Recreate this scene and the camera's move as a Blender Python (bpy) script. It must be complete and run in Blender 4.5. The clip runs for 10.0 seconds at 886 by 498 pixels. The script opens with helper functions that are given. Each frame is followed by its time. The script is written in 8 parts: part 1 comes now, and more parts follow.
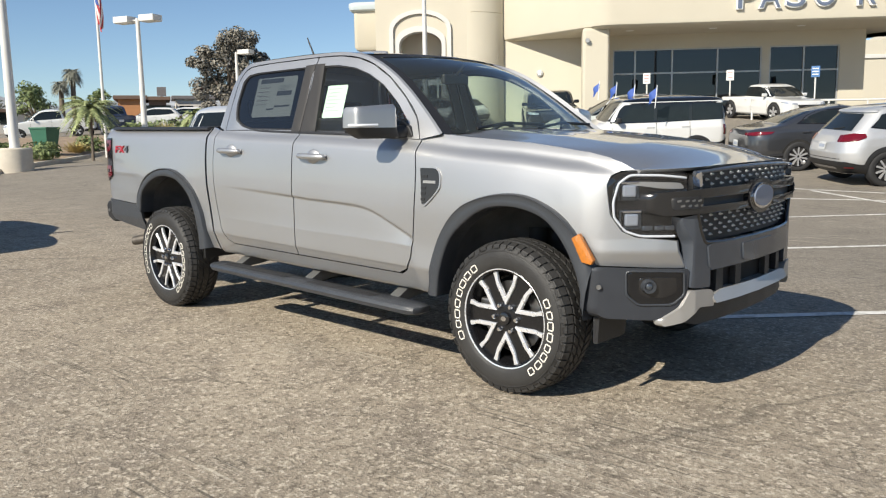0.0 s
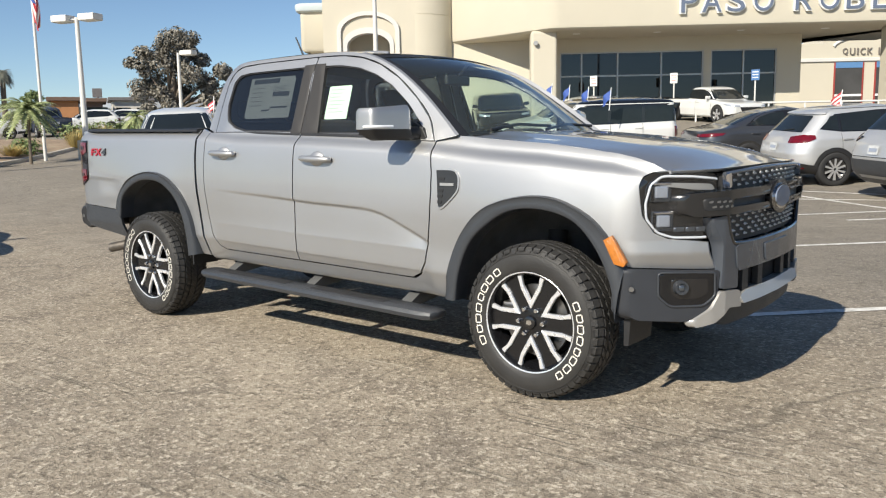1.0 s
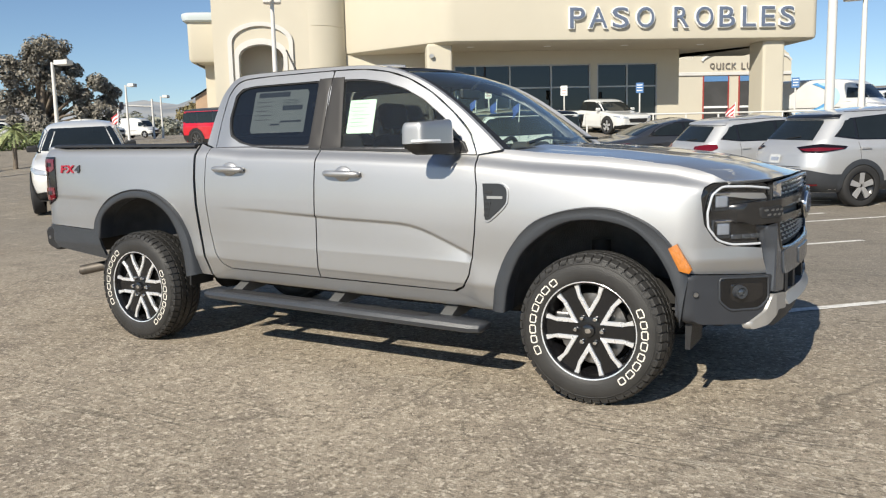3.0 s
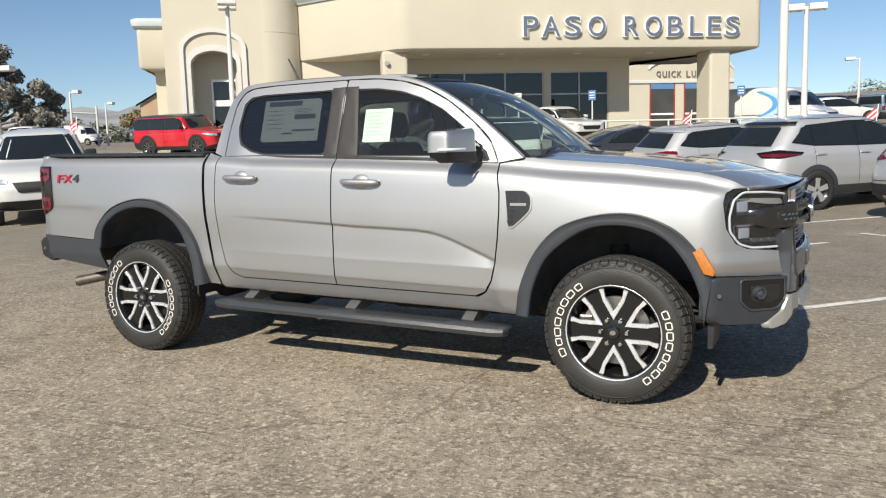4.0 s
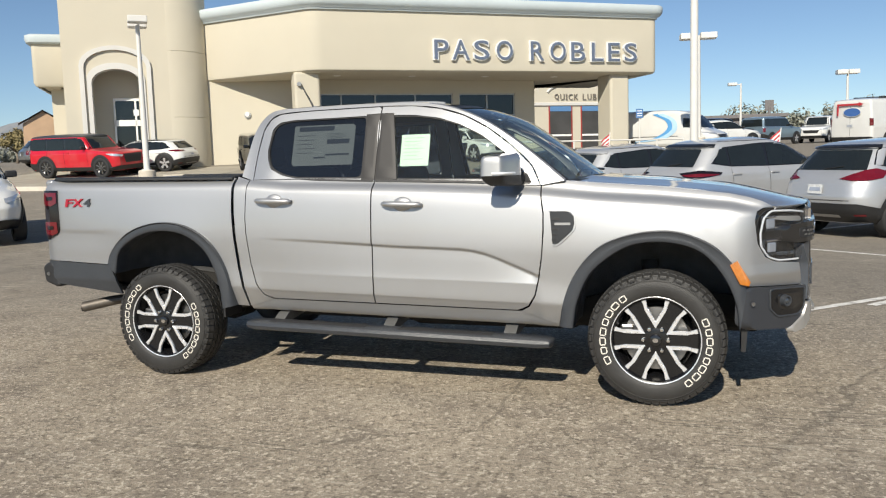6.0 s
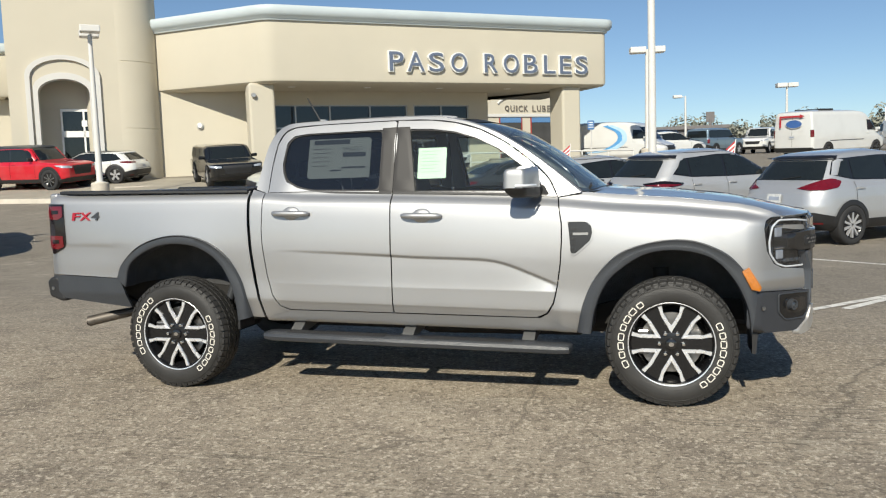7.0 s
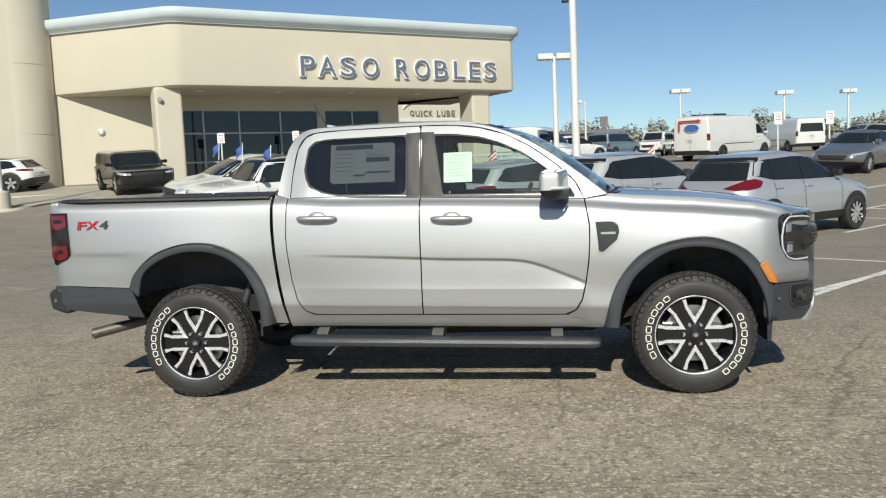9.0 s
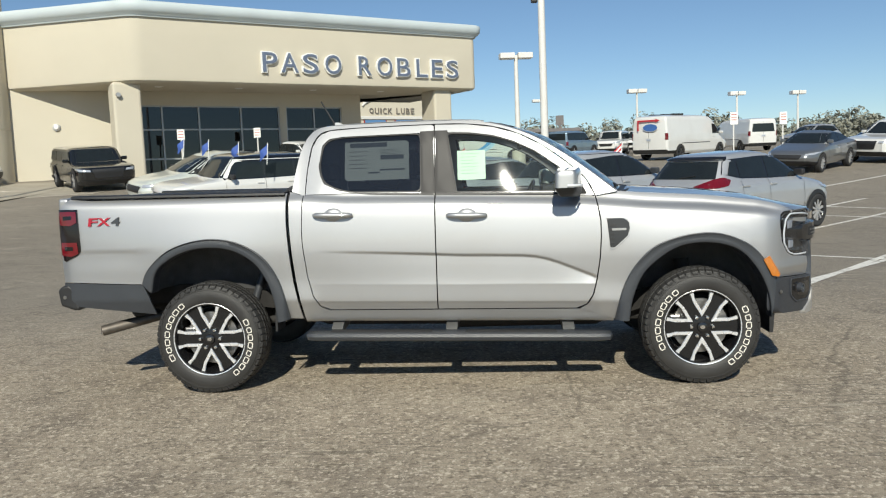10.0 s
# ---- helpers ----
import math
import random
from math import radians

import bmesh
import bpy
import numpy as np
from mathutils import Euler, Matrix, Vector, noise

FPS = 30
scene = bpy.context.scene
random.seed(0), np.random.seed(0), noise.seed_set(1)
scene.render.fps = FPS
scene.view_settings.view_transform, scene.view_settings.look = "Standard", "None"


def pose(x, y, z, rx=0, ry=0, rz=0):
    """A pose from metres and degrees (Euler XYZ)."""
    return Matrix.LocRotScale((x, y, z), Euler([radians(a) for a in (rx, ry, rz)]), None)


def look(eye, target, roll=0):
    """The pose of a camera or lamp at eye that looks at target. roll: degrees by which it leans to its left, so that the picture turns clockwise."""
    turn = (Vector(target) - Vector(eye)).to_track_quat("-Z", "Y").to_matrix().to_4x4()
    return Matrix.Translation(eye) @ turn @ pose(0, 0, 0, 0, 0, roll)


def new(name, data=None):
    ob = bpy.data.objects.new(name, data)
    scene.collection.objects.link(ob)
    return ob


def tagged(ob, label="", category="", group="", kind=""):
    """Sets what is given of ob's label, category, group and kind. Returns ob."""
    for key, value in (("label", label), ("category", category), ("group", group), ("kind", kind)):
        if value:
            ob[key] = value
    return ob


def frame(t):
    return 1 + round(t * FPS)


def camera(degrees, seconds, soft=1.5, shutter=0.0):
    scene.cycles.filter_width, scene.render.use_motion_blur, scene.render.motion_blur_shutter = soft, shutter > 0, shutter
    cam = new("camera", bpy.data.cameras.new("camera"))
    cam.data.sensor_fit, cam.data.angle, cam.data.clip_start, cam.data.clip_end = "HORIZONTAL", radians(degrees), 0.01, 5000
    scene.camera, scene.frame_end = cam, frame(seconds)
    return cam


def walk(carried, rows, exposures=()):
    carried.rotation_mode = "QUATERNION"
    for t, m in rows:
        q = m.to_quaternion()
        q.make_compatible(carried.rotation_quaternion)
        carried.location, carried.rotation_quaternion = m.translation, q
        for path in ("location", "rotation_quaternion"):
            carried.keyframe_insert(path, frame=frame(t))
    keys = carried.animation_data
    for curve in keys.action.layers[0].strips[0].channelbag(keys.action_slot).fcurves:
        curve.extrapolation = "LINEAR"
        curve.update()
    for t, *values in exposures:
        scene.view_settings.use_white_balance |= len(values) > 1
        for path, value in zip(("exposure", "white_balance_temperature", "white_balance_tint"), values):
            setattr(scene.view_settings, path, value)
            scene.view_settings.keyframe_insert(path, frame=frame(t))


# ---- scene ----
cam = camera(58.0, 10.0, soft=1.2)
PATH = [
    (0, (4.006, -3.923, 1.283), (2.663, -2.468, 1.0), -0.9),
    (0.5, (3.85, -4.031, 1.274), (2.561, -2.531, 0.982), -0.9),
    (1, (3.657, -4.116, 1.286), (2.423, -2.568, 1.006), -1.0),
    (1.5, (3.47, -4.294, 1.304), (2.283, -2.708, 1.026), -1.1),
    (2, (3.308, -4.42, 1.294), (2.183, -2.788, 1.026), -1.2),
    (2.5, (3.127, -4.492, 1.307), (2.071, -2.814, 1.044), -1.3),
    (4, (2.636, -4.87, 1.336), (1.756, -3.091, 1.091), -1.6),
    (4.5, (2.472, -4.96, 1.364), (1.649, -3.152, 1.127), -1.6),
    (5, (2.286, -5.146, 1.383), (1.524, -3.311, 1.159), -1.7),
    (5.5, (2.114, -5.281, 1.378), (1.413, -3.421, 1.162), -1.7),
    (7, (1.551, -5.682, 1.407), (1.037, -3.758, 1.226), -1.9),
    (7.5, (1.341, -5.745, 1.423), (0.894, -3.804, 1.241), -2.0),
    (8, (1.122, -5.87, 1.435), (0.736, -3.915, 1.259), -2.2),
    (8.5, (0.944, -5.956, 1.429), (0.617, -3.99, 1.255), -2.3),
    (9, (0.753, -5.974, 1.433), (0.489, -4.0, 1.254), -2.5),
    (9.5, (0.555, -6.042, 1.439), (0.348, -4.06, 1.263), -2.4),
    (10, (0.372, -6.125, 1.447), (0.22, -4.14, 1.258), -2.3),
]
EXPOSURES = [(0.0, 0.49, 6600, 8), (2.5, 0.43, 6600, 8), (4.0, 0.34, 6660, 8), (5.5, 0.27, 6650, 8), (7.5, 0.20, 6560, 5), (10.0, 0.14, 6470, 4)]
walk(cam, [(t, look(eye, target, roll)) for t, eye, target, roll in PATH], EXPOSURES)

# ---- light ----
SUN = Vector((0.020, -0.815, 0.578)).normalized()
world = bpy.data.worlds.new("world")
scene.world = world
world.use_nodes = True
wn = world.node_tree
sky = wn.nodes.new("ShaderNodeTexSky")
sky.sky_type, sky.sun_disc = "NISHITA", False
sky.sun_elevation = math.asin(SUN.z)
sky.sun_rotation = math.atan2(SUN.x, SUN.y)
sky.air_density, sky.dust_density, sky.ozone_density = 0.80, 0.12, 3.6
wn.links.new(sky.outputs[0], wn.nodes["Background"].inputs[0])
wn.nodes["Background"].inputs[1].default_value = 0.084
sun = new("sun", bpy.data.lights.new("sun", "SUN"))
sun.data.energy, sun.data.angle, sun.data.color = 4.7, radians(0.53), (1.0, 0.93, 0.82)
sun.matrix_world = look(SUN * 60, (0, 0, 0))

# ---- materials ----
def nodes_of(name):
    m = bpy.data.materials.new(name)
    m.use_nodes = True
    return m, m.node_tree, m.node_tree.nodes["Principled BSDF"]


def mat(name, color, rough=0.5, metal=0.0, var=0.06, scale=6.0, bump=0.0, bscale=80.0, coat=0.0, spec=0.5, detail=5.0, dirt=None, dirt_amount=0.3, dirt_scale=1.2):
    """A painted, moulded or cast surface: colour varied at two scales, roughness varied, fine relief."""
    m, t, b = nodes_of(name)
    tc = t.nodes.new("ShaderNodeTexCoord")
    n1 = t.nodes.new("ShaderNodeTexNoise")
    n1.inputs["Scale"].default_value, n1.inputs["Detail"].default_value = scale, detail
    t.links.new(tc.outputs["Object"], n1.inputs["Vector"])
    ramp = t.nodes.new("ShaderNodeMapRange")
    ramp.inputs[1].default_value, ramp.inputs[2].default_value = 0.3, 0.7
    ramp.inputs[3].default_value, ramp.inputs[4].default_value = 1 - var, 1 + var
    t.links.new(n1.outputs["Fac"], ramp.inputs[0])
    mul = t.nodes.new("ShaderNodeVectorMath")
    mul.operation = "SCALE"
    mul.inputs[0].default_value = color[:3]
    t.links.new(ramp.outputs[0], mul.inputs["Scale"])
    out = mul.outputs[0]
    if dirt:
        n2 = t.nodes.new("ShaderNodeTexNoise")
        n2.inputs["Scale"].default_value, n2.inputs["Detail"].default_value = dirt_scale, 8
        t.links.new(tc.outputs["Object"], n2.inputs["Vector"])
        r2 = t.nodes.new("ShaderNodeMapRange")
        r2.inputs[1].default_value, r2.inputs[2].default_value, r2.inputs[4].default_value = 0.5, 0.75, dirt_amount
        t.links.new(n2.outputs["Fac"], r2.inputs[0])
        mix = t.nodes.new("ShaderNodeMix")
        mix.data_type = "RGBA"
        t.links.new(r2.outputs[0], mix.inputs["Factor"])
        t.links.new(out, mix.inputs["A"])
        mix.inputs["B"].default_value = (*dirt, 1)
        out = mix.outputs["Result"]
    t.links.new(out, b.inputs["Base Color"])
    b.inputs["Metallic"].default_value = metal
    b.inputs["Specular IOR Level"].default_value = spec
    rr = t.nodes.new("ShaderNodeMapRange")
    rr.inputs[3].default_value, rr.inputs[4].default_value = max(0.02, rough * 0.88), min(1, rough * 1.12)
    t.links.new(n1.outputs["Fac"], rr.inputs[0])
    t.links.new(rr.outputs[0], b.inputs["Roughness"])
    b.inputs["Coat Weight"].default_value = coat
    b.inputs["Coat Roughness"].default_value = 0.04
    if bump:
        n3 = t.nodes.new("ShaderNodeTexNoise")
        n3.inputs["Scale"].default_value, n3.inputs["Detail"].default_value = bscale, 4
        t.links.new(tc.outputs["Object"], n3.inputs["Vector"])
        bp = t.nodes.new("ShaderNodeBump")
        bp.inputs["Strength"].default_value, bp.inputs["Distance"].default_value = bump, 0.02
        t.links.new(n3.outputs["Fac"], bp.inputs["Height"])
        t.links.new(bp.outputs[0], b.inputs["Normal"])
    return m


def glass(name, tint, rough=0.0, see=0.5, spec=0.5, veil=(0.01, 0.012, 0.013)):
    """Thin window glass: part clear and tinted, part mirror by its gloss."""
    m, t, b = nodes_of(name)
    # base colour; the paler it is, the more reflected haze it paints in
    b.inputs["Base Color"].default_value = (*veil, 1)
    b.inputs["Roughness"].default_value, b.inputs["Specular IOR Level"].default_value = 0.02 + rough, spec
    tr = t.nodes.new("ShaderNodeBsdfTransparent")
    tr.inputs[0].default_value = (*tint, 1)
    mix = t.nodes.new("ShaderNodeMixShader")
    lw = t.nodes.new("ShaderNodeLayerWeight")
    lw.inputs["Blend"].default_value = 0.5
    pw = t.nodes.new("ShaderNodeMath")
    pw.operation = "POWER"
    pw.inputs[1].default_value = 5.0
    t.links.new(lw.outputs["Facing"], pw.inputs[0])
    fr = t.nodes.new("ShaderNodeMapRange")
    fr.inputs[3].default_value = 0.045
    t.links.new(pw.outputs[0], fr.inputs[0])
    gl = t.nodes.new("ShaderNodeBsdfGlossy")
    gl.inputs["Roughness"].default_value = 0.016
    m1 = t.nodes.new("ShaderNodeMixShader")
    m1.inputs[0].default_value = see
    t.links.new(b.outputs[0], m1.inputs[1])
    t.links.new(tr.outputs[0], m1.inputs[2])
    t.links.new(fr.outputs[0], mix.inputs[0])
    t.links.new(m1.outputs[0], mix.inputs[1])
    t.links.new(gl.outputs[0], mix.inputs[2])
    t.links.new(mix.outputs[0], t.nodes["Material Output"].inputs[0])
    return m


def car_paint(name, color, metal=0.55, rough=0.32, flake=0.08, dust=0.14):
    """Metallic paint: fine flake in the base, clear coat over it, a thin film of road dust."""
    m, t, b = nodes_of(name)
    tc = t.nodes.new("ShaderNodeTexCoord")
    v = t.nodes.new("ShaderNodeTexVoronoi")
    v.inputs["Scale"].default_value = 900
    t.links.new(tc.outputs["Object"], v.inputs["Vector"])
    n = t.nodes.new("ShaderNodeTexNoise")
    n.inputs["Scale"].default_value, n.inputs["Detail"].default_value = 1.7, 6
    t.links.new(tc.outputs["Object"], n.inputs["Vector"])
    r = t.nodes.new("ShaderNodeMapRange")
    r.inputs[3].default_value, r.inputs[4].default_value = 1 - flake, 1 + flake
    t.links.new(v.outputs["Color"], r.inputs[0])
    mul = t.nodes.new("ShaderNodeVectorMath")
    mul.operation = "SCALE"
    mul.inputs[0].default_value = color
    t.links.new(r.outputs[0], mul.inputs["Scale"])
    r2 = t.nodes.new("ShaderNodeMapRange")
    r2.inputs[1].default_value, r2.inputs[2].default_value, r2.inputs[4].default_value = 0.45, 0.8, dust
    t.links.new(n.outputs["Fac"], r2.inputs[0])
    mix = t.nodes.new("ShaderNodeMix")
    mix.data_type = "RGBA"
    mix.inputs["B"].default_value = (0.34, 0.31, 0.27, 1)
    t.links.new(r2.outputs[0], mix.inputs["Factor"])
    t.links.new(mul.outputs[0], mix.inputs["A"])
    t.links.new(mix.outputs["Result"], b.inputs["Base Color"])
    b.inputs["Metallic"].default_value, b.inputs["Roughness"].default_value = metal, rough
    b.inputs["Coat Weight"].default_value, b.inputs["Coat Roughness"].default_value = 1.0, 0.03
    return m


def asphalt():
    m, t, b = nodes_of("worn_asphalt")
    tc = t.nodes.new("ShaderNodeTexCoord")

    def tex(kind, scale, **kw):
        n = t.nodes.new(kind)
        n.inputs["Scale"].default_value = scale
        for k, v in kw.items():
            n.inputs[k].default_value = v
        t.links.new(tc.outputs["Object"], n.inputs["Vector"])
        return n

    def rng(src, a, b_, c, d):
        r = t.nodes.new("ShaderNodeMapRange")
        for k, v in enumerate((a, b_, c, d)):
            r.inputs[k + 1].default_value = v
        t.links.new(src, r.inputs[0])
        return r.outputs[0]

    def mixc(fac, a, bcol):
        x = t.nodes.new("ShaderNodeMix")
        x.data_type = "RGBA"
        t.links.new(fac, x.inputs["Factor"])
        if isinstance(a, tuple):
            x.inputs["A"].default_value = (*a, 1)
        else:
            t.links.new(a, x.inputs["A"])
        x.inputs["B"].default_value = (*bcol, 1)
        return x.outputs["Result"]

    def mul(a, b_):
        x = t.nodes.new("ShaderNodeMath")
        x.operation = "MULTIPLY"
        t.links.new(a, x.inputs[0])
        t.links.new(b_, x.inputs[1])
        return x.outputs[0]

    big = tex("ShaderNodeTexNoise", 0.35, Detail=6.0, Roughness=0.6)
    mid = tex("ShaderNodeTexNoise", 2.2, Detail=8.0, Roughness=0.65)
    fine = tex("ShaderNodeTexNoise", 64.0, Detail=5.0, Roughness=0.75)
    grit = tex("ShaderNodeTexNoise", 26.0, Detail=3.0, Roughness=0.7)
    pale = tex("ShaderNodeTexNoise", 38.0, Detail=2.0, Roughness=0.6)
    stones = tex("ShaderNodeTexVoronoi", 74.0)
    speck = tex("ShaderNodeTexVoronoi", 40.0)
    col = mixc(rng(big.outputs["Fac"], 0.35, 0.68, 0, 1), (0.322, 0.269, 0.203), (0.440, 0.373, 0.285))
    col = mixc(rng(mid.outputs["Fac"], 0.48, 0.66, 0, 0.75), col, (0.225, 0.189, 0.150))
    col = mixc(rng(grit.outputs["Fac"], 0.50, 0.64, 0, 0.75), col, (0.150, 0.123, 0.092))
    col = mixc(rng(fine.outputs["Fac"], 0.50, 0.64, 0, 0.55), col, (0.120, 0.099, 0.074))
    col = mixc(rng(pale.outputs["Fac"], 0.56, 0.66, 0, 0.75), col, (0.66, 0.58, 0.46))
    col = mixc(rng(stones.outputs["Color"], 0.80, 0.93, 0, 0.80), col, (0.64, 0.56, 0.45))
    col = mixc(rng(speck.outputs["Distance"], 0.0, 0.16, 0.5, 0), col, (0.60, 0.56, 0.48))
    # greyer and darker towards +y, the edge uneven
    sep = t.nodes.new("ShaderNodeSeparateXYZ")
    t.links.new(tc.outputs["Object"], sep.inputs[0])
    edge = t.nodes.new("ShaderNodeMath")
    edge.operation = "MULTIPLY_ADD"
    t.links.new(big.outputs["Fac"], edge.inputs[0])
    edge.inputs[1].default_value = 3.0
    t.links.new(sep.outputs["Y"], edge.inputs[2])
    col = mixc(rng(edge.outputs[0], 1.2, 5.0, 0, 0.60), col, (0.175, 0.163, 0.143))
    # long hairline cracks
    warp = tex("ShaderNodeTexNoise", 1.3, Detail=5.0)
    add = t.nodes.new("ShaderNodeMix")
    add.data_type = "VECTOR"
    add.inputs["Factor"].default_value = 0.25
    t.links.new(tc.outputs["Object"], add.inputs["A"])
    t.links.new(warp.outputs["Color"], add.inputs["B"])
    crack = t.nodes.new("ShaderNodeTexVoronoi")
    crack.feature = "DISTANCE_TO_EDGE"
    crack.inputs["Scale"].default_value = 0.3
    t.links.new(add.outputs["Result"], crack.inputs["Vector"])
    some = rng(tex("ShaderNodeTexNoise", 0.5, Detail=2.0).outputs["Fac"], 0.48, 0.56, 0, 0.40)
    line = mul(rng(crack.outputs["Distance"], 0.0, 0.0045, 1, 0), some)
    col = mixc(line, col, (0.035, 0.032, 0.028))
    # ravelled surface: short broken seams and pitted patches
    seam = t.nodes.new("ShaderNodeTexVoronoi")
    seam.feature = "DISTANCE_TO_EDGE"
    seam.inputs["Scale"].default_value = 5.5
    warp2 = tex("ShaderNodeTexNoise", 7.0, Detail=6.0, Roughness=0.7)
    add2 = t.nodes.new("ShaderNodeMix")
    add2.data_type = "VECTOR"
    add2.inputs["Factor"].default_value = 0.16
    t.links.new(tc.outputs["Object"], add2.inputs["A"])
    t.links.new(warp2.outputs["Color"], add2.inputs["B"])
    t.links.new(add2.outputs["Result"], seam.inputs["Vector"])
    worn = rng(tex("ShaderNodeTexNoise", 1.7, Detail=5.0, Roughness=0.6).outputs["Fac"], 0.50, 0.62, 0, 0.62)
    ravel = mul(rng(seam.outputs["Distance"], 0.0, 0.035, 1, 0), worn)
    col = mixc(ravel, col, (0.075, 0.064, 0.05))
    pits = mul(rng(tex("ShaderNodeTexNoise", 24.0, Detail=4.0, Roughness=0.7).outputs["Fac"], 0.56, 0.66, 0, 0.75), worn)
    col = mixc(pits, col, (0.085, 0.073, 0.056))
    # dark drips
    drip = tex("ShaderNodeTexVoronoi", 1.6)
    dn = rng(drip.outputs["Distance"], 0.0, 0.07, 1, 0)
    keep = rng(tex("ShaderNodeTexNoise", 1.1, Detail=1.0).outputs["Fac"], 0.52, 0.6, 0, 0.6)
    col = mixc(mul(dn, keep), col, (0.05, 0.046, 0.04))
    # faint scuffs left by turning tyres
    wv = t.nodes.new("ShaderNodeTexNoise")
    wv.inputs["Scale"].default_value, wv.inputs["Detail"].default_value = 3.0, 6
    mp = t.nodes.new("ShaderNodeMapping")
    mp.inputs["Scale"].default_value = (0.55, 6.0, 1)
    mp.inputs["Rotation"].default_value = (0, 0, 0.5)
    t.links.new(tc.outputs["Object"], mp.inputs["Vector"])
    t.links.new(mp.outputs[0], wv.inputs["Vector"])
    col = mixc(rng(wv.outputs["Fac"], 0.6, 0.72, 0, 0.35), col, (0.16, 0.138, 0.110))
    # scraped grooves, some dark, some pale
    for turn, seed, tone in ((0.25, 3.0, (0.09, 0.08, 0.065)), (-0.5, 9.0, (0.10, 0.09, 0.07)), (0.9, 17.0, (0.56, 0.50, 0.40))):
        gm = t.nodes.new("ShaderNodeMapping")
        gm.inputs["Scale"].default_value = (1.1, 26.0, 1)
        gm.inputs["Rotation"].default_value = (0, 0, turn)
        gm.inputs["Location"].default_value = (seed, seed, 0)
        gn = t.nodes.new("ShaderNodeTexNoise")
        gn.inputs["Scale"].default_value, gn.inputs["Detail"].default_value = 1.6, 4
        t.links.new(tc.outputs["Object"], gm.inputs["Vector"])
        t.links.new(gm.outputs[0], gn.inputs["Vector"])
        where = t.nodes.new("ShaderNodeMapping")
        where.inputs["Location"].default_value = (seed * 3, seed, 0)
        wn_ = t.nodes.new("ShaderNodeTexNoise")
        wn_.inputs["Scale"].default_value, wn_.inputs["Detail"].default_value = 0.8, 3
        t.links.new(tc.outputs["Object"], where.inputs["Vector"])
        t.links.new(where.outputs[0], wn_.inputs["Vector"])
        col = mixc(mul(rng(gn.outputs["Fac"], 0.58, 0.66, 0, 0.7), rng(wn_.outputs["Fac"], 0.54, 0.62, 0, 1)), col, tone)
    t.links.new(col, b.inputs["Base Color"])
    b.inputs["Roughness"].default_value, b.inputs["Specular IOR Level"].default_value = 0.86, 0.3
    h = t.nodes.new("ShaderNodeMath")
    h.operation = "ADD"
    t.links.new(pale.outputs["Fac"], h.inputs[0])
    t.links.new(fine.outputs["Fac"], h.inputs[1])
    bp = t.nodes.new("ShaderNodeBump")
    bp.inputs["Strength"].default_value, bp.inputs["Distance"].default_value = 0.72, 0.010
    t.links.new(h.outputs[0], bp.inputs["Height"])
    t.links.new(bp.outputs[0], b.inputs["Normal"])
    return m


M_asphalt = asphalt()
M_line = mat("worn_line_paint", (0.72, 0.70, 0.65), 0.8, var=0.12, scale=30, bump=0.3, dirt=(0.2, 0.18, 0.15), dirt_amount=0.75, dirt_scale=9)
M_stucco = mat("cream_stucco", (0.545, 0.503, 0.408), 0.9, var=0.025, scale=0.6, bump=0.25, bscale=40, dirt=(0.53, 0.47, 0.37), dirt_amount=0.14, dirt_scale=0.35)
M_stucco_trim = mat("pale_stucco_trim", (0.60, 0.59, 0.56), 0.85, var=0.03, scale=1, bump=0.2, bscale=50)
M_cornice = mat("grey_painted_cornice", (0.50, 0.56, 0.58), 0.55, var=0.04, scale=0.8)
M_soffit = mat("soffit_plaster", (0.58, 0.53, 0.42), 0.9, var=0.03, scale=1)
M_paint = car_paint("silver_metallic_paint", (0.448, 0.452, 0.460), 0.84, 0.51)
M_clad = mat("grey_moulded_plastic", (0.041, 0.045, 0.052), 0.36, var=0.06, scale=8, bump=0.15, bscale=400)
M_black = mat("black_plastic", (0.018, 0.018, 0.019), 0.5, var=0.1, scale=12, bump=0.1, bscale=300)
M_gloss = mat("gloss_black", (0.012, 0.012, 0.013), 0.12, var=0.05, coat=0.6)
M_dark = mat("dark_underbody", (0.028, 0.027, 0.026), 0.9, var=0.3, scale=9, spec=0.2)
M_rubber = mat("tyre_rubber", (0.031, 0.030, 0.029), 0.52, var=0.15, scale=14, bump=0.2, bscale=160, dirt=(0.05, 0.048, 0.044), dirt_amount=0.25, dirt_scale=5, spec=0.40)
M_letter = mat("white_tyre_lettering", (0.72, 0.69, 0.62), 0.7, var=0.08, scale=30)
M_liner = mat("textured_arch_liner", (0.075, 0.075, 0.077), 0.9, var=0.25, scale=10, bump=0.4, bscale=120)
M_alloy = mat("machined_alloy", (0.84, 0.85, 0.87), 0.28, 0.62, var=0.04, scale=20)
M_rimblack = mat("black_rim_paint", (0.008, 0.008, 0.009), 0.26, var=0.08, coat=0.1)
M_chrome = mat("chrome", (0.80, 0.80, 0.81), 0.07, 1.0, var=0.02)
M_steel = mat("brake_steel", (0.35, 0.34, 0.33), 0.38, 1.0, var=0.1, scale=20)
M_skid = mat("satin_grey_skid_paint", (0.40, 0.39, 0.375), 0.34, 0.45, var=0.04, scale=5)
M_nose = mat("semi_gloss_dark_grey", (0.058, 0.066, 0.080), 0.24, var=0.05, scale=8, coat=0.3)
M_bar = mat("semi_gloss_black", (0.014, 0.014, 0.015), 0.2, var=0.05, coat=0.5)
M_stud = mat("bright_stud", (0.82, 0.82, 0.81), 0.3, 0.2, var=0.02)
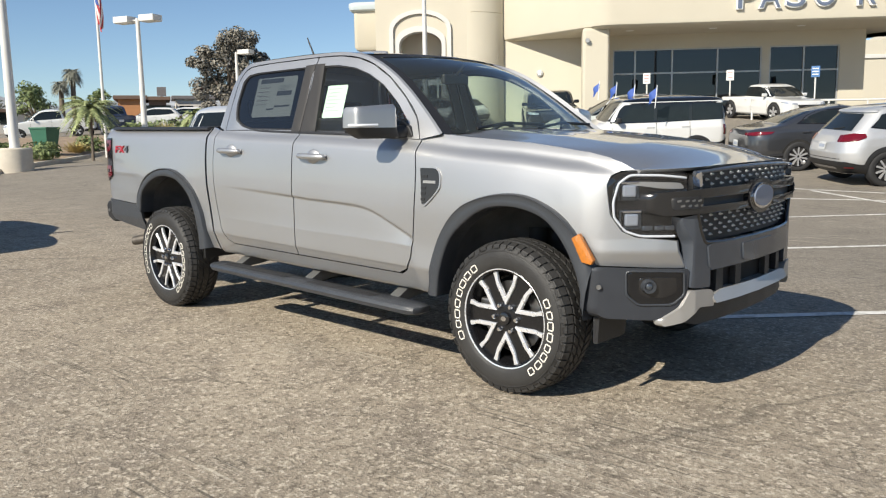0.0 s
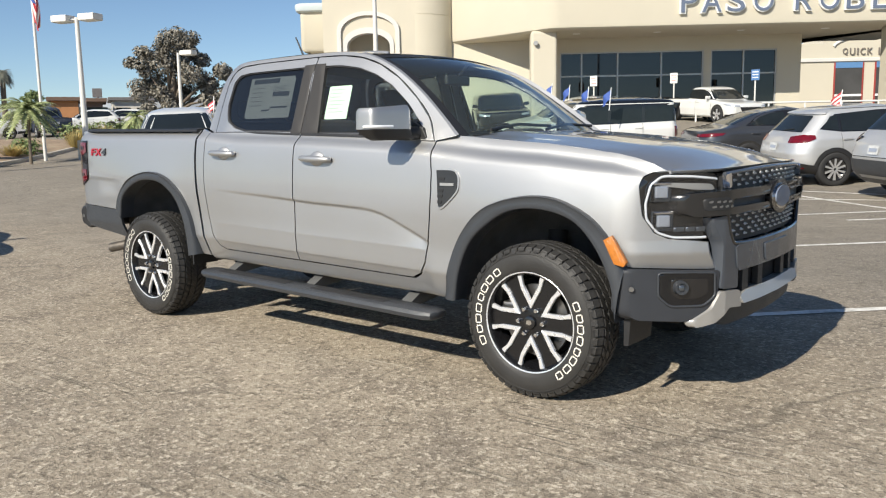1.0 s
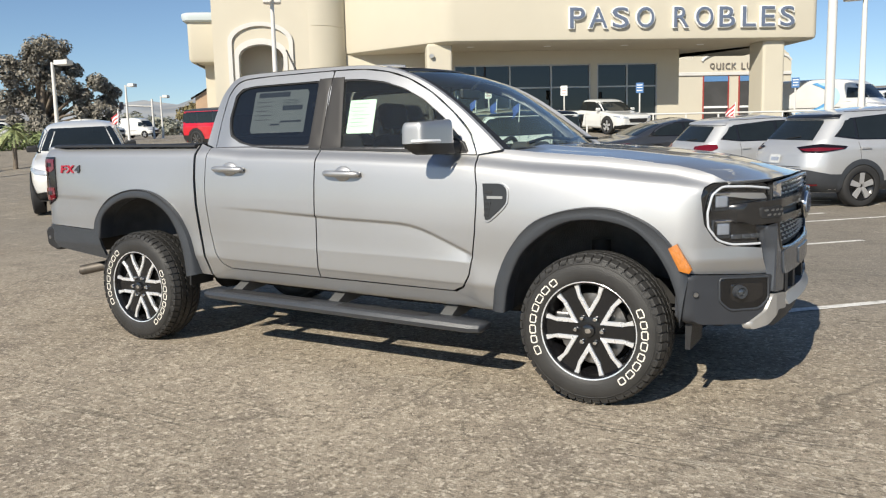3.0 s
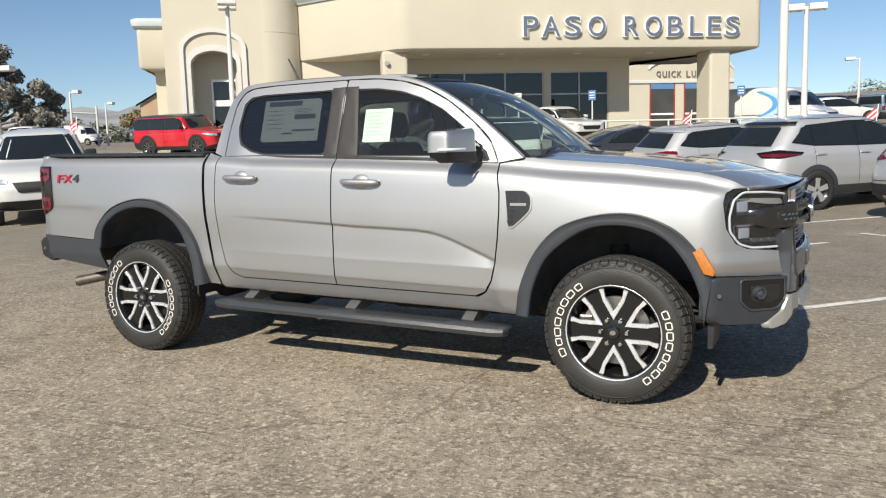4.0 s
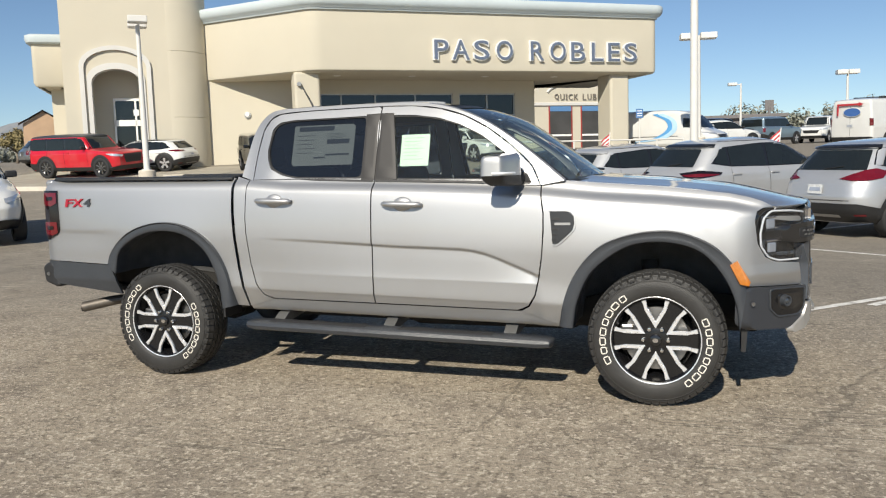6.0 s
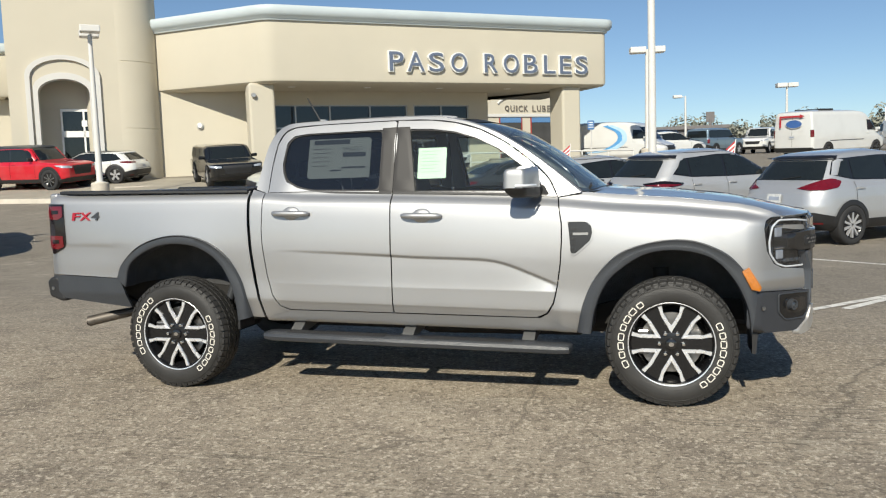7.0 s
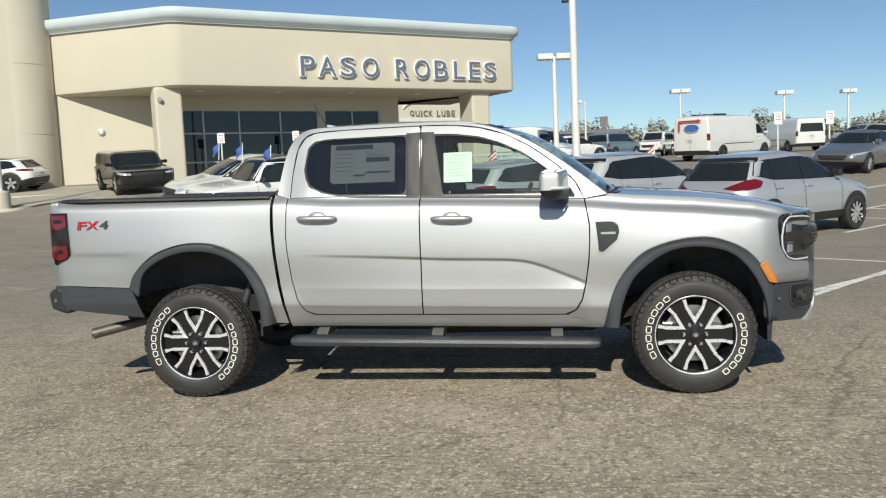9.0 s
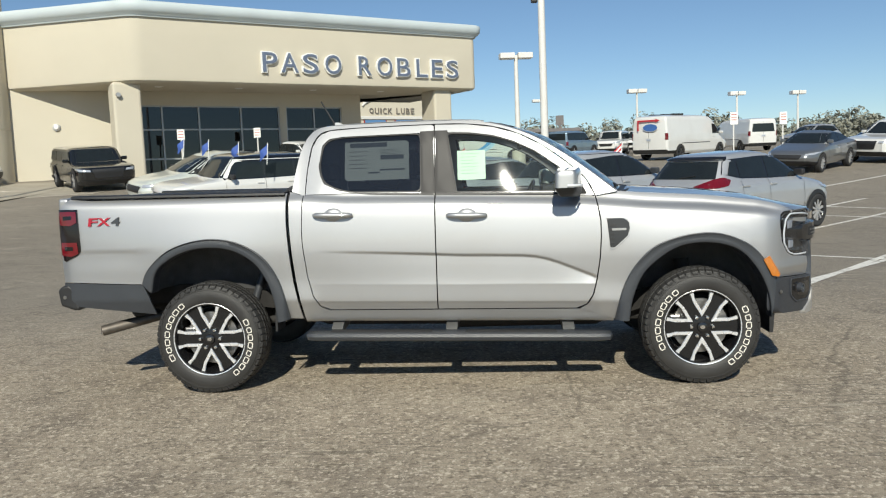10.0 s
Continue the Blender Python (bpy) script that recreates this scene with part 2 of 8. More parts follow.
M_glass = glass("clear_window_glass", (0.84, 0.92, 0.88), see=0.94, veil=(0.20, 0.21, 0.21))
M_tint = glass("tinted_window_glass", (0.15, 0.17, 0.19), see=0.75, veil=(0.035, 0.042, 0.055))
M_lens = glass("lamp_lens", (0.85, 0.87, 0.9), see=0.95)
M_red = mat("red_lamp_lens", (0.125, 0.004, 0.009), 0.12, var=0.1, scale=18, coat=0.8)
M_smoke = mat("smoked_lamp_lens", (0.009, 0.006, 0.007), 0.12, var=0.1, coat=0.2)
M_amber = mat("amber_reflector", (0.47, 0.150, 0.010), 0.3, var=0.12, scale=60, bump=0.3, bscale=500, coat=0.5)
M_led = mat("white_light_guide", (0.66, 0.68, 0.71), 0.3, var=0.02)
M_paper = mat("window_sticker_paper", (0.62, 0.66, 0.62), 0.7, var=0.03, scale=5)
M_print = mat("sticker_printing", (0.13, 0.15, 0.17), 0.8, var=0.05)
M_seat = mat("dark_seat_cloth", (0.030, 0.030, 0.033), 0.9, var=0.1, scale=30, bump=0.3, bscale=300)
M_blue = mat("blue_oval_enamel", (0.20, 0.24, 0.32), 0.25, coat=0.6, var=0.03)
M_white = mat("white_car_paint", (0.70, 0.70, 0.68), 0.25, coat=0.8, var=0.03, scale=2)
M_pole = mat("white_painted_steel", (0.66, 0.65, 0.62), 0.5, var=0.05, scale=3, dirt=(0.5, 0.45, 0.38), dirt_amount=0.3)
M_concrete = mat("pale_concrete", (0.55, 0.50, 0.42), 0.9, var=0.08, scale=5, bump=0.4, bscale=60, dirt=(0.35, 0.31, 0.26), dirt_amount=0.5)
M_shop = glass("dark_shop_glass", (0.10, 0.11, 0.12), see=0.5)
# dark colour puts the shade of unlit rooms into the surface
M_inside = mat("interior_shade", (0.05, 0.05, 0.05), 0.9, var=0.3, scale=0.7)
M_mull = mat("aluminium_mullion", (0.45, 0.45, 0.44), 0.45, 0.6, var=0.04)
M_sign = mat("blue_sign_letter", (0.115, 0.145, 0.21), 0.5, var=0.05)
M_signside = mat("white_sign_return", (0.80, 0.80, 0.78), 0.5, var=0.03)

# ---- tools for building ----
def mesh_of(name, verts, faces, material, smooth=True):
    me = bpy.data.meshes.new(name)
    me.from_pydata([tuple(map(float, v)) for v in verts], [], [tuple(int(i) for i in f) for f in faces])
    me.validate()
    me.materials.append(material)
    if smooth:
        me.shade_smooth()
    me.update()
    return me


def put(name, verts, faces, material, parent=None, label="", smooth=True, fix=True):
    me = mesh_of(name, verts, faces, material, smooth)
    if fix:
        bm = bmesh.new()
        bm.from_mesh(me)
        bmesh.ops.remove_doubles(bm, verts=bm.verts, dist=1e-5)
        bmesh.ops.recalc_face_normals(bm, faces=bm.faces)
        bm.to_mesh(me)
        bm.free()
    ob = new(name, me)
    ob.parent = parent
    if label:
        tagged(ob, label)
    return ob


def part(name, bm, material, parent=None, label="", smooth=False):
    me = bpy.data.meshes.new(name)
    bm.to_mesh(me)
    bm.free()
    me.materials.append(material)
    if smooth:
        me.shade_smooth()
    ob = new(name, me)
    ob.parent = parent
    if label:
        tagged(ob, label)
    return ob


def thing(name, label, category, group="", kind="", at=None):
    ob = new(name)
    ob.empty_display_size = 0.1
    if at is not None:
        ob.matrix_world = at
    return tagged(ob, label, category, group, kind)


def sharpen(ob, angle=35):
    ob.data.set_sharp_from_angle(angle=radians(angle))
    return ob


def box_bm(x0, x1, y0, y1, z0, z1, bevel=0.0, seg=2, bm=None):
    own = bm is None
    bm = bmesh.new() if own else bm
    r = bmesh.ops.create_cube(bm, size=1.0, matrix=Matrix.Translation(((x0 + x1) / 2, (y0 + y1) / 2, (z0 + z1) / 2)) @ Matrix.Diagonal((x1 - x0, y1 - y0, z1 - z0, 1)))
    if bevel:
        es = {e for v in r["verts"] for e in v.link_edges}
        bmesh.ops.bevel(bm, geom=list(es), offset=bevel, segments=seg, affect="EDGES", profile=0.5)
    return bm


def box(name, x0, x1, y0, y1, z0, z1, material, parent=None, bevel=0.01, label="", seg=2):
    return part(name, box_bm(x0, x1, y0, y1, z0, z1, bevel, seg), material, parent, label)


def tube_geo(path, radii, n=12, caps=True):
    """Verts and faces of a round tube along points; radii a number or one for each point."""
    pts = [Vector(p) for p in path]
    rs = [radii] * len(pts) if isinstance(radii, (int, float)) else list(radii)
    verts, faces, up = [], [], None
    for i, p in enumerate(pts):
        d = (pts[min(i + 1, len(pts) - 1)] - pts[max(i - 1, 0)]).normalized()
        if up is None:
            up = d.orthogonal().normalized()
        up = (up - d * up.dot(d)).normalized()
        side = d.cross(up)
        for k in range(n):
            a = 2 * math.pi * k / n
            verts.append(p + (up * math.cos(a) + side * math.sin(a)) * rs[i])
    for i in range(len(pts) - 1):
        for k in range(n):
            faces.append((i * n + k, i * n + (k + 1) % n, (i + 1) * n + (k + 1) % n, (i + 1) * n + k))
    if caps:
        faces.append(tuple(range(n)))
        faces.append(tuple(range((len(pts) - 1) * n, len(pts) * n)))
    return verts, faces


def tube(name, path, radii, material, parent=None, n=12, label=""):
    v, f = tube_geo(path, radii, n)
    return sharpen(put(name, v, f, material, parent, label), 50)


def lathe_geo(profile, n=48, axis="y", closed=False):
    """Turn a profile of (radius, along) round an axis."""
    verts, faces, m = [], [], len(profile)
    for k in range(n):
        a = 2 * math.pi * k / n
        c, s = math.cos(a), math.sin(a)
        for r, w in profile:
            verts.append((r * c, w, r * s) if axis == "y" else (r * c, r * s, w))
    for k in range(n):
        for i in range(m if closed else m - 1):
            j = (i + 1) % m
            a, b = k * m, ((k + 1) % n) * m
            faces.append((a + i, a + j, b + j, b + i))
    return verts, faces


def lathe(name, profile, material, parent=None, n=48, axis="y", closed=False, label="", angle=40):
    v, f = lathe_geo(profile, n, axis, closed)
    return sharpen(put(name, v, f, material, parent, label), angle)


def prism_geo(outline, lo, hi, axis="z"):
    """A flat outline pushed to a solid. axis: the way of the thickness."""
    n = len(outline)
    def at(p, w):
        return {"z": (p[0], p[1], w), "y": (p[0], w, p[1]), "x": (w, p[0], p[1])}[axis]
    verts = [at(p, lo) for p in outline] + [at(p, hi) for p in outline]
    faces = [tuple(range(n)), tuple(range(2 * n - 1, n - 1, -1))]
    faces += [(i, (i + 1) % n, n + (i + 1) % n, n + i) for i in range(n)]
    return verts, faces


def prism(name, outline, lo, hi, material, parent=None, axis="z", bevel=0.0, label="", seg=2, smooth=False):
    v, f = prism_geo(outline, lo, hi, axis)
    bm = bmesh.new()
    vs = [bm.verts.new(p) for p in v]
    for q in f:
        bm.faces.new([vs[i] for i in q])
    bmesh.ops.recalc_face_normals(bm, faces=bm.faces)
    if bevel:
        sharp = [e for e in bm.edges if e.calc_face_angle(0) > 0.5]
        bmesh.ops.bevel(bm, geom=sharp, offset=bevel, segments=seg, affect="EDGES", profile=0.5)
    return part(name, bm, material, parent, label, smooth)


def resample(pts, n):
    """n points along a polyline, evenly by length."""
    p = np.array(pts, float)
    d = np.r_[0, np.cumsum(np.linalg.norm(np.diff(p, axis=0), axis=1))]
    t = np.linspace(0, d[-1], n)
    return np.stack([np.interp(t, d, p[:, k]) for k in range(p.shape[1])], 1)


def spline(pts, n):
    """n points along a smooth curve through pts."""
    p = np.array(pts, float)
    if len(p) < 3:
        return resample(p, n)
    q = np.vstack([2 * p[0] - p[1], p, 2 * p[-1] - p[-2]])
    out = []
    for i in range(1, len(q) - 2):
        for t in np.linspace(0, 1, 12, endpoint=False):
            a, b, c, d = q[i - 1], q[i], q[i + 1], q[i + 2]
            out.append(0.5 * (2 * b + (c - a) * t + (2 * a - 5 * b + 4 * c - d) * t * t + (3 * b - a - 3 * c + d) * t ** 3))
    out.append(p[-1])
    return resample(out, n)


def sstep(a, b, x):
    t = np.clip((np.asarray(x, float) - a) / (b - a), 0, 1)
    return t * t * (3 - 2 * t)


# ---- the ground's height ----
def ground_z(x, y):
    s = 0.95 * y - 0.12 * x
    near = 0.11 * 2.5 * math.log1p(math.exp(min((s - 13) / 2.5, 60)))
    far = 0.08 * 3 * math.log1p(math.exp(min((s - 27) / 3, 60)))
    rise = 0.3 * float(sstep(4, 13, -x) * sstep(1.5, 8, y))
    return 0.012 + rise + (near - far if s < 160 else 0.11 * 147 - 0.08 * 133)


def place(x, y, turn=0.0, up=0.0):
    """A pose on the ground, leaning with its slope."""
    e = 0.8
    gx = (ground_z(x + e, y) - ground_z(x - e, y)) / (2 * e)
    gy = (ground_z(x, y + e) - ground_z(x, y - e)) / (2 * e)
    n = Vector((-gx, -gy, 1)).normalized()
    q = Vector((0, 0, 1)).rotation_difference(n).to_matrix().to_4x4()
    return Matrix.Translation((x, y, ground_z(x, y) + up)) @ q @ pose(0, 0, 0, 0, 0, turn)

# ---- ground and markings ----
def axis_steps(lo, hi, near_lo, near_hi, step):
    a = list(np.arange(near_lo, near_hi + 1e-6, step))
    s, x = step, near_hi
    while x < hi:
        s *= 1.25
        x = min(hi, x + s)
        a.append(x)
    s, x = step, near_lo
    while x > lo:
        s *= 1.25
        x = max(lo, x - s)
        a.insert(0, x)
    return a


gx_, gy_ = axis_steps(-900, 900, -36, 30, 1.5), axis_steps(-300, 1400, -12, 60, 1.5)
gv = [(x, y, ground_z(x, y)) for y in gy_ for x in gx_]
gw = len(gx_)
gf = [(j * gw + i, j * gw + i + 1, (j + 1) * gw + i + 1, (j + 1) * gw + i) for j in range(len(gy_) - 1) for i in range(gw - 1)]
ground = put("ground", gv, gf, M_asphalt, fix=False)
tagged(ground, "worn grey asphalt parking lot with faint cracks and stains", "ground", kind="structure")


def painted_line(x0, y0, x1, y1, width=0.11, name="parking_line"):
    n = max(2, int(math.hypot(x1 - x0, y1 - y0) / 0.6))
    d = Vector((x1 - x0, y1 - y0)).normalized()
    s = Vector((-d.y, d.x)) * width / 2
    verts, faces = [], []
    for i in range(n + 1):
        x, y = x0 + (x1 - x0) * i / n, y0 + (y1 - y0) * i / n
        for k in (-1, 1):
            px, py = x + k * s.x, y + k * s.y
            verts.append((px, py, ground_z(px, py) + 0.005))
    for i in range(n):
        faces.append((2 * i, 2 * i + 1, 2 * i + 3, 2 * i + 2))
    ob = put(name, verts, faces, M_line)
    return tagged(ob, "worn white painted parking line on asphalt", "parking line", "parking lot lines", "structure")

M_apron = mat("worn_apron_concrete", (0.36, 0.325, 0.262), 0.9, var=0.12, scale=1.5, bump=0.3, bscale=60, dirt=(0.25, 0.22, 0.18), dirt_amount=0.5, dirt_scale=0.8)


def build_apron():
    """Concrete apron before the entrance, with a kerb that ends in a rounded tip at the lamp post."""
    edge = spline([(-27.5, 17.25), (-24.0, 17.2), (-20.7, 17.2), (-18.5, 17.15), (-17.0, 17.15), (-16.25, 17.45), (-16.05, 18.1), (-16.3, 19.0), (-16.2, 19.9), (-15.3, 20.3), (-13.8, 20.9)], 70)
    kv, av = [], []
    for k, (x, y) in enumerate(edge):
        d = Vector(edge[min(k + 1, 69)]) - Vector(edge[max(k - 1, 0)])
        n = Vector((-d.y, d.x)).normalized()
        drop = 1 - float(sstep(42, 54, k))
        for w, h in ((0.0, -0.03), (0.015, 0.13), (0.035, 0.15), (0.16, 0.15), (0.17, 0.09)):
            px, py = x + n.x * w, y + n.y * w
            kv.append((px, py, ground_z(px, py) + h * drop + 0.004))
        ex, ey = x + n.x * 0.15, y + n.y * 0.15
        fx, fy = max(-29.0, min(-12.0, ex + 0.35 * (ex + 19))), 26.5
        for u in np.linspace(0, 1, 9):
            px, py = ex + (fx - ex) * u, ey + (fy - ey) * u
            av.append((px, py, ground_z(px, py) + 0.008 + 0.11 * drop * (1 - float(sstep(0.1, 0.45, u)))))
    tagged(sharpen(put("kerb_by_entrance", kv, [(5 * i + k, 5 * i + k + 1, 5 * i + 6 + k, 5 * i + 5 + k) for i in range(69) for k in range(4)], M_concrete), 40), "pale concrete kerb with a rounded end", "kerb", kind="structure")
    tagged(put("apron", av, [(9 * i + k, 9 * i + k + 1, 9 * i + 10 + k, 9 * i + 9 + k) for i in range(69) for k in range(8)], M_apron), "pale concrete apron before the entrance", "pavement", kind="structure")


build_apron()

# ---- the dealership building ----
BASE = pose(-0.6, 37.0, 0, 0, 0, 36)
dealership = thing("dealership_building", "cream stucco dealership with a curved canopy and glazed showroom", "building", at=BASE)


def text_mesh(body, size_x, size_z, depth, fatter=0.0):
    """Verts and faces of one built-in letter, as wide and high as asked, standing in the xz plane, face towards -y."""
    cu = bpy.data.curves.new("letter_outline", "FONT")
    cu.body, cu.extrude, cu.offset, cu.resolution_u = body, 0.5, fatter, 4
    ob = new("letter_outline", cu)
    me = bpy.data.meshes.new_from_object(ob.evaluated_get(bpy.context.evaluated_depsgraph_get()))
    bpy.data.objects.remove(ob)
    co = np.array([v.co[:] for v in me.vertices])
    lo, hi = co.min(0), co.max(0)
    co[:, 0] = (co[:, 0] - lo[0]) / (hi[0] - lo[0]) * size_x
    co[:, 1] = (co[:, 1] - lo[1]) / (hi[1] - lo[1]) * size_z
    z = co[:, 2].copy()
    verts = [(a, -depth * (c + 0.5), b) for a, b, c in zip(co[:, 0], co[:, 1], z)]
    return verts, [tuple(p.vertices) for p in me.polygons]


def letters(body, spans, z0, z1, y, depth, face, back, parent, rim=0.05):
    for ch, (a, b) in zip(body, spans):
        v, f = text_mesh(ch, b - a, z1 - z0, depth, 0.0)
        one = put("letter", [(p[0] + a, p[1] + y, p[2] + z0) for p in v], f, face, parent, smooth=False, fix=False)
        if back:
            v, f = text_mesh(ch, b - a + 2 * rim, z1 - z0 + 2 * rim, depth * 0.8, 0.035)
            put("letter_return", [(p[0] + a - rim, p[1] + y + 0.01, p[2] + z0 - rim) for p in v], f, back, one, smooth=False, fix=False)


def rounded_plan(pts, radius, n=6):
    out = []
    m = len(pts)
    for i in range(m):
        p, a, b = Vector(pts[i]), Vector(pts[i - 1]), Vector(pts[(i + 1) % m])
        r = radius[i] if isinstance(radius, (list, tuple)) else radius
        d1, d2 = (a - p).normalized() * r, (b - p).normalized() * r
        for k in range(n + 1):
            t = k / n
            out.append(tuple((p + d1) * (1 - t) ** 2 + p * 2 * t * (1 - t) + (p + d2) * t * t))
    return out


def offset_plan(pts, d):
    out, m = [], len(pts)
    area = sum(pts[i - 1][0] * pts[i][1] - pts[i][0] * pts[i - 1][1] for i in range(m))
    sg = 1 if area > 0 else -1
    for i in range(m):
        a, p, b = Vector(pts[i - 1]), Vector(pts[i]), Vector(pts[(i + 1) % m])
        n1 = Vector(((p - a).y, -(p - a).x)).normalized() * sg
        n2 = Vector(((b - p).y, -(b - p).x)).normalized() * sg
        k = (n1 + n2)
        out.append(tuple(p + k * d / max(0.3, 1 + n1.dot(n2))))
    return out


def ring_solid(name, plan, levels, material, parent):
    """A solid whose plan is pushed in or out at each height: levels of (z, offset)."""
    verts, faces, n = [], [], len(plan)
    for z, d in levels:
        verts += [(x, y, z) for x, y in (offset_plan(plan, d) if d else plan)]
    for i in range(len(levels) - 1):
        for k in range(n):
            faces.append((i * n + k, i * n + (k + 1) % n, (i + 1) * n + (k + 1) % n, (i + 1) * n + k))
    faces.append(tuple(range(n)))
    faces.append(tuple(range((len(levels) - 1) * n, len(levels) * n)))
    return sharpen(put(name, verts, faces, material, parent), 40)


def build_front():
    d = dealership
    plan = [(-0.2, 0.0), (-0.2, 7.2), (-5.6, 7.2), (-5.6, 12.0), (-23.4, 12.0), (-23.4, 5.9), (-17.5, 0.0)]
    plan = rounded_plan(plan, [0.35, 0.2, 0.2, 0.2, 0.2, 0.2, 0.5])
    ring_solid("canopy_fascia", plan, [(5.74, -0.30), (5.76, -0.14), (5.84, -0.03), (5.98, 0.0), (8.44, 0.0)], M_stucco, d)
    ring_solid("cornice", plan, [(8.44, -0.3), (8.442, 0.10), (8.52, 0.13), (8.60, 0.26), (8.72, 0.36), (8.95, 0.38), (9.04, 0.33), (9.08, 0.2)], M_cornice, d)
    ring_solid("roof", plan, [(9.08, -0.4), (9.10, -0.5)], M_soffit, d)
    for u in (-16.2, -12.6, -8.9, -5.2):
        lathe("downlight", [(0.0, 5.725), (0.16, 5.725), (0.2, 5.745)], M_signside, d, 20, "z").location = (u, 1.5, 0)
    for u0, u1, v0, v1 in ((-18.3, -17.15, 0.55, 1.7), (-2.66, -1.6, 0.35, 1.75)):
        part("column", box_bm(u0, u1, v0, v1, 0.3, 5.8, 0.12, 3), M_stucco, d)
    # small wall lamp on the corner column
    lathe("wall_lamp", [(0.0, 0.0), (0.09, 0.0), (0.11, 0.08), (0.05, 0.16), (0, 0.17)], M_mull, d, 16, "y").matrix_local = pose(-18.1, 0.38, 5.25)
    # showroom wall and its glazing
    w = (3.3, 3.7)
    for a, b, lo, hi in ((-16.95, -16.75, 0.3, 5.8), (-16.75, -6.6, 5.10, 5.8), (-16.75, -6.6, 0.3, 1.7), (-10.0, -9.67, 1.7, 5.10), (-6.6, -5.5, 0.3, 5.8)):
        part("showroom_wall", box_bm(a, b, *w, lo, hi), M_stucco, d)
    part("end_wall", box_bm(-5.9, -5.5, 3.7, 12.0, 0.3, 5.8), M_stucco, d)
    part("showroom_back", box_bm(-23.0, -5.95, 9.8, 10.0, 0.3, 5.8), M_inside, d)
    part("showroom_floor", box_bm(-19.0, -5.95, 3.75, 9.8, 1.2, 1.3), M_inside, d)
    for u0, u1, cuts in ((-16.75, -10.0, (-15.72, -14.02, -11.97)), (-9.67, -6.6, (-8.14,))):
        win = part("showroom_window", box_bm(u0, u1, 3.36, 3.46, 1.7, 1.78), M_mull, d)
        part("window_frame", box_bm(u0, u1, 3.36, 3.46, 5.03, 5.10), M_mull, win)
        xs = [u0 + 0.03, *cuts, u1 - 0.03]
        for x in xs:
            part("mullion", box_bm(x - 0.035, x + 0.035, 3.35, 3.47, 1.78, 5.03), M_mull, win)
        zs = [1.78, 2.62, 3.98, 5.03]
        for z in zs[1:3]:
            part("transom", box_bm(u0, u1, 3.36, 3.46, z - 0.035, z + 0.035), M_mull, win)
        for a, b in zip(xs[:-1], xs[1:]):
            for c, e in zip(zs[:-1], zs[1:]):
                put("pane", [(a, 3.42, c), (b, 3.42, c), (b, 3.42 + 0.004, e), (a, 3.42 + 0.004, e)], [(0, 1, 2, 3)], M_shop, win, smooth=False)
    # the wall that runs back to the round tower
    v, f = prism_geo([(-23.3, 4.80), (-16.8, 3.3), (-16.8, 3.7), (-23.1, 5.20)], 0.3, 5.8)
    put("side_wall", v, f, M_stucco, d, smooth=False)
    lamp = lathe("bulkhead_lamp", [(0.0, -0.09), (0.08, -0.085), (0.11, -0.05), (0.12, -0.02)], M_signside, d, 20, "y")
    lamp.matrix_local = pose(-20.15, 4.04, 4.15, 0, 0, -13)
    lathe("lamp_ring", [(0.12, -0.05), (0.155, -0.045), (0.165, 0.0), (0.165, 0.05)], M_mull, lamp, 20, "y")
    spans = [(-11.96, -11.28), (-11.08, -10.26), (-10.02, -9.28), (-8.9, -8.1), (-7.17, -6.5), (-6.15, -5.35), (-5.05, -4.32), (-3.95, -3.32), (-3.05, -2.42), (-2.15, -1.47)]
    letters("PASOROBLES", spans, 6.33, 7.2, -0.02, 0.16, M_sign, M_signside, d)


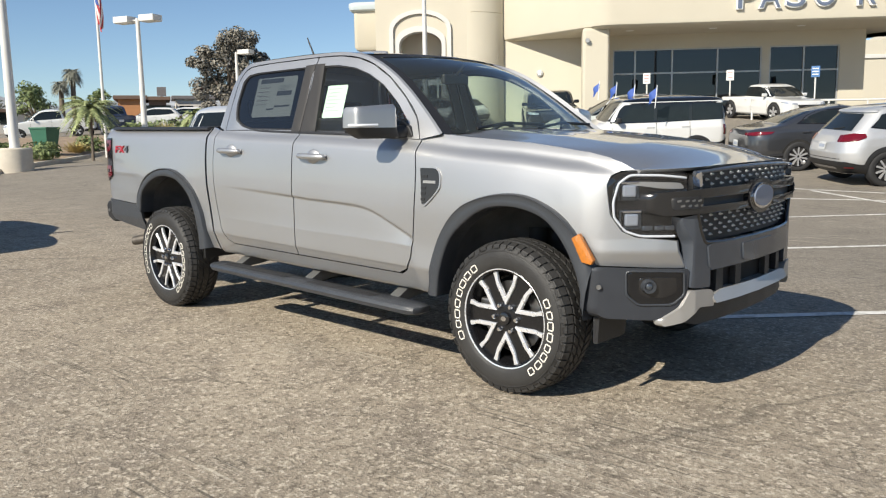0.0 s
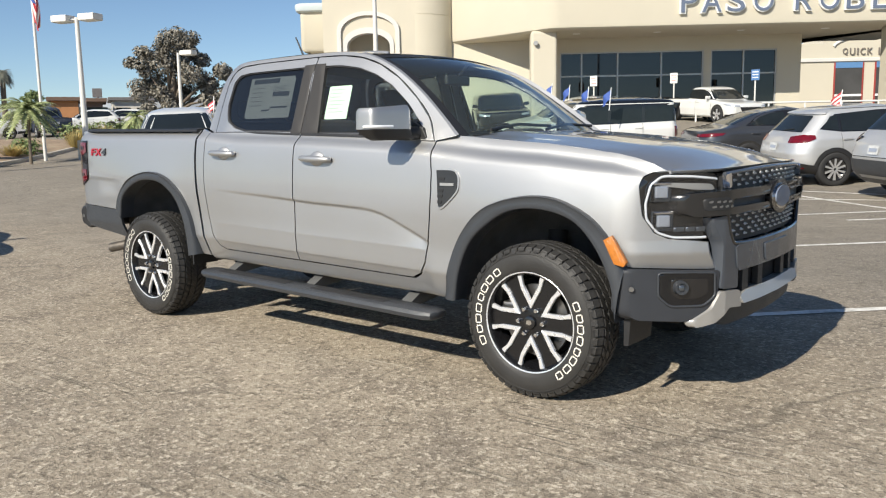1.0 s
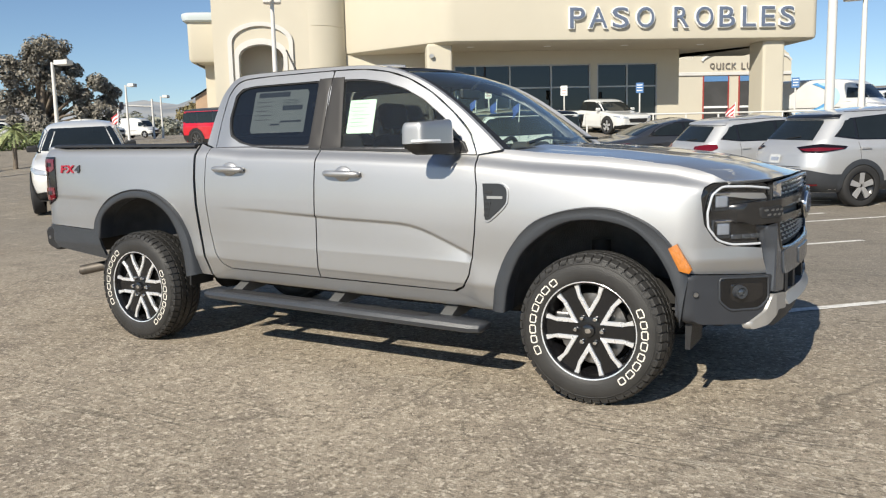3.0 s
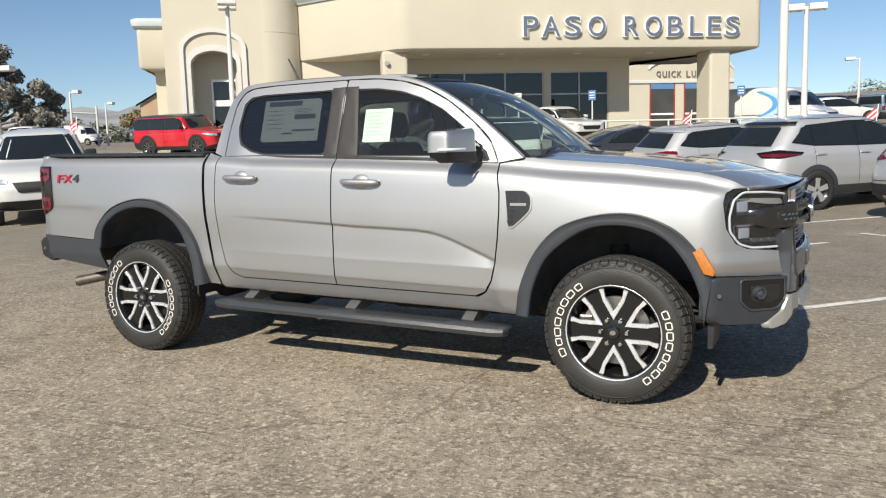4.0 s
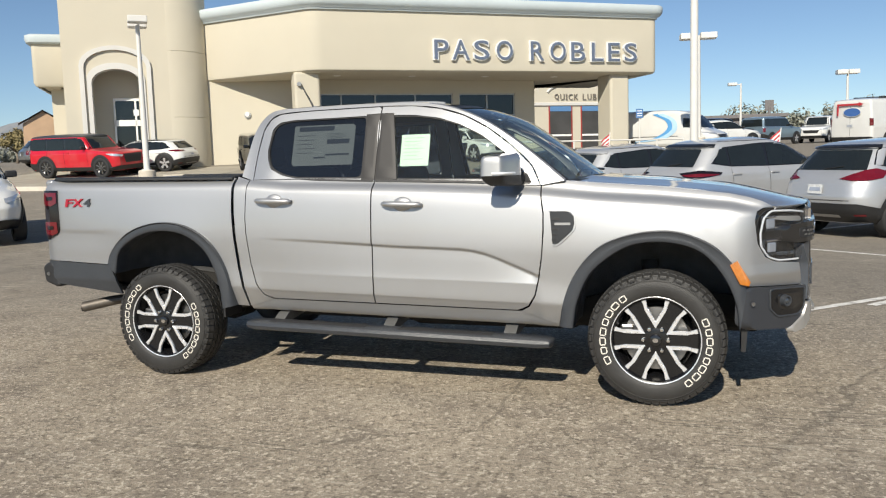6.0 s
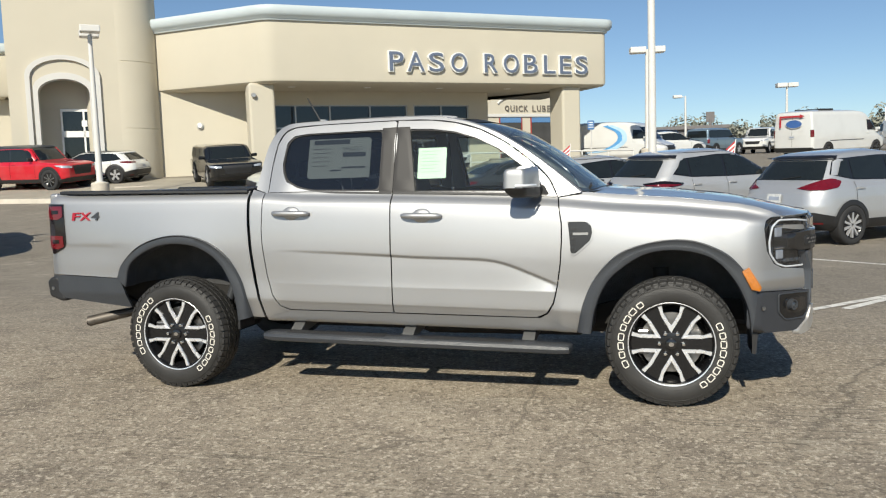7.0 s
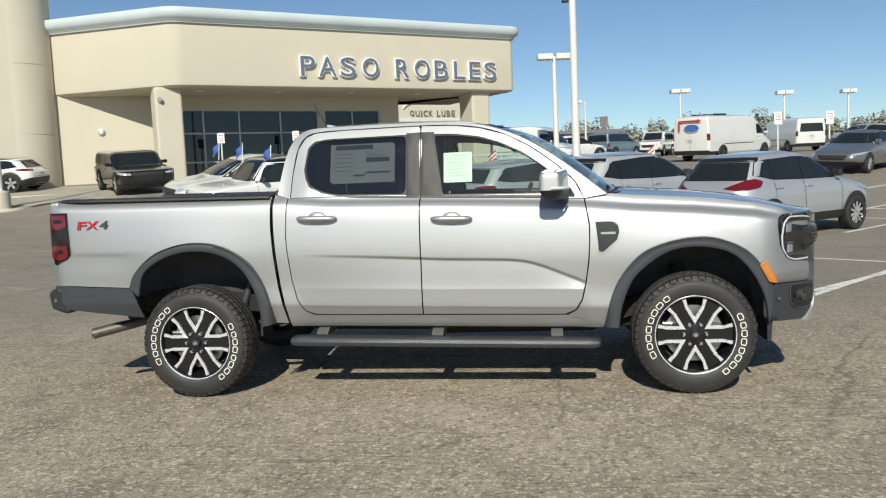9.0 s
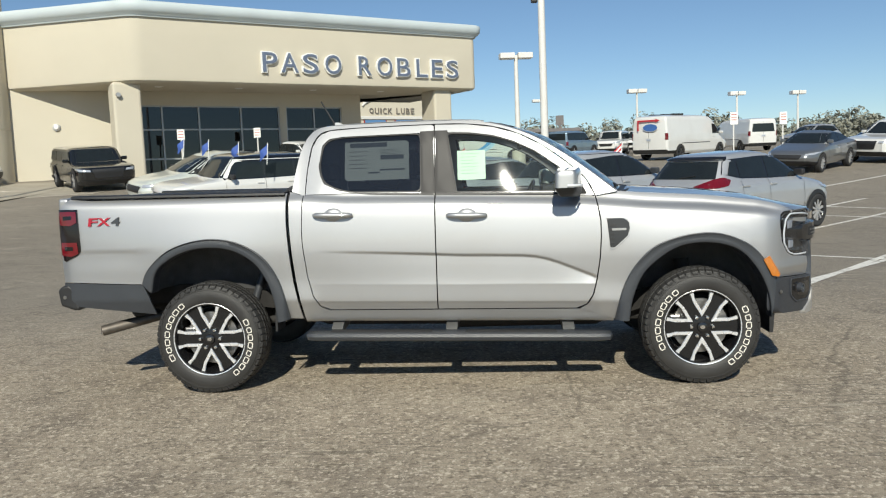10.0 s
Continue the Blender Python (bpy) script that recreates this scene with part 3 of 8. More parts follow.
def build_tower():
    d = dealership
    cx = -25.87
    v0, v1 = 3.34, 3.94
    def arch(r, spring, n=14):
        return [(cx + r * math.cos(a), spring + r * math.sin(a) * 0.60) for a in np.linspace(math.pi, 0, n)]
    r = 1.10
    notch = [(cx - r, 0.3), *arch(r, 5.62), (cx + r, 0.3)]
    prism("tower_wall", [(-28.05, 0.3), *notch, (-23.45, 0.3), (-23.45, 13.0), (-28.05, 13.0)], v0, v1, M_stucco, d, "y")
    part("tower_side", box_bm(-28.05, -27.6, v1 - 0.02, 10, 0.3, 13.0), M_stucco, d)
    def trim(name, ro, ri, so, si, ya, yb):
        o = [(cx - ro, 0.3), *arch(ro, so), (cx + ro, 0.3)]
        i = [(cx - ri, 0.3), *arch(ri, si), (cx + ri, 0.3)]
        n = len(o)
        verts = [(p[0], ya, p[1]) for p in o] + [(p[0], ya, p[1]) for p in i] + [(p[0], yb, p[1]) for p in o] + [(p[0], yb, p[1]) for p in i]
        faces = []
        for k in range(n - 1):
            faces += [(k, k + 1, n + k + 1, n + k), (k, 2 * n + k, 2 * n + k + 1, k + 1), (n + k, n + k + 1, 3 * n + k + 1, 3 * n + k)]
        put(name, verts, faces, M_stucco_trim, d, smooth=False)
    trim("arch_trim", 1.50, 1.31, 6.33, 6.25, v0 - 0.12, v0 + 0.002)
    trim("arch_lining", 1.22, 1.03, 5.75, 5.59, v0 - 0.06, v0 + 0.5)
    # recess with the entrance
    part("recess_back", box_bm(cx - 1.6, cx + 1.9, 4.7, 4.9, 0.3, 6.9), M_stucco, d)
    part("recess_side", box_bm(cx - 1.5, cx - 1.10, v1, 4.7, 0.3, 6.9), M_stucco, d)
    part("recess_side", box_bm(cx + 1.30, cx + 1.6, v1, 4.7, 0.3, 6.9), M_stucco, d)
    ent = part("entrance_door", box_bm(cx - 0.28, cx + 1.25, 4.62, 4.7, 3.74, 4.02), M_signside, d, "glazed entrance door with white frame")
    for x in (cx - 0.30, cx + 0.62, cx + 1.18):
        part("frame_post", box_bm(x, x + 0.08, 4.62, 4.7, 1.2, 4.9), M_signside, ent)
    part("frame_head", box_bm(cx - 0.30, cx + 1.26, 4.63, 4.7, 4.9, 5.02), M_signside, ent)
    for a, b, lo, hi in ((cx - 0.22, cx + 1.18, 4.02, 4.9), (cx - 0.22, cx + 0.62, 1.25, 3.74), (cx + 0.70, cx + 1.18, 1.25, 3.74)):
        put("pane", [(a, 4.66, lo), (b, 4.66, lo), (b, 4.66, hi), (a, 4.66, hi)], [(0, 1, 2, 3)], M_shop, ent, smooth=False)
    for k in range(4):
        box("number_bar", cx + 0.56 + k * 0.135, cx + 0.66 + k * 0.135, 4.63, 4.655, 4.22, 4.50, M_signside, ent, 0.0)
    # the round stair tower between entrance and canopy
    lathe("round_tower", [(1.62, 0.3), (1.62, 4.02), (1.60, 4.03), (1.60, 4.05), (1.62, 4.06), (1.62, 7.02), (1.60, 7.03), (1.60, 7.05), (1.62, 7.06), (1.62, 13.0), (0, 13.0)], M_stucco, d, 72, "z").location = (-23.45, 4.95, 0)
    # wing behind the tower
    wing = rounded_plan([(-29.6, 5.4), (-28.05, 5.4), (-28.05, 12.0), (-29.6, 12.0)], 0.25)
    ring_solid("wing_fascia", wing, [(5.6, -0.4), (5.65, -0.1), (5.8, 0.0), (7.55, 0.0)], M_stucco, d)
    ring_solid("wing_cornice", wing, [(7.55, 0.08), (7.62, 0.2), (7.8, 0.26), (7.95, 0.24), (8.0, 0.1)], M_cornice, d)
    part("wing_wall", box_bm(-29.0, -28.0, 6.4, 12.0, 0.3, 5.7), M_stucco, d)


def build_service():
    s = thing("service_building", "cream service building with arched gable and two bay doors", "building", at=BASE)
    v = 23.75
    gable = [(1.5, 0.5), (11.9, 0.5), (11.9, 7.0), *[(7.9 + 3.9 * math.cos(a), 7.3 + 1.25 * math.sin(a)) for a in np.linspace(0, math.pi, 13)], (1.5, 7.3)]
    prism("service_wall", gable, v, v + 5, M_stucco, s, "y")
    o = [(8.3 + 3.6 * math.cos(a), 7.0 + 0.95 * math.sin(a)) for a in np.linspace(0.12, math.pi - 0.12, 17)]
    tube("arch_moulding", [(x, v - 0.03, z) for x, z in o], 0.10, M_stucco_trim, s, 8)
    part("string_course", box_bm(1.5, 11.9, v - 0.12, v, 6.05, 6.3, 0.03), M_stucco_trim, s)
    red = mat("red_door_frame", (0.32, 0.05, 0.04), 0.5)
    blue = mat("blue_door_panel", (0.10, 0.22, 0.42), 0.5)
    for a in (4.9, 7.75):
        door = part("bay_door", box_bm(a, a + 1.9, v - 0.06, v, 5.6, 6.0), blue, s, "blue roller door partly open")
        part("door_frame", box_bm(a - 0.09, a, v - 0.08, v, 1.0, 6.0), red, door)
        part("door_frame", box_bm(a + 1.9, a + 1.99, v - 0.08, v, 1.0, 6.0), red, door)
        # dark panel on the solid wall stands in for the bay's shade
        part("opening_shade_panel", box_bm(a, a + 1.9, v - 0.03, v, 1.0, 5.6), M_inside, door)
        part("door_rail", box_bm(a, a + 1.9, v - 0.07, v - 0.03, 3.6, 3.75), M_signside, door)
    x = 5.35
    spans = []
    for w in (0.36, 0.36, 0.1, 0.34, 0.36, 0.2, 0.3, 0.34, 0.32, 0.32):
        if w == 0.2:
            x += 0.28
            continue
        spans.append((x, x + w))
        x += w + 0.14
    letters("QUICKLUBE", spans, 6.5, 6.98, v - 0.02, 0.08, mat("brown_sign_letter", (0.17, 0.15, 0.13), 0.6), None, s)


build_front()
build_tower()
build_service()

# ---- the silver pickup ----
truck = thing("pickup_truck", "silver metallic crew-cab pickup with grey cladding parked on asphalt", "pickup truck")
AXLES = (-1.635, 1.635)
HUB_Z = 0.390

SILL = ((-2.7, 0.545), (-0.95, 0.495), (1.08, 0.445), (2.6, 0.40))
BELT = ((-2.7, 1.395), (-1.0, 1.375), (-0.69, 1.345), (0.04, 1.322), (0.92, 1.28), (1.06, 1.265), (1.31, 1.238), (1.67, 1.212), (2.02, 1.172), (2.2, 1.13), (2.4, 1.06))
FLANK = ((-0.3, 0.74), (-0.05, 0.805), (0.0, 0.838), (0.13, 0.874), (0.155, 0.880), (0.30, 0.878), (0.45, 0.885), (0.55, 0.888), (0.68, 0.884), (0.80, 0.876), (0.87, 0.868), (0.905, 0.860), (0.935, 0.840), (0.96, 0.816), (0.98, 0.803), (1.0, 0.796), (1.04, 0.772), (1.08, 0.735))
NOSE = ((1.7, 1.0), (1.95, 0.965), (2.05, 0.925), (2.14, 0.868), (2.24, 0.785), (2.34, 0.700), (2.395, 0.64), (2.43, 0.575), (2.452, 0.45), (2.472, 0.25), (2.48, 0.0))
TAIL = ((-2.70, 0.80), (-2.66, 0.855), (-2.60, 0.888), (-2.45, 0.915), (-2.0, 1.0))


CREASE = ((-0.95, 0.965), (-0.75, 0.957), (-0.44, 0.942), (-0.14, 0.925), (0.08, 0.911), (0.34, 0.902), (0.50, 0.895), (0.58, 0.886), (0.65, 0.870), (0.73, 0.842), (0.83, 0.800), (0.93, 0.757), (1.0, 0.725))
LOW_EDGE = ((-0.95, 0.740), (-0.65, 0.731), (-0.22, 0.717), (0.08, 0.708), (0.51, 0.700), (0.93, 0.688))


def lerp(table, x):
    return np.interp(x, [p[0] for p in table], [p[1] for p in table])


def half_width(x, z):
    """Half the body's width at a place along it and a height."""
    x, z = np.asarray(x, float), np.asarray(z, float)
    lo, hi = lerp(SILL, x), lerp(BELT, x)
    s = (z - lo) / (hi - lo)
    p = spline_table(s)
    # pressed crease of the doors, dropping away in front, and the edge low on the doors
    zc, zl = lerp(CREASE, x), lerp(LOW_EDGE, x)
    fade = 1 - sstep(0.93, 1.0, x)
    depth = 0.015 * (0.25 + 0.75 * sstep(-0.75, 0.0, x)) * sstep(-0.92, -0.6, x) * fade
    d = zc - z
    p = p - depth * sstep(-0.002, 0.016, d) * (1 - np.clip(d / np.maximum(zc - zl, 0.03), 0, 1))
    p = p - 0.075 * np.clip(zl - z, 0, 0.2) * sstep(-0.97, -0.85, x) * fade
    # the rear quarter's faint crease
    d2 = (0.56 - s)
    p = p - 0.006 * (1 - sstep(-2.2, -1.9, x)) * sstep(-0.004, 0.03, d2) * (1 - sstep(0.05, 0.2, d2))
    # swelling over the wheels
    for a in AXLES:
        p = p + 0.018 * np.exp(-((x - a) / 0.42) ** 2) * np.exp(-((z - 0.95) / 0.22) ** 2)
    lim = np.minimum(lerp(NOSE, x), lerp(TAIL, x))
    lim = lim - sstep(1.98, 2.18, x) * (0.42 * np.clip(0.752 - z, 0, 0.1) + 0.12 * np.clip(z - 0.752, 0, 0.06))
    k = 0.03
    return -k * np.log(np.exp(-p / k) + np.exp(-(lim) / k)) + 0.0


_fs = spline([(a, b) for a, b in FLANK], 200)


def spline_table(s):
    return np.interp(s, _fs[:, 0], _fs[:, 1])


def coons(bottom, top, left, right, m, n):
    """A grid of (x, z) filling four edges; columns keep their place along x."""
    B, T = np.asarray(bottom), np.asarray(top)
    L, R = resample(left, m), resample(right, m)
    n = len(B)
    t = (B[:, 0] - B[0, 0]) / (B[-1, 0] - B[0, 0])
    tt = np.r_[0, np.cumsum(np.linalg.norm(np.diff(T, axis=0), axis=1))]
    T = np.stack([np.interp(t * tt[-1], tt, T[:, k]) for k in (0, 1)], 1)
    v = np.linspace(0, 1, m)
    g = np.zeros((m, n, 2))
    for j in range(m):
        a = (1 - v[j]) * B + v[j] * T + (1 - t)[:, None] * L[j] + t[:, None] * R[j]
        c = ((1 - t) * (1 - v[j]))[:, None] * B[0] + (t * (1 - v[j]))[:, None] * B[-1] + ((1 - t) * v[j])[:, None] * T[0] + (t * v[j])[:, None] * T[-1]
        g[j] = a - c
    return g


def skin(name, g, side, material, parent, width=half_width, fold=0.022, label="", out=0.0):
    """A pressed panel: a grid on the body's side, its rim folded inwards."""
    m, n = g.shape[:2]
    w = width(g[..., 0], g[..., 1]) + out
    verts = [(g[j, i, 0], side * w[j, i], g[j, i, 1]) for j in range(m) for i in range(n)]
    faces = [(j * n + i, j * n + i + 1, (j + 1) * n + i + 1, (j + 1) * n + i) for j in range(m - 1) for i in range(n - 1)]
    rim = [i for i in range(n)] + [j * n + n - 1 for j in range(1, m)] + [(m - 1) * n + i for i in range(n - 2, -1, -1)] + [j * n for j in range(m - 2, 0, -1)]
    k = len(verts)
    c = np.mean([verts[i] for i in rim], 0)
    for i in rim:
        p = np.array(verts[i])
        q = p + np.array([0, -side * fold, 0])
        dx = np.array([c[0] - p[0], 0, c[2] - p[2]])
        q += dx / (np.linalg.norm(dx) + 1e-6) * 0.004
        verts.append(tuple(q))
    h = len(rim)
    faces += [(rim[a], rim[(a + 1) % h], k + (a + 1) % h, k + a) for a in range(h)]
    ob = put(name, verts, faces, material, parent, label)
    return sharpen(ob, 50)


REAR_ARCH = [(-2.09, 0.783), (-2.05, 0.866), (-1.94, 0.969), (-1.82, 1.031), (-1.65, 1.067), (-1.48, 1.057), (-1.34, 1.005), (-1.23, 0.918), (-1.155, 0.794), (-1.11, 0.659), (-1.085, 0.505)]
FRONT_ARCH = [(1.085, 0.445), (1.13, 0.63), (1.2, 0.775), (1.31, 0.899), (1.43, 0.961), (1.59, 0.997), (1.74, 0.997), (1.87, 0.956), (1.97, 0.894), (2.06, 0.786), (2.11, 0.692)]
REAR_INNER = [(-2.02, 0.712), (-1.98, 0.857), (-1.88, 0.94), (-1.75, 0.992), (-1.62, 1.007), (-1.48, 0.992), (-1.37, 0.945), (-1.28, 0.868), (-1.215, 0.754), (-1.18, 0.629), (-1.165, 0.49)]
FRONT_INNER = [(1.175, 0.44), (1.2, 0.589), (1.27, 0.746), (1.38, 0.849), (1.5, 0.916), (1.63, 0.937), (1.77, 0.922), (1.89, 0.87), (1.99, 0.751), (2.055, 0.6), (2.075, 0.44)]



def cab_width(x, z):
    """Half width of the cab above the belt: sides lean in, the roof rail rolls over."""
    x, z = np.asarray(x, float), np.asarray(z, float)
    w = 0.800 - (z - 1.32) * 0.323 - 0.10 * np.clip(z - 1.66, 0, 1) ** 1.5 * 6
    w = w - 0.05 * sstep(0.3, 1.1, x) * (z - 1.2) - 0.03 * (1 - sstep(-1.05, -0.8, x))
    return w


def loop_ring(name, outer, inner, side, material, parent, width, fold=0.02, n=96, out=0.0, label="", lip=0.014):
    """A frame between two closed outlines of (x, z), its inner rim folded in."""
    def even(p):
        p = np.array(list(p) + [p[0]], float)
        return resample(p, n + 1)[:-1]
    o, i = even(outer), even(inner)
    rows = [o, o * 0.5 + i * 0.5, i]
    verts, faces = [], []
    for r in rows:
        w = width(r[:, 0], r[:, 1]) + out
        verts += [(a[0], side * b, a[1]) for a, b in zip(r, w)]
    wi = width(i[:, 0], i[:, 1]) + out - fold
    verts += [(a[0], side * b, a[1]) for a, b in zip(i, wi)]
    wo = width(o[:, 0], o[:, 1]) + out - lip
    verts += [(a[0], side * b, a[1]) for a, b in zip(o, wo)]
    for a, b in ((0, 1), (1, 2), (2, 3), (4, 0)):
        for k in range(n):
            faces.append((a * n + k, a * n + (k + 1) % n, b * n + (k + 1) % n, b * n + k))
    return sharpen(put(name, verts, faces, material, parent, label), 45)


def filled(name, outline, side, material, parent, width, out=0.0, thick=0.005, label="", rows=10):
    """A pane or pad that follows the cab's side inside an outline of (x, z)."""
    p = np.array(outline, float)
    c = p.mean(0)
    n = len(p)
    verts, faces = [], []
    for k in range(rows):
        q = c + (p - c) * (1 - k / rows)
        w = width(q[:, 0], q[:, 1]) + out
        verts += [(a[0], side * b, a[1]) for a, b in zip(q, w)]
    verts.append((c[0], side * float(width(c[0], c[1]) + out), c[1]))
    for k in range(rows - 1):
        faces += [(k * n + i, k * n + (i + 1) % n, (k + 1) * n + (i + 1) % n, (k + 1) * n + i) for i in range(n)]
    faces += [((rows - 1) * n + i, (rows - 1) * n + (i + 1) % n, rows * n) for i in range(n)]
    k = len(verts)
    w = width(p[:, 0], p[:, 1]) + out - thick
    verts += [(a[0], side * b, a[1]) for a, b in zip(p, w)]
    faces += [(i, (i + 1) % n, k + (i + 1) % n, k + i) for i in range(n)]
    ob = put(name, verts, faces, material, parent, label)
    return sharpen(ob, 50)


def closed_spline(pts, n):
    """An even closed outline through corner points with small rounded corners."""
    return resample(np.array(rounded_plan([tuple(p) for p in pts], 0.03, 5) + [rounded_plan([tuple(p) for p in pts], 0.03, 5)[0]]), n + 1)[:-1]


REAR_GLASS = [(-0.855, 1.46), (-0.868, 1.52), (-0.845, 1.665), (-0.80, 1.71), (-0.70, 1.722), (-0.165, 1.725), (-0.165, 1.325), (-0.64, 1.338), (-0.74, 1.36), (-0.83, 1.405)]
FRONT_GLASS = [(-0.005, 1.722), (0.16, 1.715), (0.32, 1.69), (0.46, 1.645), (0.60, 1.575), (0.75, 1.465), (0.86, 1.36), (0.905, 1.295), (0.70, 1.30), (0.04, 1.315)]
REAR_DOOR_TOP = [(-0.958, 1.335), (-0.945, 1.50), (-0.915, 1.655), (-0.87, 1.735), (-0.80, 1.765), (-0.60, 1.775), (-0.078, 1.778), (-0.078, 1.312), (-0.60, 1.330)]
FRONT_DOOR_TOP = [(-0.070, 1.778), (0.15, 1.77), (0.32, 1.745), (0.48, 1.695), (0.64, 1.61), (0.80, 1.49), (0.92, 1.375), (0.978, 1.262), (0.70, 1.278), (0.20, 1.300), (-0.070, 1.312)]
CAB_SIDE = [(-1.055, 1.36), (-1.03, 1.50), (-0.995, 1.64), (-0.945, 1.735), (-0.88, 1.785), (-0.75, 1.802), (-0.30, 1.808), (0.10, 1.80), (0.28, 1.778), (0.45, 1.732), (0.62, 1.655), (0.80, 1.54), (0.97, 1.41), (1.12, 1.285), (1.055, 1.262), (0.984, 1.258)]
DOORS_OUT = [(-0.964, 1.33), (-0.951, 1.50), (-0.921, 1.66), (-0.874, 1.741), (-0.80, 1.771), (-0.60, 1.781), (-0.07, 1.784), (0.15, 1.776), (0.322, 1.751), (0.484, 1.70), (0.645, 1.615), (0.806, 1.495), (0.926, 1.38), (0.984, 1.262)]


def strip(name, a, b, side, material, parent, width, n=80, out=0.0, fold=0.02):
    """A band between two open lines of (x, z)."""
    a, b = spline(a, n), spline(b, n)
    rows = [a, a * 0.66 + b * 0.34, a * 0.33 + b * 0.67, b]
    verts, faces = [], []
    for r in rows:
        w = width(r[:, 0], r[:, 1]) + out
        verts += [(p[0], side * q, p[1]) for p, q in zip(r, w)]
    w = width(b[:, 0], b[:, 1]) + out - fold
    verts += [(p[0], side * q, p[1]) for p, q in zip(b, w)]
    w = width(a[:, 0], a[:, 1]) + out - fold
    verts += [(p[0], side * q, p[1]) for p, q in zip(a, w)]
    for r, s in ((0, 1), (1, 2), (2, 3), (3, 4), (5, 0)):
        faces += [(r * n + k, r * n + k + 1, s * n + k + 1, s * n + k) for k in range(n - 1)]
    return sharpen(put(name, verts, faces, material, parent), 45)


def build_side(side):
    d = truck
    # cargo bed side
    bot = np.vstack([resample([(-2.665, 0.80), (-2.09, 0.772)], 16), spline(REAR_ARCH, 60)[1:], resample([(-1.085, 0.505), (-1.000, 0.50)], 5)[1:]])
    top = [(-2.585, 1.375), (-1.075, 1.352)]
    skin("bed_side", coons(bot, top, [(-2.665, 0.80), (-2.682, 0.93), (-2.682, 1.12), (-2.668, 1.28), (-2.635, 1.34), (-2.585, 1.375)], [(-1.000, 0.50), (-1.05, 0.76), (-1.067, 0.95), (-1.078, 1.14), (-1.075, 1.352)], 60, 0), side, M_paint, d)
    # cab corner behind the rear door
    bot = resample([(-0.955, 0.50), (-0.81, 0.50)], 10)
    cl = [(-0.985, 0.50), (-1.028, 0.76), (-1.045, 0.95), (-1.056, 1.14), (-1.055, 1.36)]
    cr = [(-0.815, 0.551), (-0.876, 0.577), (-0.921, 0.655), (-0.951, 0.787), (-0.973, 1.0), (-0.976, 1.09), (-0.964, 1.335)]
    skin("cab_corner", coons(resample([(-0.985, 0.50), (-0.815, 0.551)], 12), [(-1.055, 1.36), (-0.964, 1.335)], cl, cr, 50, 0), side, M_paint, d)
    # sill below the doors
    bot = resample([(-0.985, 0.474), (1.082, 0.427)], 60)
    skin("sill_panel", coons(bot, [(-0.985, 0.545), (-0.87, 0.552), (0.88, 0.518), (1.082, 0.50)], [(-0.985, 0.474), (-0.985, 0.545)], [(1.082, 0.427), (1.082, 0.50)], 10, 0), side, M_paint, d, out=-0.006)
    # doors below the glass
    door_r = skin("rear_door", coons(resample([(-0.80, 0.558), (-0.084, 0.545)], 50), [(-0.958, 1.335), (-0.60, 1.330), (-0.078, 1.312)], [(-0.80, 0.558), (-0.87, 0.585), (-0.915, 0.66), (-0.945, 0.79), (-0.967, 1.0), (-0.970, 1.10), (-0.958, 1.335)], [(-0.084, 0.545), (-0.078, 1.312)], 150, 0), side, M_paint, d)
    door_f = skin("front_door", coons(resample([(-0.076, 0.545), (0.84, 0.527)], 90), [(-0.070, 1.312), (0.20, 1.300), (0.70, 1.278), (0.978, 1.262)], [(-0.076, 0.545), (-0.070, 1.312)], [(0.84, 0.527), (0.905, 0.555), (0.945, 0.62), (0.97, 0.72), (0.992, 0.86), (1.002, 1.0), (1.002, 1.10), (0.978, 1.262)], 150, 0), side, M_paint, d)
    # front wing
    bot = np.vstack([resample([(0.862, 0.520), (1.085, 0.445)], 14), spline(FRONT_ARCH, 60)[1:], resample([(2.11, 0.692), (2.25, 0.684), (2.405, 0.676)], 18)[1:]])
    lf = [(0.862, 0.520), (0.915, 0.550), (0.954, 0.618), (0.978, 0.72), (1.0, 0.86), (1.010, 1.0), (1.010, 1.10), (0.986, 1.258)]
    rt = [(2.405, 0.676), (2.388, 0.80), (2.345, 0.808), (2.265, 0.812), (2.205, 0.846), (2.163, 0.922), (2.148, 1.05), (2.158, 1.094), (2.19, 1.114), (2.245, 1.118)]
    skin("front_wing", coons(bot, [(0.986, 1.258), (1.06, 1.292), (1.31, 1.268), (1.67, 1.240), (2.02, 1.198), (2.12, 1.176), (2.19, 1.152), (2.245, 1.122)], lf, rt, 60, 0), side, M_paint, d)
    # upper cab
    loop_ring("door_frame", REAR_DOOR_TOP, REAR_GLASS, side, M_paint, door_r, cab_width)
    loop_ring("door_frame", FRONT_DOOR_TOP, FRONT_GLASS, side, M_paint, door_f, cab_width)
    strip("cab_side", CAB_SIDE[:-2], DOORS_OUT, side, M_paint, d, cab_width)
    for outl, owner, mt in ((REAR_GLASS, door_r, M_tint), (FRONT_GLASS, door_f, M_glass)):
        o = closed_spline(outl, 72)
        c = o.mean(0)
        loop_ring("window_seal", o, c + (o - c) * np.array([0.975, 0.955]), side, M_black, owner, cab_width, 0.012, out=-0.008)
        pane = filled("window_glass", c + (o - c) * 0.985, side, mt, owner, cab_width, out=-0.016)
        pane.visible_shadow = False
    # dark pads on the door pillar
    filled("pillar_pad", [(-0.172, 1.735), (-0.0755, 1.737), (-0.0755, 1.318), (-0.168, 1.318)], side, M_pad, door_r, cab_width, out=0.005, thick=0.02)
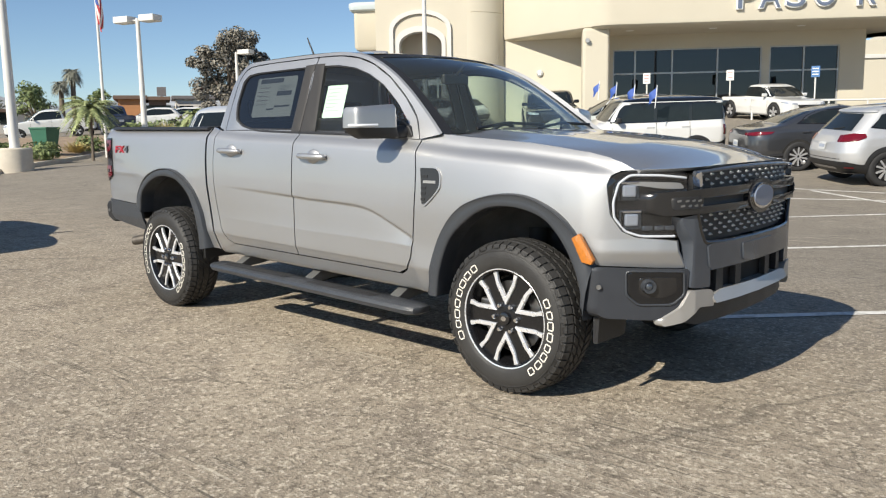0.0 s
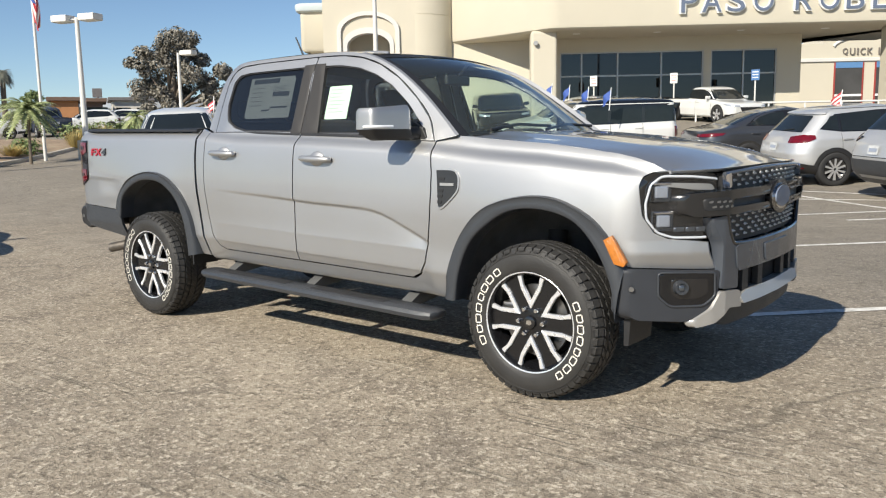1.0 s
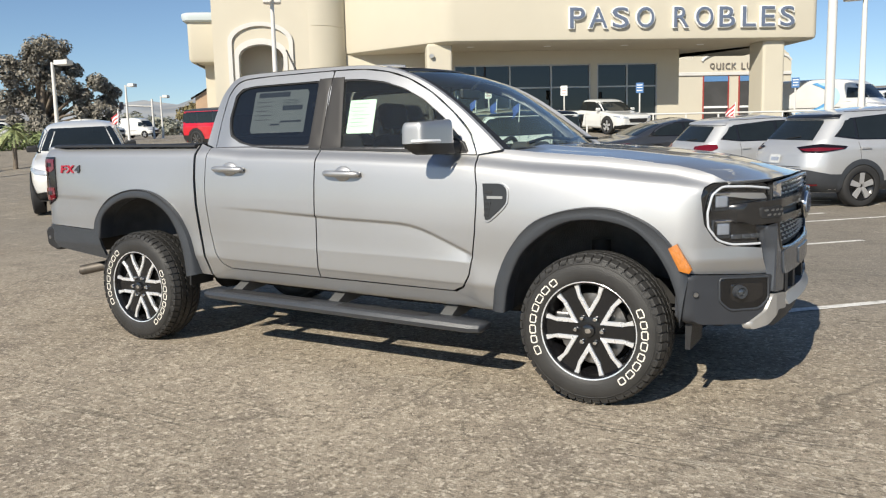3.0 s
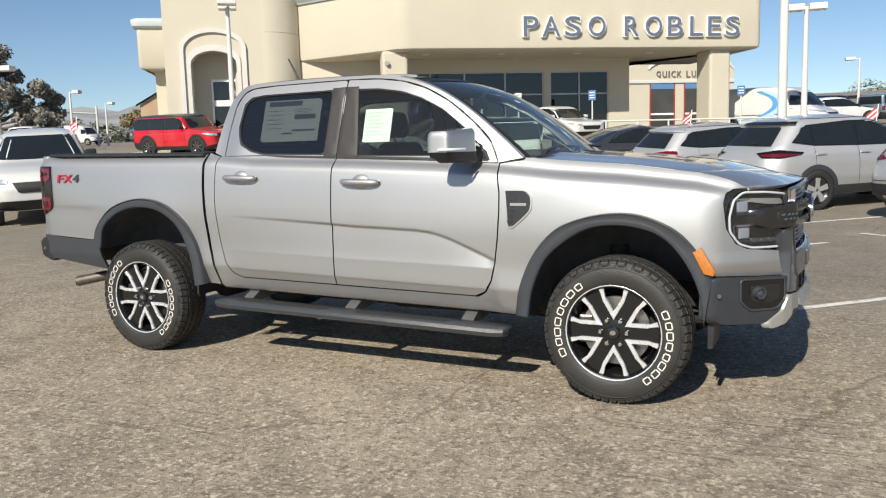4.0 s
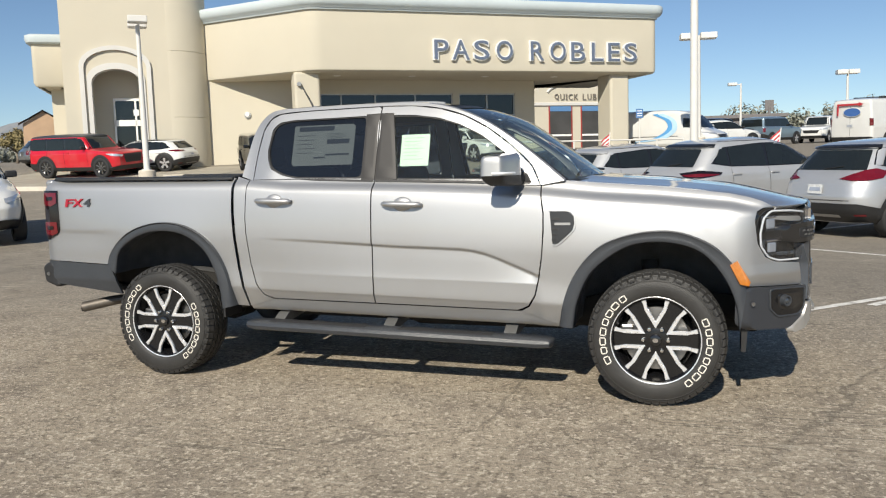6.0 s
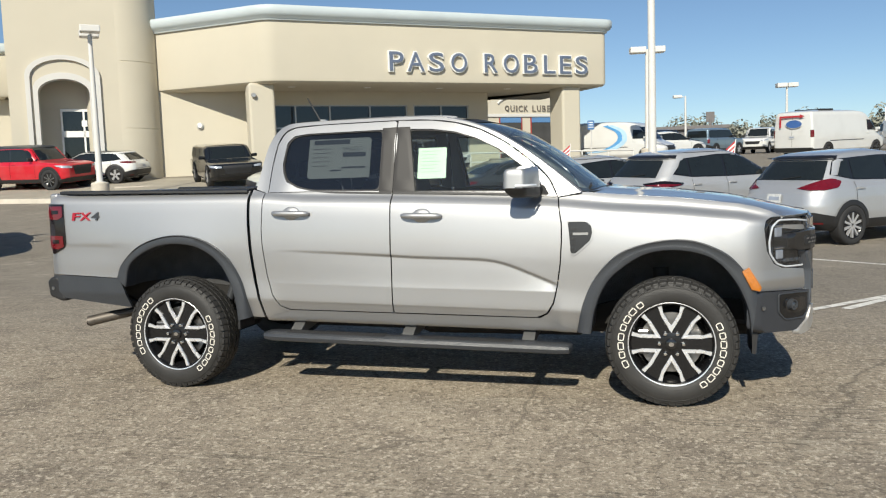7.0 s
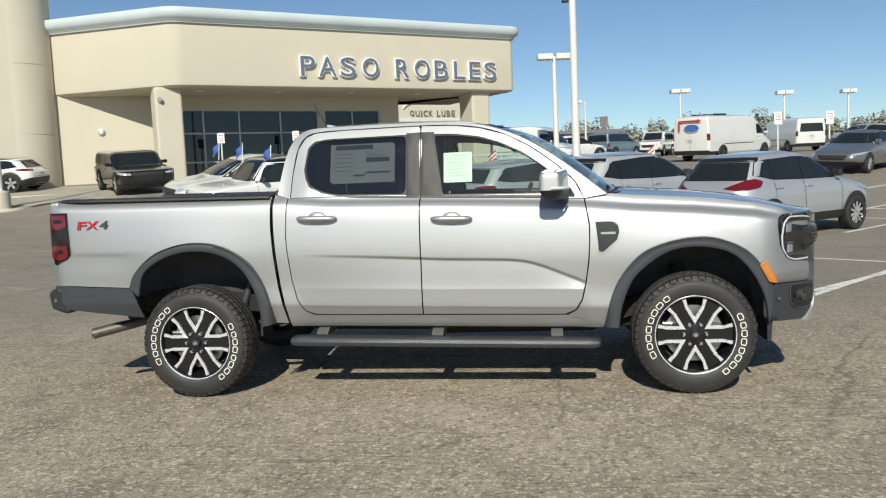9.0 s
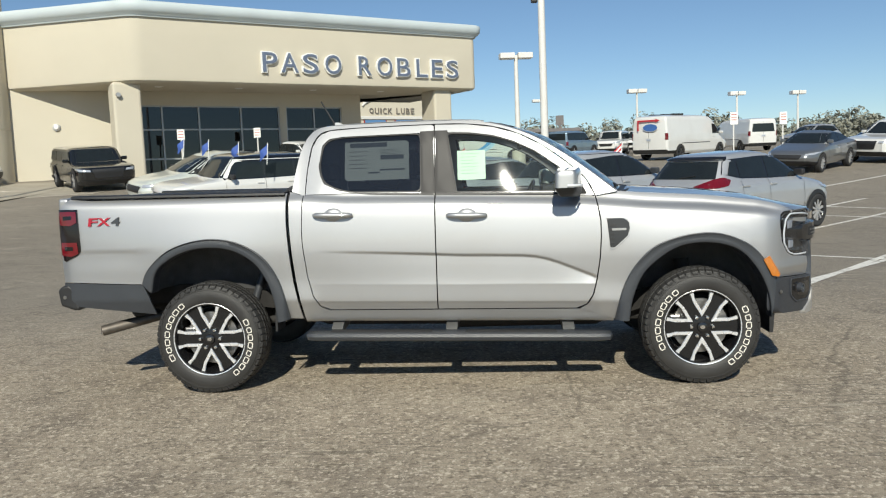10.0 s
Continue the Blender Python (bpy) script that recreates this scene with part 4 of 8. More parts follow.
    filled("pillar_pad", [(-0.0725, 1.737), (0.015, 1.735), (0.075, 1.316), (-0.0725, 1.316)], side, M_pad, door_f, cab_width, out=0.005, thick=0.02)
    # waist moulding under the glass
    strip("waist_seal", [(-0.95, 1.338), (-0.6, 1.336), (-0.08, 1.318)], [(-0.95, 1.324), (-0.6, 1.322), (-0.08, 1.304)], side, M_black, door_r, cab_width, 20, 0.004)
    strip("waist_seal", [(-0.07, 1.318), (0.4, 1.305), (0.92, 1.285)], [(-0.07, 1.304), (0.4, 1.291), (0.92, 1.271)], side, M_black, door_f, cab_width, 20, 0.004)
    # wheel arch flares
    for a, b, o in ((REAR_ARCH, REAR_INNER, "rear"), (FRONT_ARCH, FRONT_INNER, "front")):
        flare(a, b, side)
    handle(door_r, side, -0.755, 1.198)
    handle(door_f, side, 0.135, 1.166)
    # lower rear cladding
    skin("rear_cladding", coons(resample([(-2.56, 0.625), (-2.02, 0.56)], 20), [(-2.665, 0.795), (-2.09, 0.768)], [(-2.56, 0.625), (-2.64, 0.70), (-2.665, 0.795)], [(-2.02, 0.56), (-2.05, 0.68), (-2.09, 0.768)], 12, 0), side, M_clad, d, out=0.006)
    # side reflector and wing vent
    k = half_width
    filled("side_reflector", [(2.022, 0.815), (2.06, 0.838), (2.128, 0.722), (2.118, 0.702), (2.075, 0.712)], side, M_amber, d, flare_width, out=0.006, thick=0.02, rows=4, label="amber side reflector")
    v = [(1.045, 1.112), (1.15, 1.110), (1.182, 1.085), (1.188, 1.045), (1.175, 1.0), (1.09, 0.925), (1.062, 0.925)]
    vent = filled("wing_vent", v, side, M_bumper_dark, d, k, out=0.007, thick=0.03, rows=4, label="grey wing vent with slats")
    for i in range(5):
        z = 1.075 - i * 0.03
        filled("slat", [(1.058, z), (1.105 - i * 0.004, z), (1.10 - i * 0.004, z - 0.014), (1.058, z - 0.014)], side, M_black, vent, k, out=0.010, thick=0.006, rows=2)
    filled("badge_bar", [(1.075, 1.047), (1.165, 1.047), (1.165, 1.033), (1.075, 1.033)], side, M_skid, vent, k, out=0.0125, thick=0.006, rows=2)
    strip("vent_rim", [(1.040, 1.118), (1.15, 1.117), (1.19, 1.088), (1.196, 1.045), (1.182, 0.997), (1.093, 0.917), (1.058, 0.917)], [(1.045, 1.112), (1.15, 1.110), (1.182, 1.085), (1.188, 1.045), (1.175, 1.0), (1.09, 0.925), (1.062, 0.925)], side, M_paint, vent, k, 40, 0.008, 0.01)


def flare_width(x, z):
    x = np.asarray(x, float)
    lim = lerp(NOSE, x) + 0.03
    return np.minimum(0.918 + 0 * x, lim) - 0.03 * np.clip(np.asarray(z, float) - 0.95, 0, 1)


def flare(outer, inner, side):
    n = 70
    o, i = spline(outer, n), spline(inner, n)
    rows, verts, faces = [], [], []
    wo, wi = half_width(o[:, 0], o[:, 1]), flare_width(i[:, 0], i[:, 1])
    for t, f in ((0.0, -0.01), (0.0, 0.012), (0.06, 0.020), (0.2, 0.0), (0.5, 0.0), (0.85, 0.0), (0.97, -0.004), (1.0, -0.012)):
        p = o * (1 - t) + i * t
        w = (wo * (1 - min(1, t * 4)) + flare_width(p[:, 0], p[:, 1]) * min(1, t * 4)) + f
        rows.append((p, w))
    p, w = rows[-1]
    rows.append((p, w - 0.10))
    for p, w in rows:
        verts += [(a[0], side * b, a[1]) for a, b in zip(p, w)]
    for r in range(len(rows) - 1):
        faces += [(r * n + k, r * n + k + 1, (r + 1) * n + k + 1, (r + 1) * n + k) for k in range(n - 1)]
    ob = sharpen(put("wheel_arch_flare", verts, faces, M_clad, truck), 60)
    # dark lining of the arch
    c = np.array([(o[0, 0] + o[-1, 0]) / 2, 0.4])
    verts, faces = [], []
    for p, w in ((i, wi - 0.10), (c + (i - c) * 1.02, wi * 0 + 0.72), (c + (i - c) * 1.0, wi * 0 + 0.50)):
        verts += [(a[0], side * b, a[1]) for a, b in zip(p, w)]
    for r in range(2):
        faces += [(r * n + k, r * n + k + 1, (r + 1) * n + k + 1, (r + 1) * n + k) for k in range(n - 1)]
    faces.append(tuple(range(2 * n, 3 * n)))
    put("arch_liner", verts, faces, M_liner, truck)
    return ob


def handle(door, side, x, z):
    w = float(half_width(x, z))
    tx = 0.128
    # recess cup
    v, f = [], []
    for k in range(24):
        a = 2 * math.pi * k / 24
        for r, dy in ((1.0, 0.0), (0.86, 0.024), (0.0, 0.026)):
            px, pz = x + 0.062 * r * math.cos(a), z + 0.044 * r * math.sin(a)
            v.append((px, side * (float(half_width(px, pz)) + 0.001 + dy * 0.45), pz))
    for k in range(24):
        b = (k + 1) % 24
        f += [(3 * k, 3 * b, 3 * b + 1, 3 * k + 1), (3 * k + 1, 3 * b + 1, 3 * b + 2, 3 * k + 2)]
    put("handle_cup", v, f, M_paint, door)
    # grip bar: rounded, thicker in the middle
    pts, rad = [], []
    for t in np.linspace(-1, 1, 17):
        px = x + t * tx
        pts.append((px, side * (w + 0.010 + 0.024 * (1 - abs(t) ** 4)), z - 0.004 * t))
        rad.append(0.0225 * (1 - 0.18 * abs(t) ** 4) + (0 if abs(t) < 0.99 else -0.004))
    v, f = tube_geo(pts, rad, 12)
    v = [(p[0], p[1], z + (p[2] - z) * 0.85) for p in v]
    put("door_handle", v, f, M_paint, door)


M_bumper_dark = mat("dark_vent_plastic", (0.026, 0.027, 0.029), 0.35, var=0.06)
M_pad = mat("dark_grey_pillar_pad", (0.036, 0.034, 0.033), 0.55, var=0.05, spec=0.4)
build_side(-1)
build_side(1)


# ---- the pickup's roof, hood and nose ----
def nose_x(y):
    ys = [p[1] for p in NOSE][::-1]
    xs = [p[0] for p in NOSE][::-1]
    return np.interp(np.abs(y), ys, xs)


def sheet(name, rows, material, parent, label="", angle=45):
    """A surface through rows of points."""
    m, n = len(rows), len(rows[0])
    verts = [tuple(p) for r in rows for p in r]
    faces = [(j * n + i, j * n + i + 1, (j + 1) * n + i + 1, (j + 1) * n + i) for j in range(m - 1) for i in range(n - 1)]
    return sharpen(put(name, verts, faces, material, parent, label), angle)


def nose_pad(name, outline, material, parent, off=0.0, thick=0.02, label="", rows=8, n=72, lean=0.0, rounded=0.012):
    """A part of the front end: an outline of (y, z) laid on the nose's curve and given depth."""
    pts = rounded_plan([tuple(p) for p in outline], rounded, 3)
    p = resample(np.array(pts + [pts[0]]), n + 1)[:-1]
    c = p.mean(0)
    verts, faces = [], []
    def at(q, o):
        return [(float(nose_x(a[0])) + o - lean * (a[1] - 0.95), a[0], a[1]) for a in q]
    for k in range(rows):
        verts += at(c + (p - c) * (1 - k / rows), off)
    verts += at([c], off)
    for k in range(rows - 1):
        faces += [(k * n + i, k * n + (i + 1) % n, (k + 1) * n + (i + 1) % n, (k + 1) * n + i) for i in range(n)]
    faces += [((rows - 1) * n + i, (rows - 1) * n + (i + 1) % n, rows * n) for i in range(n)]
    k = len(verts)
    verts += at(c + (p - c) * 1.0, off - thick)
    faces += [(i, (i + 1) % n, k + (i + 1) % n, k + i) for i in range(n)]
    return sharpen(put(name, verts, faces, material, parent, label), 50)


def wing_top(x):
    return np.interp(x, [0.9, 1.06, 1.31, 1.67, 2.02, 2.12, 2.20, 2.255, 2.4], [1.30, 1.292, 1.268, 1.240, 1.198, 1.176, 1.148, 1.118, 1.10])


def build_top():
    d = truck
    # hood
    rows = []
    ys = np.sin(np.linspace(-1, 1, 41) * math.pi / 2 * 0.98) / math.sin(math.pi / 2 * 0.98)
    for u in np.linspace(0, 1, 44):
        r = []
        for k in ys:
            xb = 1.15 + 0.13 * (1 - k * k)
            edge_y = 0.762
            y = k * edge_y
            # front edge: follows lamps and grille
            xf = min(float(nose_x(y)) - 0.012, 2.46)
            x = xb + (xf - xb) * u
            ye = float(half_width(x, wing_top(x))) - 0.008 if x < 2.26 else edge_y
            y = k * ye
            ze, zi = float(wing_top(x)), float(wing_top(x)) if x < 2.02 else 1.198 - (x - 2.02) * 0.17
            z = ze + (zi - ze) * (1 - abs(k) ** 5)
            z += 0.036 * (1 - abs(k) ** 2.3) + 0.008 * math.exp(-((abs(k) - 0.62) / 0.10) ** 2) * (1 - u)
            t = max(0.0, (u - 0.55) / 0.45)
            zf = 1.118 + 0.012 * (1 - k * k)
            z = z + (zf - z) * t ** 3
            r.append((x, y, z))
        rows.append(r)
    hood = sheet("hood", rows, M_paint, d)
    lip = [[(p[0], p[1], p[2]) for p in rows[-1]], [(p[0] - 0.015, p[1], p[2] - 0.014) for p in rows[-1]], [(p[0] - 0.05, p[1], p[2] - 0.02) for p in rows[-1]]]
    sheet("hood_lip", lip, M_paint, hood)
    for q in (0, -1):
        sheet("hood_edge", [[row[q] for row in rows], [(row[q][0], row[q][1] * 0.995, row[q][2] - 0.03) for row in rows]], M_paint, hood)
    # windscreen between the pillars
    line = spline([(0.335, 1.772), (0.47, 1.725), (0.63, 1.650), (0.80, 1.540), (0.97, 1.412), (1.13, 1.285)], 24)
    rows = []
    for i, (x, z) in enumerate(line):
        t = i / (len(line) - 1)
        w = float(cab_width(x, z)) - 0.035
        rows.append([(x - 0.02 + (0.09 + 0.03 * t) * (1 - k * k), k * w, z + float(np.interp(t, [0, 0.35, 1], [0.018, 0.042, 0.03])) * (1 - k * k) - 0.004) for k in np.linspace(-1, 1, 25)])
    ws = sheet("windscreen", rows, M_screen, d, "clear windscreen with dark edge band")
    ws.visible_shadow = False
    sheet("shade_band", [[(p[0] + 0.003, p[1], p[2] + 0.003) for p in r] for r in rows[:3]], M_black, ws)
    for s in (0, 1):
        sel = slice(0, 2) if s == 0 else slice(-2, None)
        sheet("edge_band", [[(p[0] + 0.002, p[1], p[2] + 0.002) for p in r[sel]] for r in rows], M_black, ws)
    # pillar between windscreen and cab side
    for side in (-1, 1):
        a = [(x, side * float(cab_width(x, z)), z) for x, z in spline(CAB_SIDE[8:14], 24)]
        b = [r[0] if side < 0 else r[-1] for r in rows]
        mid = [((p[0] + q[0]) / 2 + 0.012, (p[1] + q[1]) / 2 + side * 0.004, (p[2] + q[2]) / 2 + 0.010) for p, q in zip(a, b)]
        sheet("screen_pillar", [a, mid, b], M_paint, d)
    # roof skin
    rail = spline([(-0.965, 1.715), (-0.93, 1.757), (-0.87, 1.787), (-0.75, 1.803), (-0.30, 1.809), (0.10, 1.801), (0.24, 1.785), (0.335, 1.772)], 36)
    rr = []
    for i, (x, z) in enumerate(rail):
        w = float(cab_width(x, min(z, 1.79))) - 0.006
        f = sstep(-0.96, -0.80, x)
        crown = 0.010 * f + 0.006
        bow = 0.07 * sstep(0.0, 0.335, x) - 0.05 * (1 - sstep(-0.965, -0.8, x))
        rr.append([(x + bow * (1 - k * k), k * w, z + crown * (1 - abs(k) ** 2.4)) for k in np.linspace(-1, 1, 29)])
    sheet("roof", rr, M_paint, d)
    for k in (-0.55, 0.55):
        pts = [(r[int(14 + 14 * k)][0], r[int(14 + 14 * k)][1], r[int(14 + 14 * k)][2] + 0.003) for r in rr[4:-3]]
        tube("roof_bead", pts, 0.008, M_paint, d, 6)
    # back wall of the cab with its window
    back = spline([(-1.055, 1.30), (-1.05, 1.36), (-1.03, 1.50), (-0.995, 1.64), (-0.965, 1.715)], 12)
    sheet("cab_back", [[(x - 0.03 * (1 - k * k), k * (float(cab_width(x, z)) - 0.004), z + 0.006 * (1 - k * k)) for k in np.linspace(-1, 1, 9)] for x, z in back], M_paint, d)
    rg = spline([(-1.045, 1.38), (-1.025, 1.50), (-0.992, 1.64)], 6)
    sheet("back_glass", [[(x - 0.036 * (1 - (k * 0.8) ** 2) - 0.006, k * 0.56, z) for k in np.linspace(-1, 1, 9)] for x, z in rg], M_tint, d)
    # mast and fin
    tube("mast_antenna", [(-0.86, 0, 1.80), (-0.89, 0, 1.85), (-0.99, 0, 2.03)], [0.013, 0.008, 0.005], M_black, d, 8)
    v, f = prism_geo([(-0.74, 1.805), (-0.85, 1.862), (-0.885, 1.864), (-0.885, 1.79)], -0.02, 0.02, "y")
    put("roof_fin", v, f, M_paint, d, smooth=False)
    # scuttle below the screen and wipers
    sheet("scuttle", [[(1.10 + 0.10 * (1 - k * k), k * 0.72, 1.285 + 0.02 * (1 - k * k)) for k in np.linspace(-1, 1, 15)], [(1.19 + 0.12 * (1 - k * k), k * 0.745, 1.288 + 0.015 * (1 - k * k)) for k in np.linspace(-1, 1, 15)]], M_black, d)
    for y0, y1 in ((-0.55, 0.05), (0.02, 0.56)):
        tube("wiper", [(1.16, y0, 1.315), (1.14, (y0 + y1) / 2, 1.345), (1.17, y1, 1.335)], 0.009, M_black, d, 6)


# pale base colour paints in the bright haze the screen reflects
M_screen = glass("windscreen_glass", (0.80, 0.93, 0.87), see=0.90, veil=(0.26, 0.29, 0.28))


def build_nose():
    d = truck
    for sg in (1, -1):
        def m(o):
            return [(a * sg, b) for a, b in o]
        lamp = nose_pad("headlight", m([(0.838, 1.060), (0.803, 1.106), (0.735, 1.115), (0.565, 1.098), (0.575, 0.99), (0.64, 0.90), (0.628, 0.812), (0.76, 0.812), (0.815, 0.850), (0.848, 0.922)]), M_gloss, d, -0.035, 0.06, "headlight with square projectors and white light guide")
        path = resample(rounded_plan(m([(0.60, 1.078), (0.70, 1.092), (0.786, 1.095), (0.817, 1.058), (0.831, 0.975), (0.828, 0.908), (0.796, 0.846), (0.752, 0.824), (0.642, 0.822)]), 0.012, 3)[2:-2], 60)
        tube("light_guide", [(float(nose_x(a)) - 0.008, a, b) for a, b in path], 0.0058, M_led, lamp, 8)
        for yy, zz in ((0.775, 1.025), (0.768, 0.897)):
            x = float(nose_x(yy)) - 0.032
            p = part("projector", box_bm(-0.02, 0.008, -0.050, 0.050, -0.045, 0.045, 0.010), M_head_chrome, lamp)
            p.matrix_local = pose(x, sg * yy, zz, 0, 0, sg * 44)
            part("projector_lens", box_bm(0.004, 0.020, -0.031, 0.031, -0.027, 0.027, 0.008), M_lens2, p)
            part("lens_bezel", box_bm(0.003, 0.016, -0.044, 0.044, -0.005, 0.005, 0.002), M_chrome, p).location = (0, 0, 0.037)
            part("lens_bezel", box_bm(0.003, 0.016, -0.005, 0.005, -0.038, 0.038, 0.002), M_gloss, p).location = (0, sg * 0.041, 0)
        # inner brow and lower module
        nose_pad("lamp_brow", m([(0.79, 1.068), (0.62, 1.058), (0.60, 1.03), (0.69, 1.034), (0.745, 1.046), (0.79, 1.050)]), M_skid, lamp, -0.016, 0.015, rows=3, n=30)
        for k in range(3):
            y = 0.735 - k * 0.036
            nose_pad("lamp_facet", m([(y, 0.868), (y - 0.026, 0.870), (y - 0.026, 0.85), (y, 0.848)]), M_head_chrome, lamp, -0.024, 0.01, rows=2, n=16, rounded=0.003)
        lens = nose_pad("lamp_cover", m([(0.835, 1.058), (0.800, 1.102), (0.735, 1.111), (0.568, 1.095), (0.578, 0.99), (0.643, 0.90), (0.632, 0.816), (0.758, 0.816), (0.812, 0.852), (0.845, 0.922)]), M_lens, lamp, 0.004, 0.004)
        lens.visible_shadow = False
        # block that carries the bars into the lamp
        blk = nose_pad("bar_end", m([(0.748, 0.998), (0.735, 1.018), (0.55, 1.030), (0.55, 0.920), (0.715, 0.915), (0.745, 0.932)]), M_bar, d, 0.030, 0.07)
        nose_pad("bar_insert", m([(0.69, 0.995), (0.575, 0.998), (0.575, 0.945), (0.685, 0.942)]), M_black, blk, 0.034, 0.01, rows=4, n=40)
        for i in range(4):
            for j in range(2):
                yy, zz = 0.672 - i * 0.028 - 0.012 * j, 0.982 - j * 0.022
                nose_pad("stud", m([(yy, zz), (yy - 0.013, zz + 0.004), (yy - 0.013, zz - 0.006), (yy, zz - 0.008)]), M_steel, blk, 0.038, 0.006, rows=1, n=10, rounded=0.001)
        # painted panel under the lamp and the dark pillar beside the grille
        nose_pad("nose_pillar", m([(0.645, 0.905), (0.545, 0.918), (0.515, 0.80), (0.462, 0.765), (0.455, 0.575), (0.592, 0.585), (0.586, 0.68), (0.584, 0.79)]), M_nose, d, 0.014, 0.06)
        # bumper corner with the fog lamp's pocket
        corner = nose_pad("bumper_corner", m([(0.890, 0.690), (0.80, 0.682), (0.592, 0.672), (0.60, 0.575), (0.64, 0.48), (0.72, 0.445), (0.86, 0.455), (0.893, 0.49)]), M_bumper, d, 0.008, 0.06)
        # black pad proud of the corner paints in the recess's shade
        nose_pad("fog_pocket_shade", m([(0.800, 0.668), (0.625, 0.662), (0.622, 0.560), (0.668, 0.520), (0.765, 0.520), (0.798, 0.565)]), M_rimblack, corner, 0.0105, 0.01)
        nose_pad("fog_bezel", m([(0.765, 0.642), (0.655, 0.640), (0.652, 0.572), (0.69, 0.55), (0.75, 0.55), (0.765, 0.58)]), M_gloss, corner, 0.016, 0.01)
        loop = rounded_plan(m([(0.803, 0.670), (0.622, 0.664), (0.618, 0.560), (0.666, 0.516), (0.768, 0.516), (0.802, 0.563)]), 0.016, 4)
        tube("fog_surround", [(float(nose_x(abs(a))) + 0.012, a, b) for a, b in loop + loop[:1]], 0.0055, M_clad, corner, 8)
        x = float(nose_x(0.735))
        fog = lathe("fog_lamp", [(0.0, 0.026), (0.020, 0.022), (0.022, 0.030), (0.030, 0.030), (0.034, 0.0)], M_clad, corner, 24, "y")
        fog.matrix_local = pose(x + 0.004, sg * 0.738, 0.603, 0, 0, -90 + sg * 44)
        lathe("fog_lens", [(0.0, 0.029), (0.012, 0.027), (0.017, 0.022)], M_head_chrome, fog, 20, "y")
        sens = lathe("parking_sensor", [(0, 0.004), (0.011, 0.004), (0.013, 0.0)], M_steel, corner, 16, "y")
        sens.matrix_local = pose(float(nose_x(0.872)) + 0.008, sg * 0.884, 0.60, 0, 0, -90 + sg * 62)
        # skid plate's wing
        nose_pad("skid_wing", m([(0.458, 0.566), (0.598, 0.576), (0.640, 0.502), (0.712, 0.446), (0.700, 0.416), (0.62, 0.436), (0.54, 0.494), (0.432, 0.484), (0.432, 0.540)]), M_skid, d, 0.022, 0.035)
        v, f = prism_geo([(2.085, 0.325), (2.108, 0.325), (2.118, 0.46), (2.085, 0.46)], sg * 0.59, sg * 0.835, "y")
        put("air_deflector", v, f, M_black, d, smooth=False)
    # grille: surround, black backing, bars, studs
    gr = nose_pad("grille", [(-0.555, 1.100), (0.555, 1.100), (0.545, 0.93), (0.50, 0.815), (0.44, 0.785), (-0.44, 0.785), (-0.50, 0.815), (-0.545, 0.93)], M_black, d, -0.02, 0.04, "black mesh grille with two dark bars and oval badge")
    for z0, z1 in ((0.988, 1.030), (0.918, 0.952)):
        nose_pad("grille_bar", [(-0.57, z0), (0.57, z0), (0.57, z1), (-0.57, z1)], M_bar, gr, 0.030, 0.05, rows=4, n=90)
    nose_pad("bar_gap", [(-0.56, 0.95), (0.56, 0.95), (0.56, 0.99), (-0.56, 0.99)], M_black, gr, 0.004, 0.03, rows=2, n=60)
    for sg in (1, -1):
        nose_pad("grille_corner", [(sg * 0.572, 1.102), (sg * 0.548, 1.104), (sg * 0.540, 1.04), (sg * 0.56, 1.035)], M_chrome, gr, 0.018, 0.03, rows=2, n=16, rounded=0.004)
    rim = spline([(-0.565, 1.03), (-0.56, 0.93), (-0.515, 0.81), (-0.44, 0.778), (0, 0.772), (0.44, 0.778), (0.515, 0.81), (0.56, 0.93), (0.565, 1.03)], 80)
    tube("grille_rim", [(float(nose_x(a)) + 0.006, a, b) for a, b in rim], 0.013, M_gloss, gr, 8)
    top = spline([(-0.575, 1.098), (-0.3, 1.110), (0, 1.114), (0.3, 1.110), (0.575, 1.098)], 40)
    tube("grille_top_rail", [(float(nose_x(a)) + 0.0, a, b) for a, b in top], 0.010, M_nose, gr, 8)
    verts, faces = [], []
    def stud(y, z, s=1.0):
        k = len(verts)
        x = float(nose_x(y)) - 0.016
        for dy, dz, dx in ((-0.017, 0, 0), (0, -0.0078, 0), (0.017, 0, 0), (0, 0.0078, 0), (0, 0, 0.016)):
            verts.append((x + dx, y + dy * s, z + dz * s))
        faces.extend([(k, k + 1, k + 4), (k + 1, k + 2, k + 4), (k + 2, k + 3, k + 4), (k + 3, k, k + 4)])
    for j, z in enumerate((1.088, 1.066, 1.044)):
        for i in range(-6, 7):
            y = i * 0.084 + (0.042 if j % 2 else 0)
            if abs(y) < 0.53:
                stud(y, z)
    for j, z in enumerate((0.902, 0.880, 0.858, 0.836, 0.814)):
        for i in range(-6, 7):
            y = i * 0.084 + (0.042 if j % 2 else 0)
            if abs(y) < 0.515 - 0.25 * max(0, 0.87 - z):
                stud(y, z)
    tagged(put("grille_mesh", verts, faces, M_stud, gr, smooth=False), "bright studs of the grille mesh", kind="stuff")
    # oval badge, left blank
    def oval(rx, rz, x0, x1):
        o = [(rx * math.cos(a), 0.968 + rz * math.sin(a)) for a in np.linspace(0, 2 * math.pi, 48, endpoint=False)]
        return prism_geo(o, x0, x1, "x")
    v, f = oval(0.150, 0.084, 2.47, 2.512)
    put("badge_base", v, f, M_bar, gr, smooth=False)
    v, f = oval(0.124, 0.062, 2.50, 2.520)
    badge = put("oval_badge", v, f, M_chrome, gr, "blank oval badge with chrome rim", smooth=False)
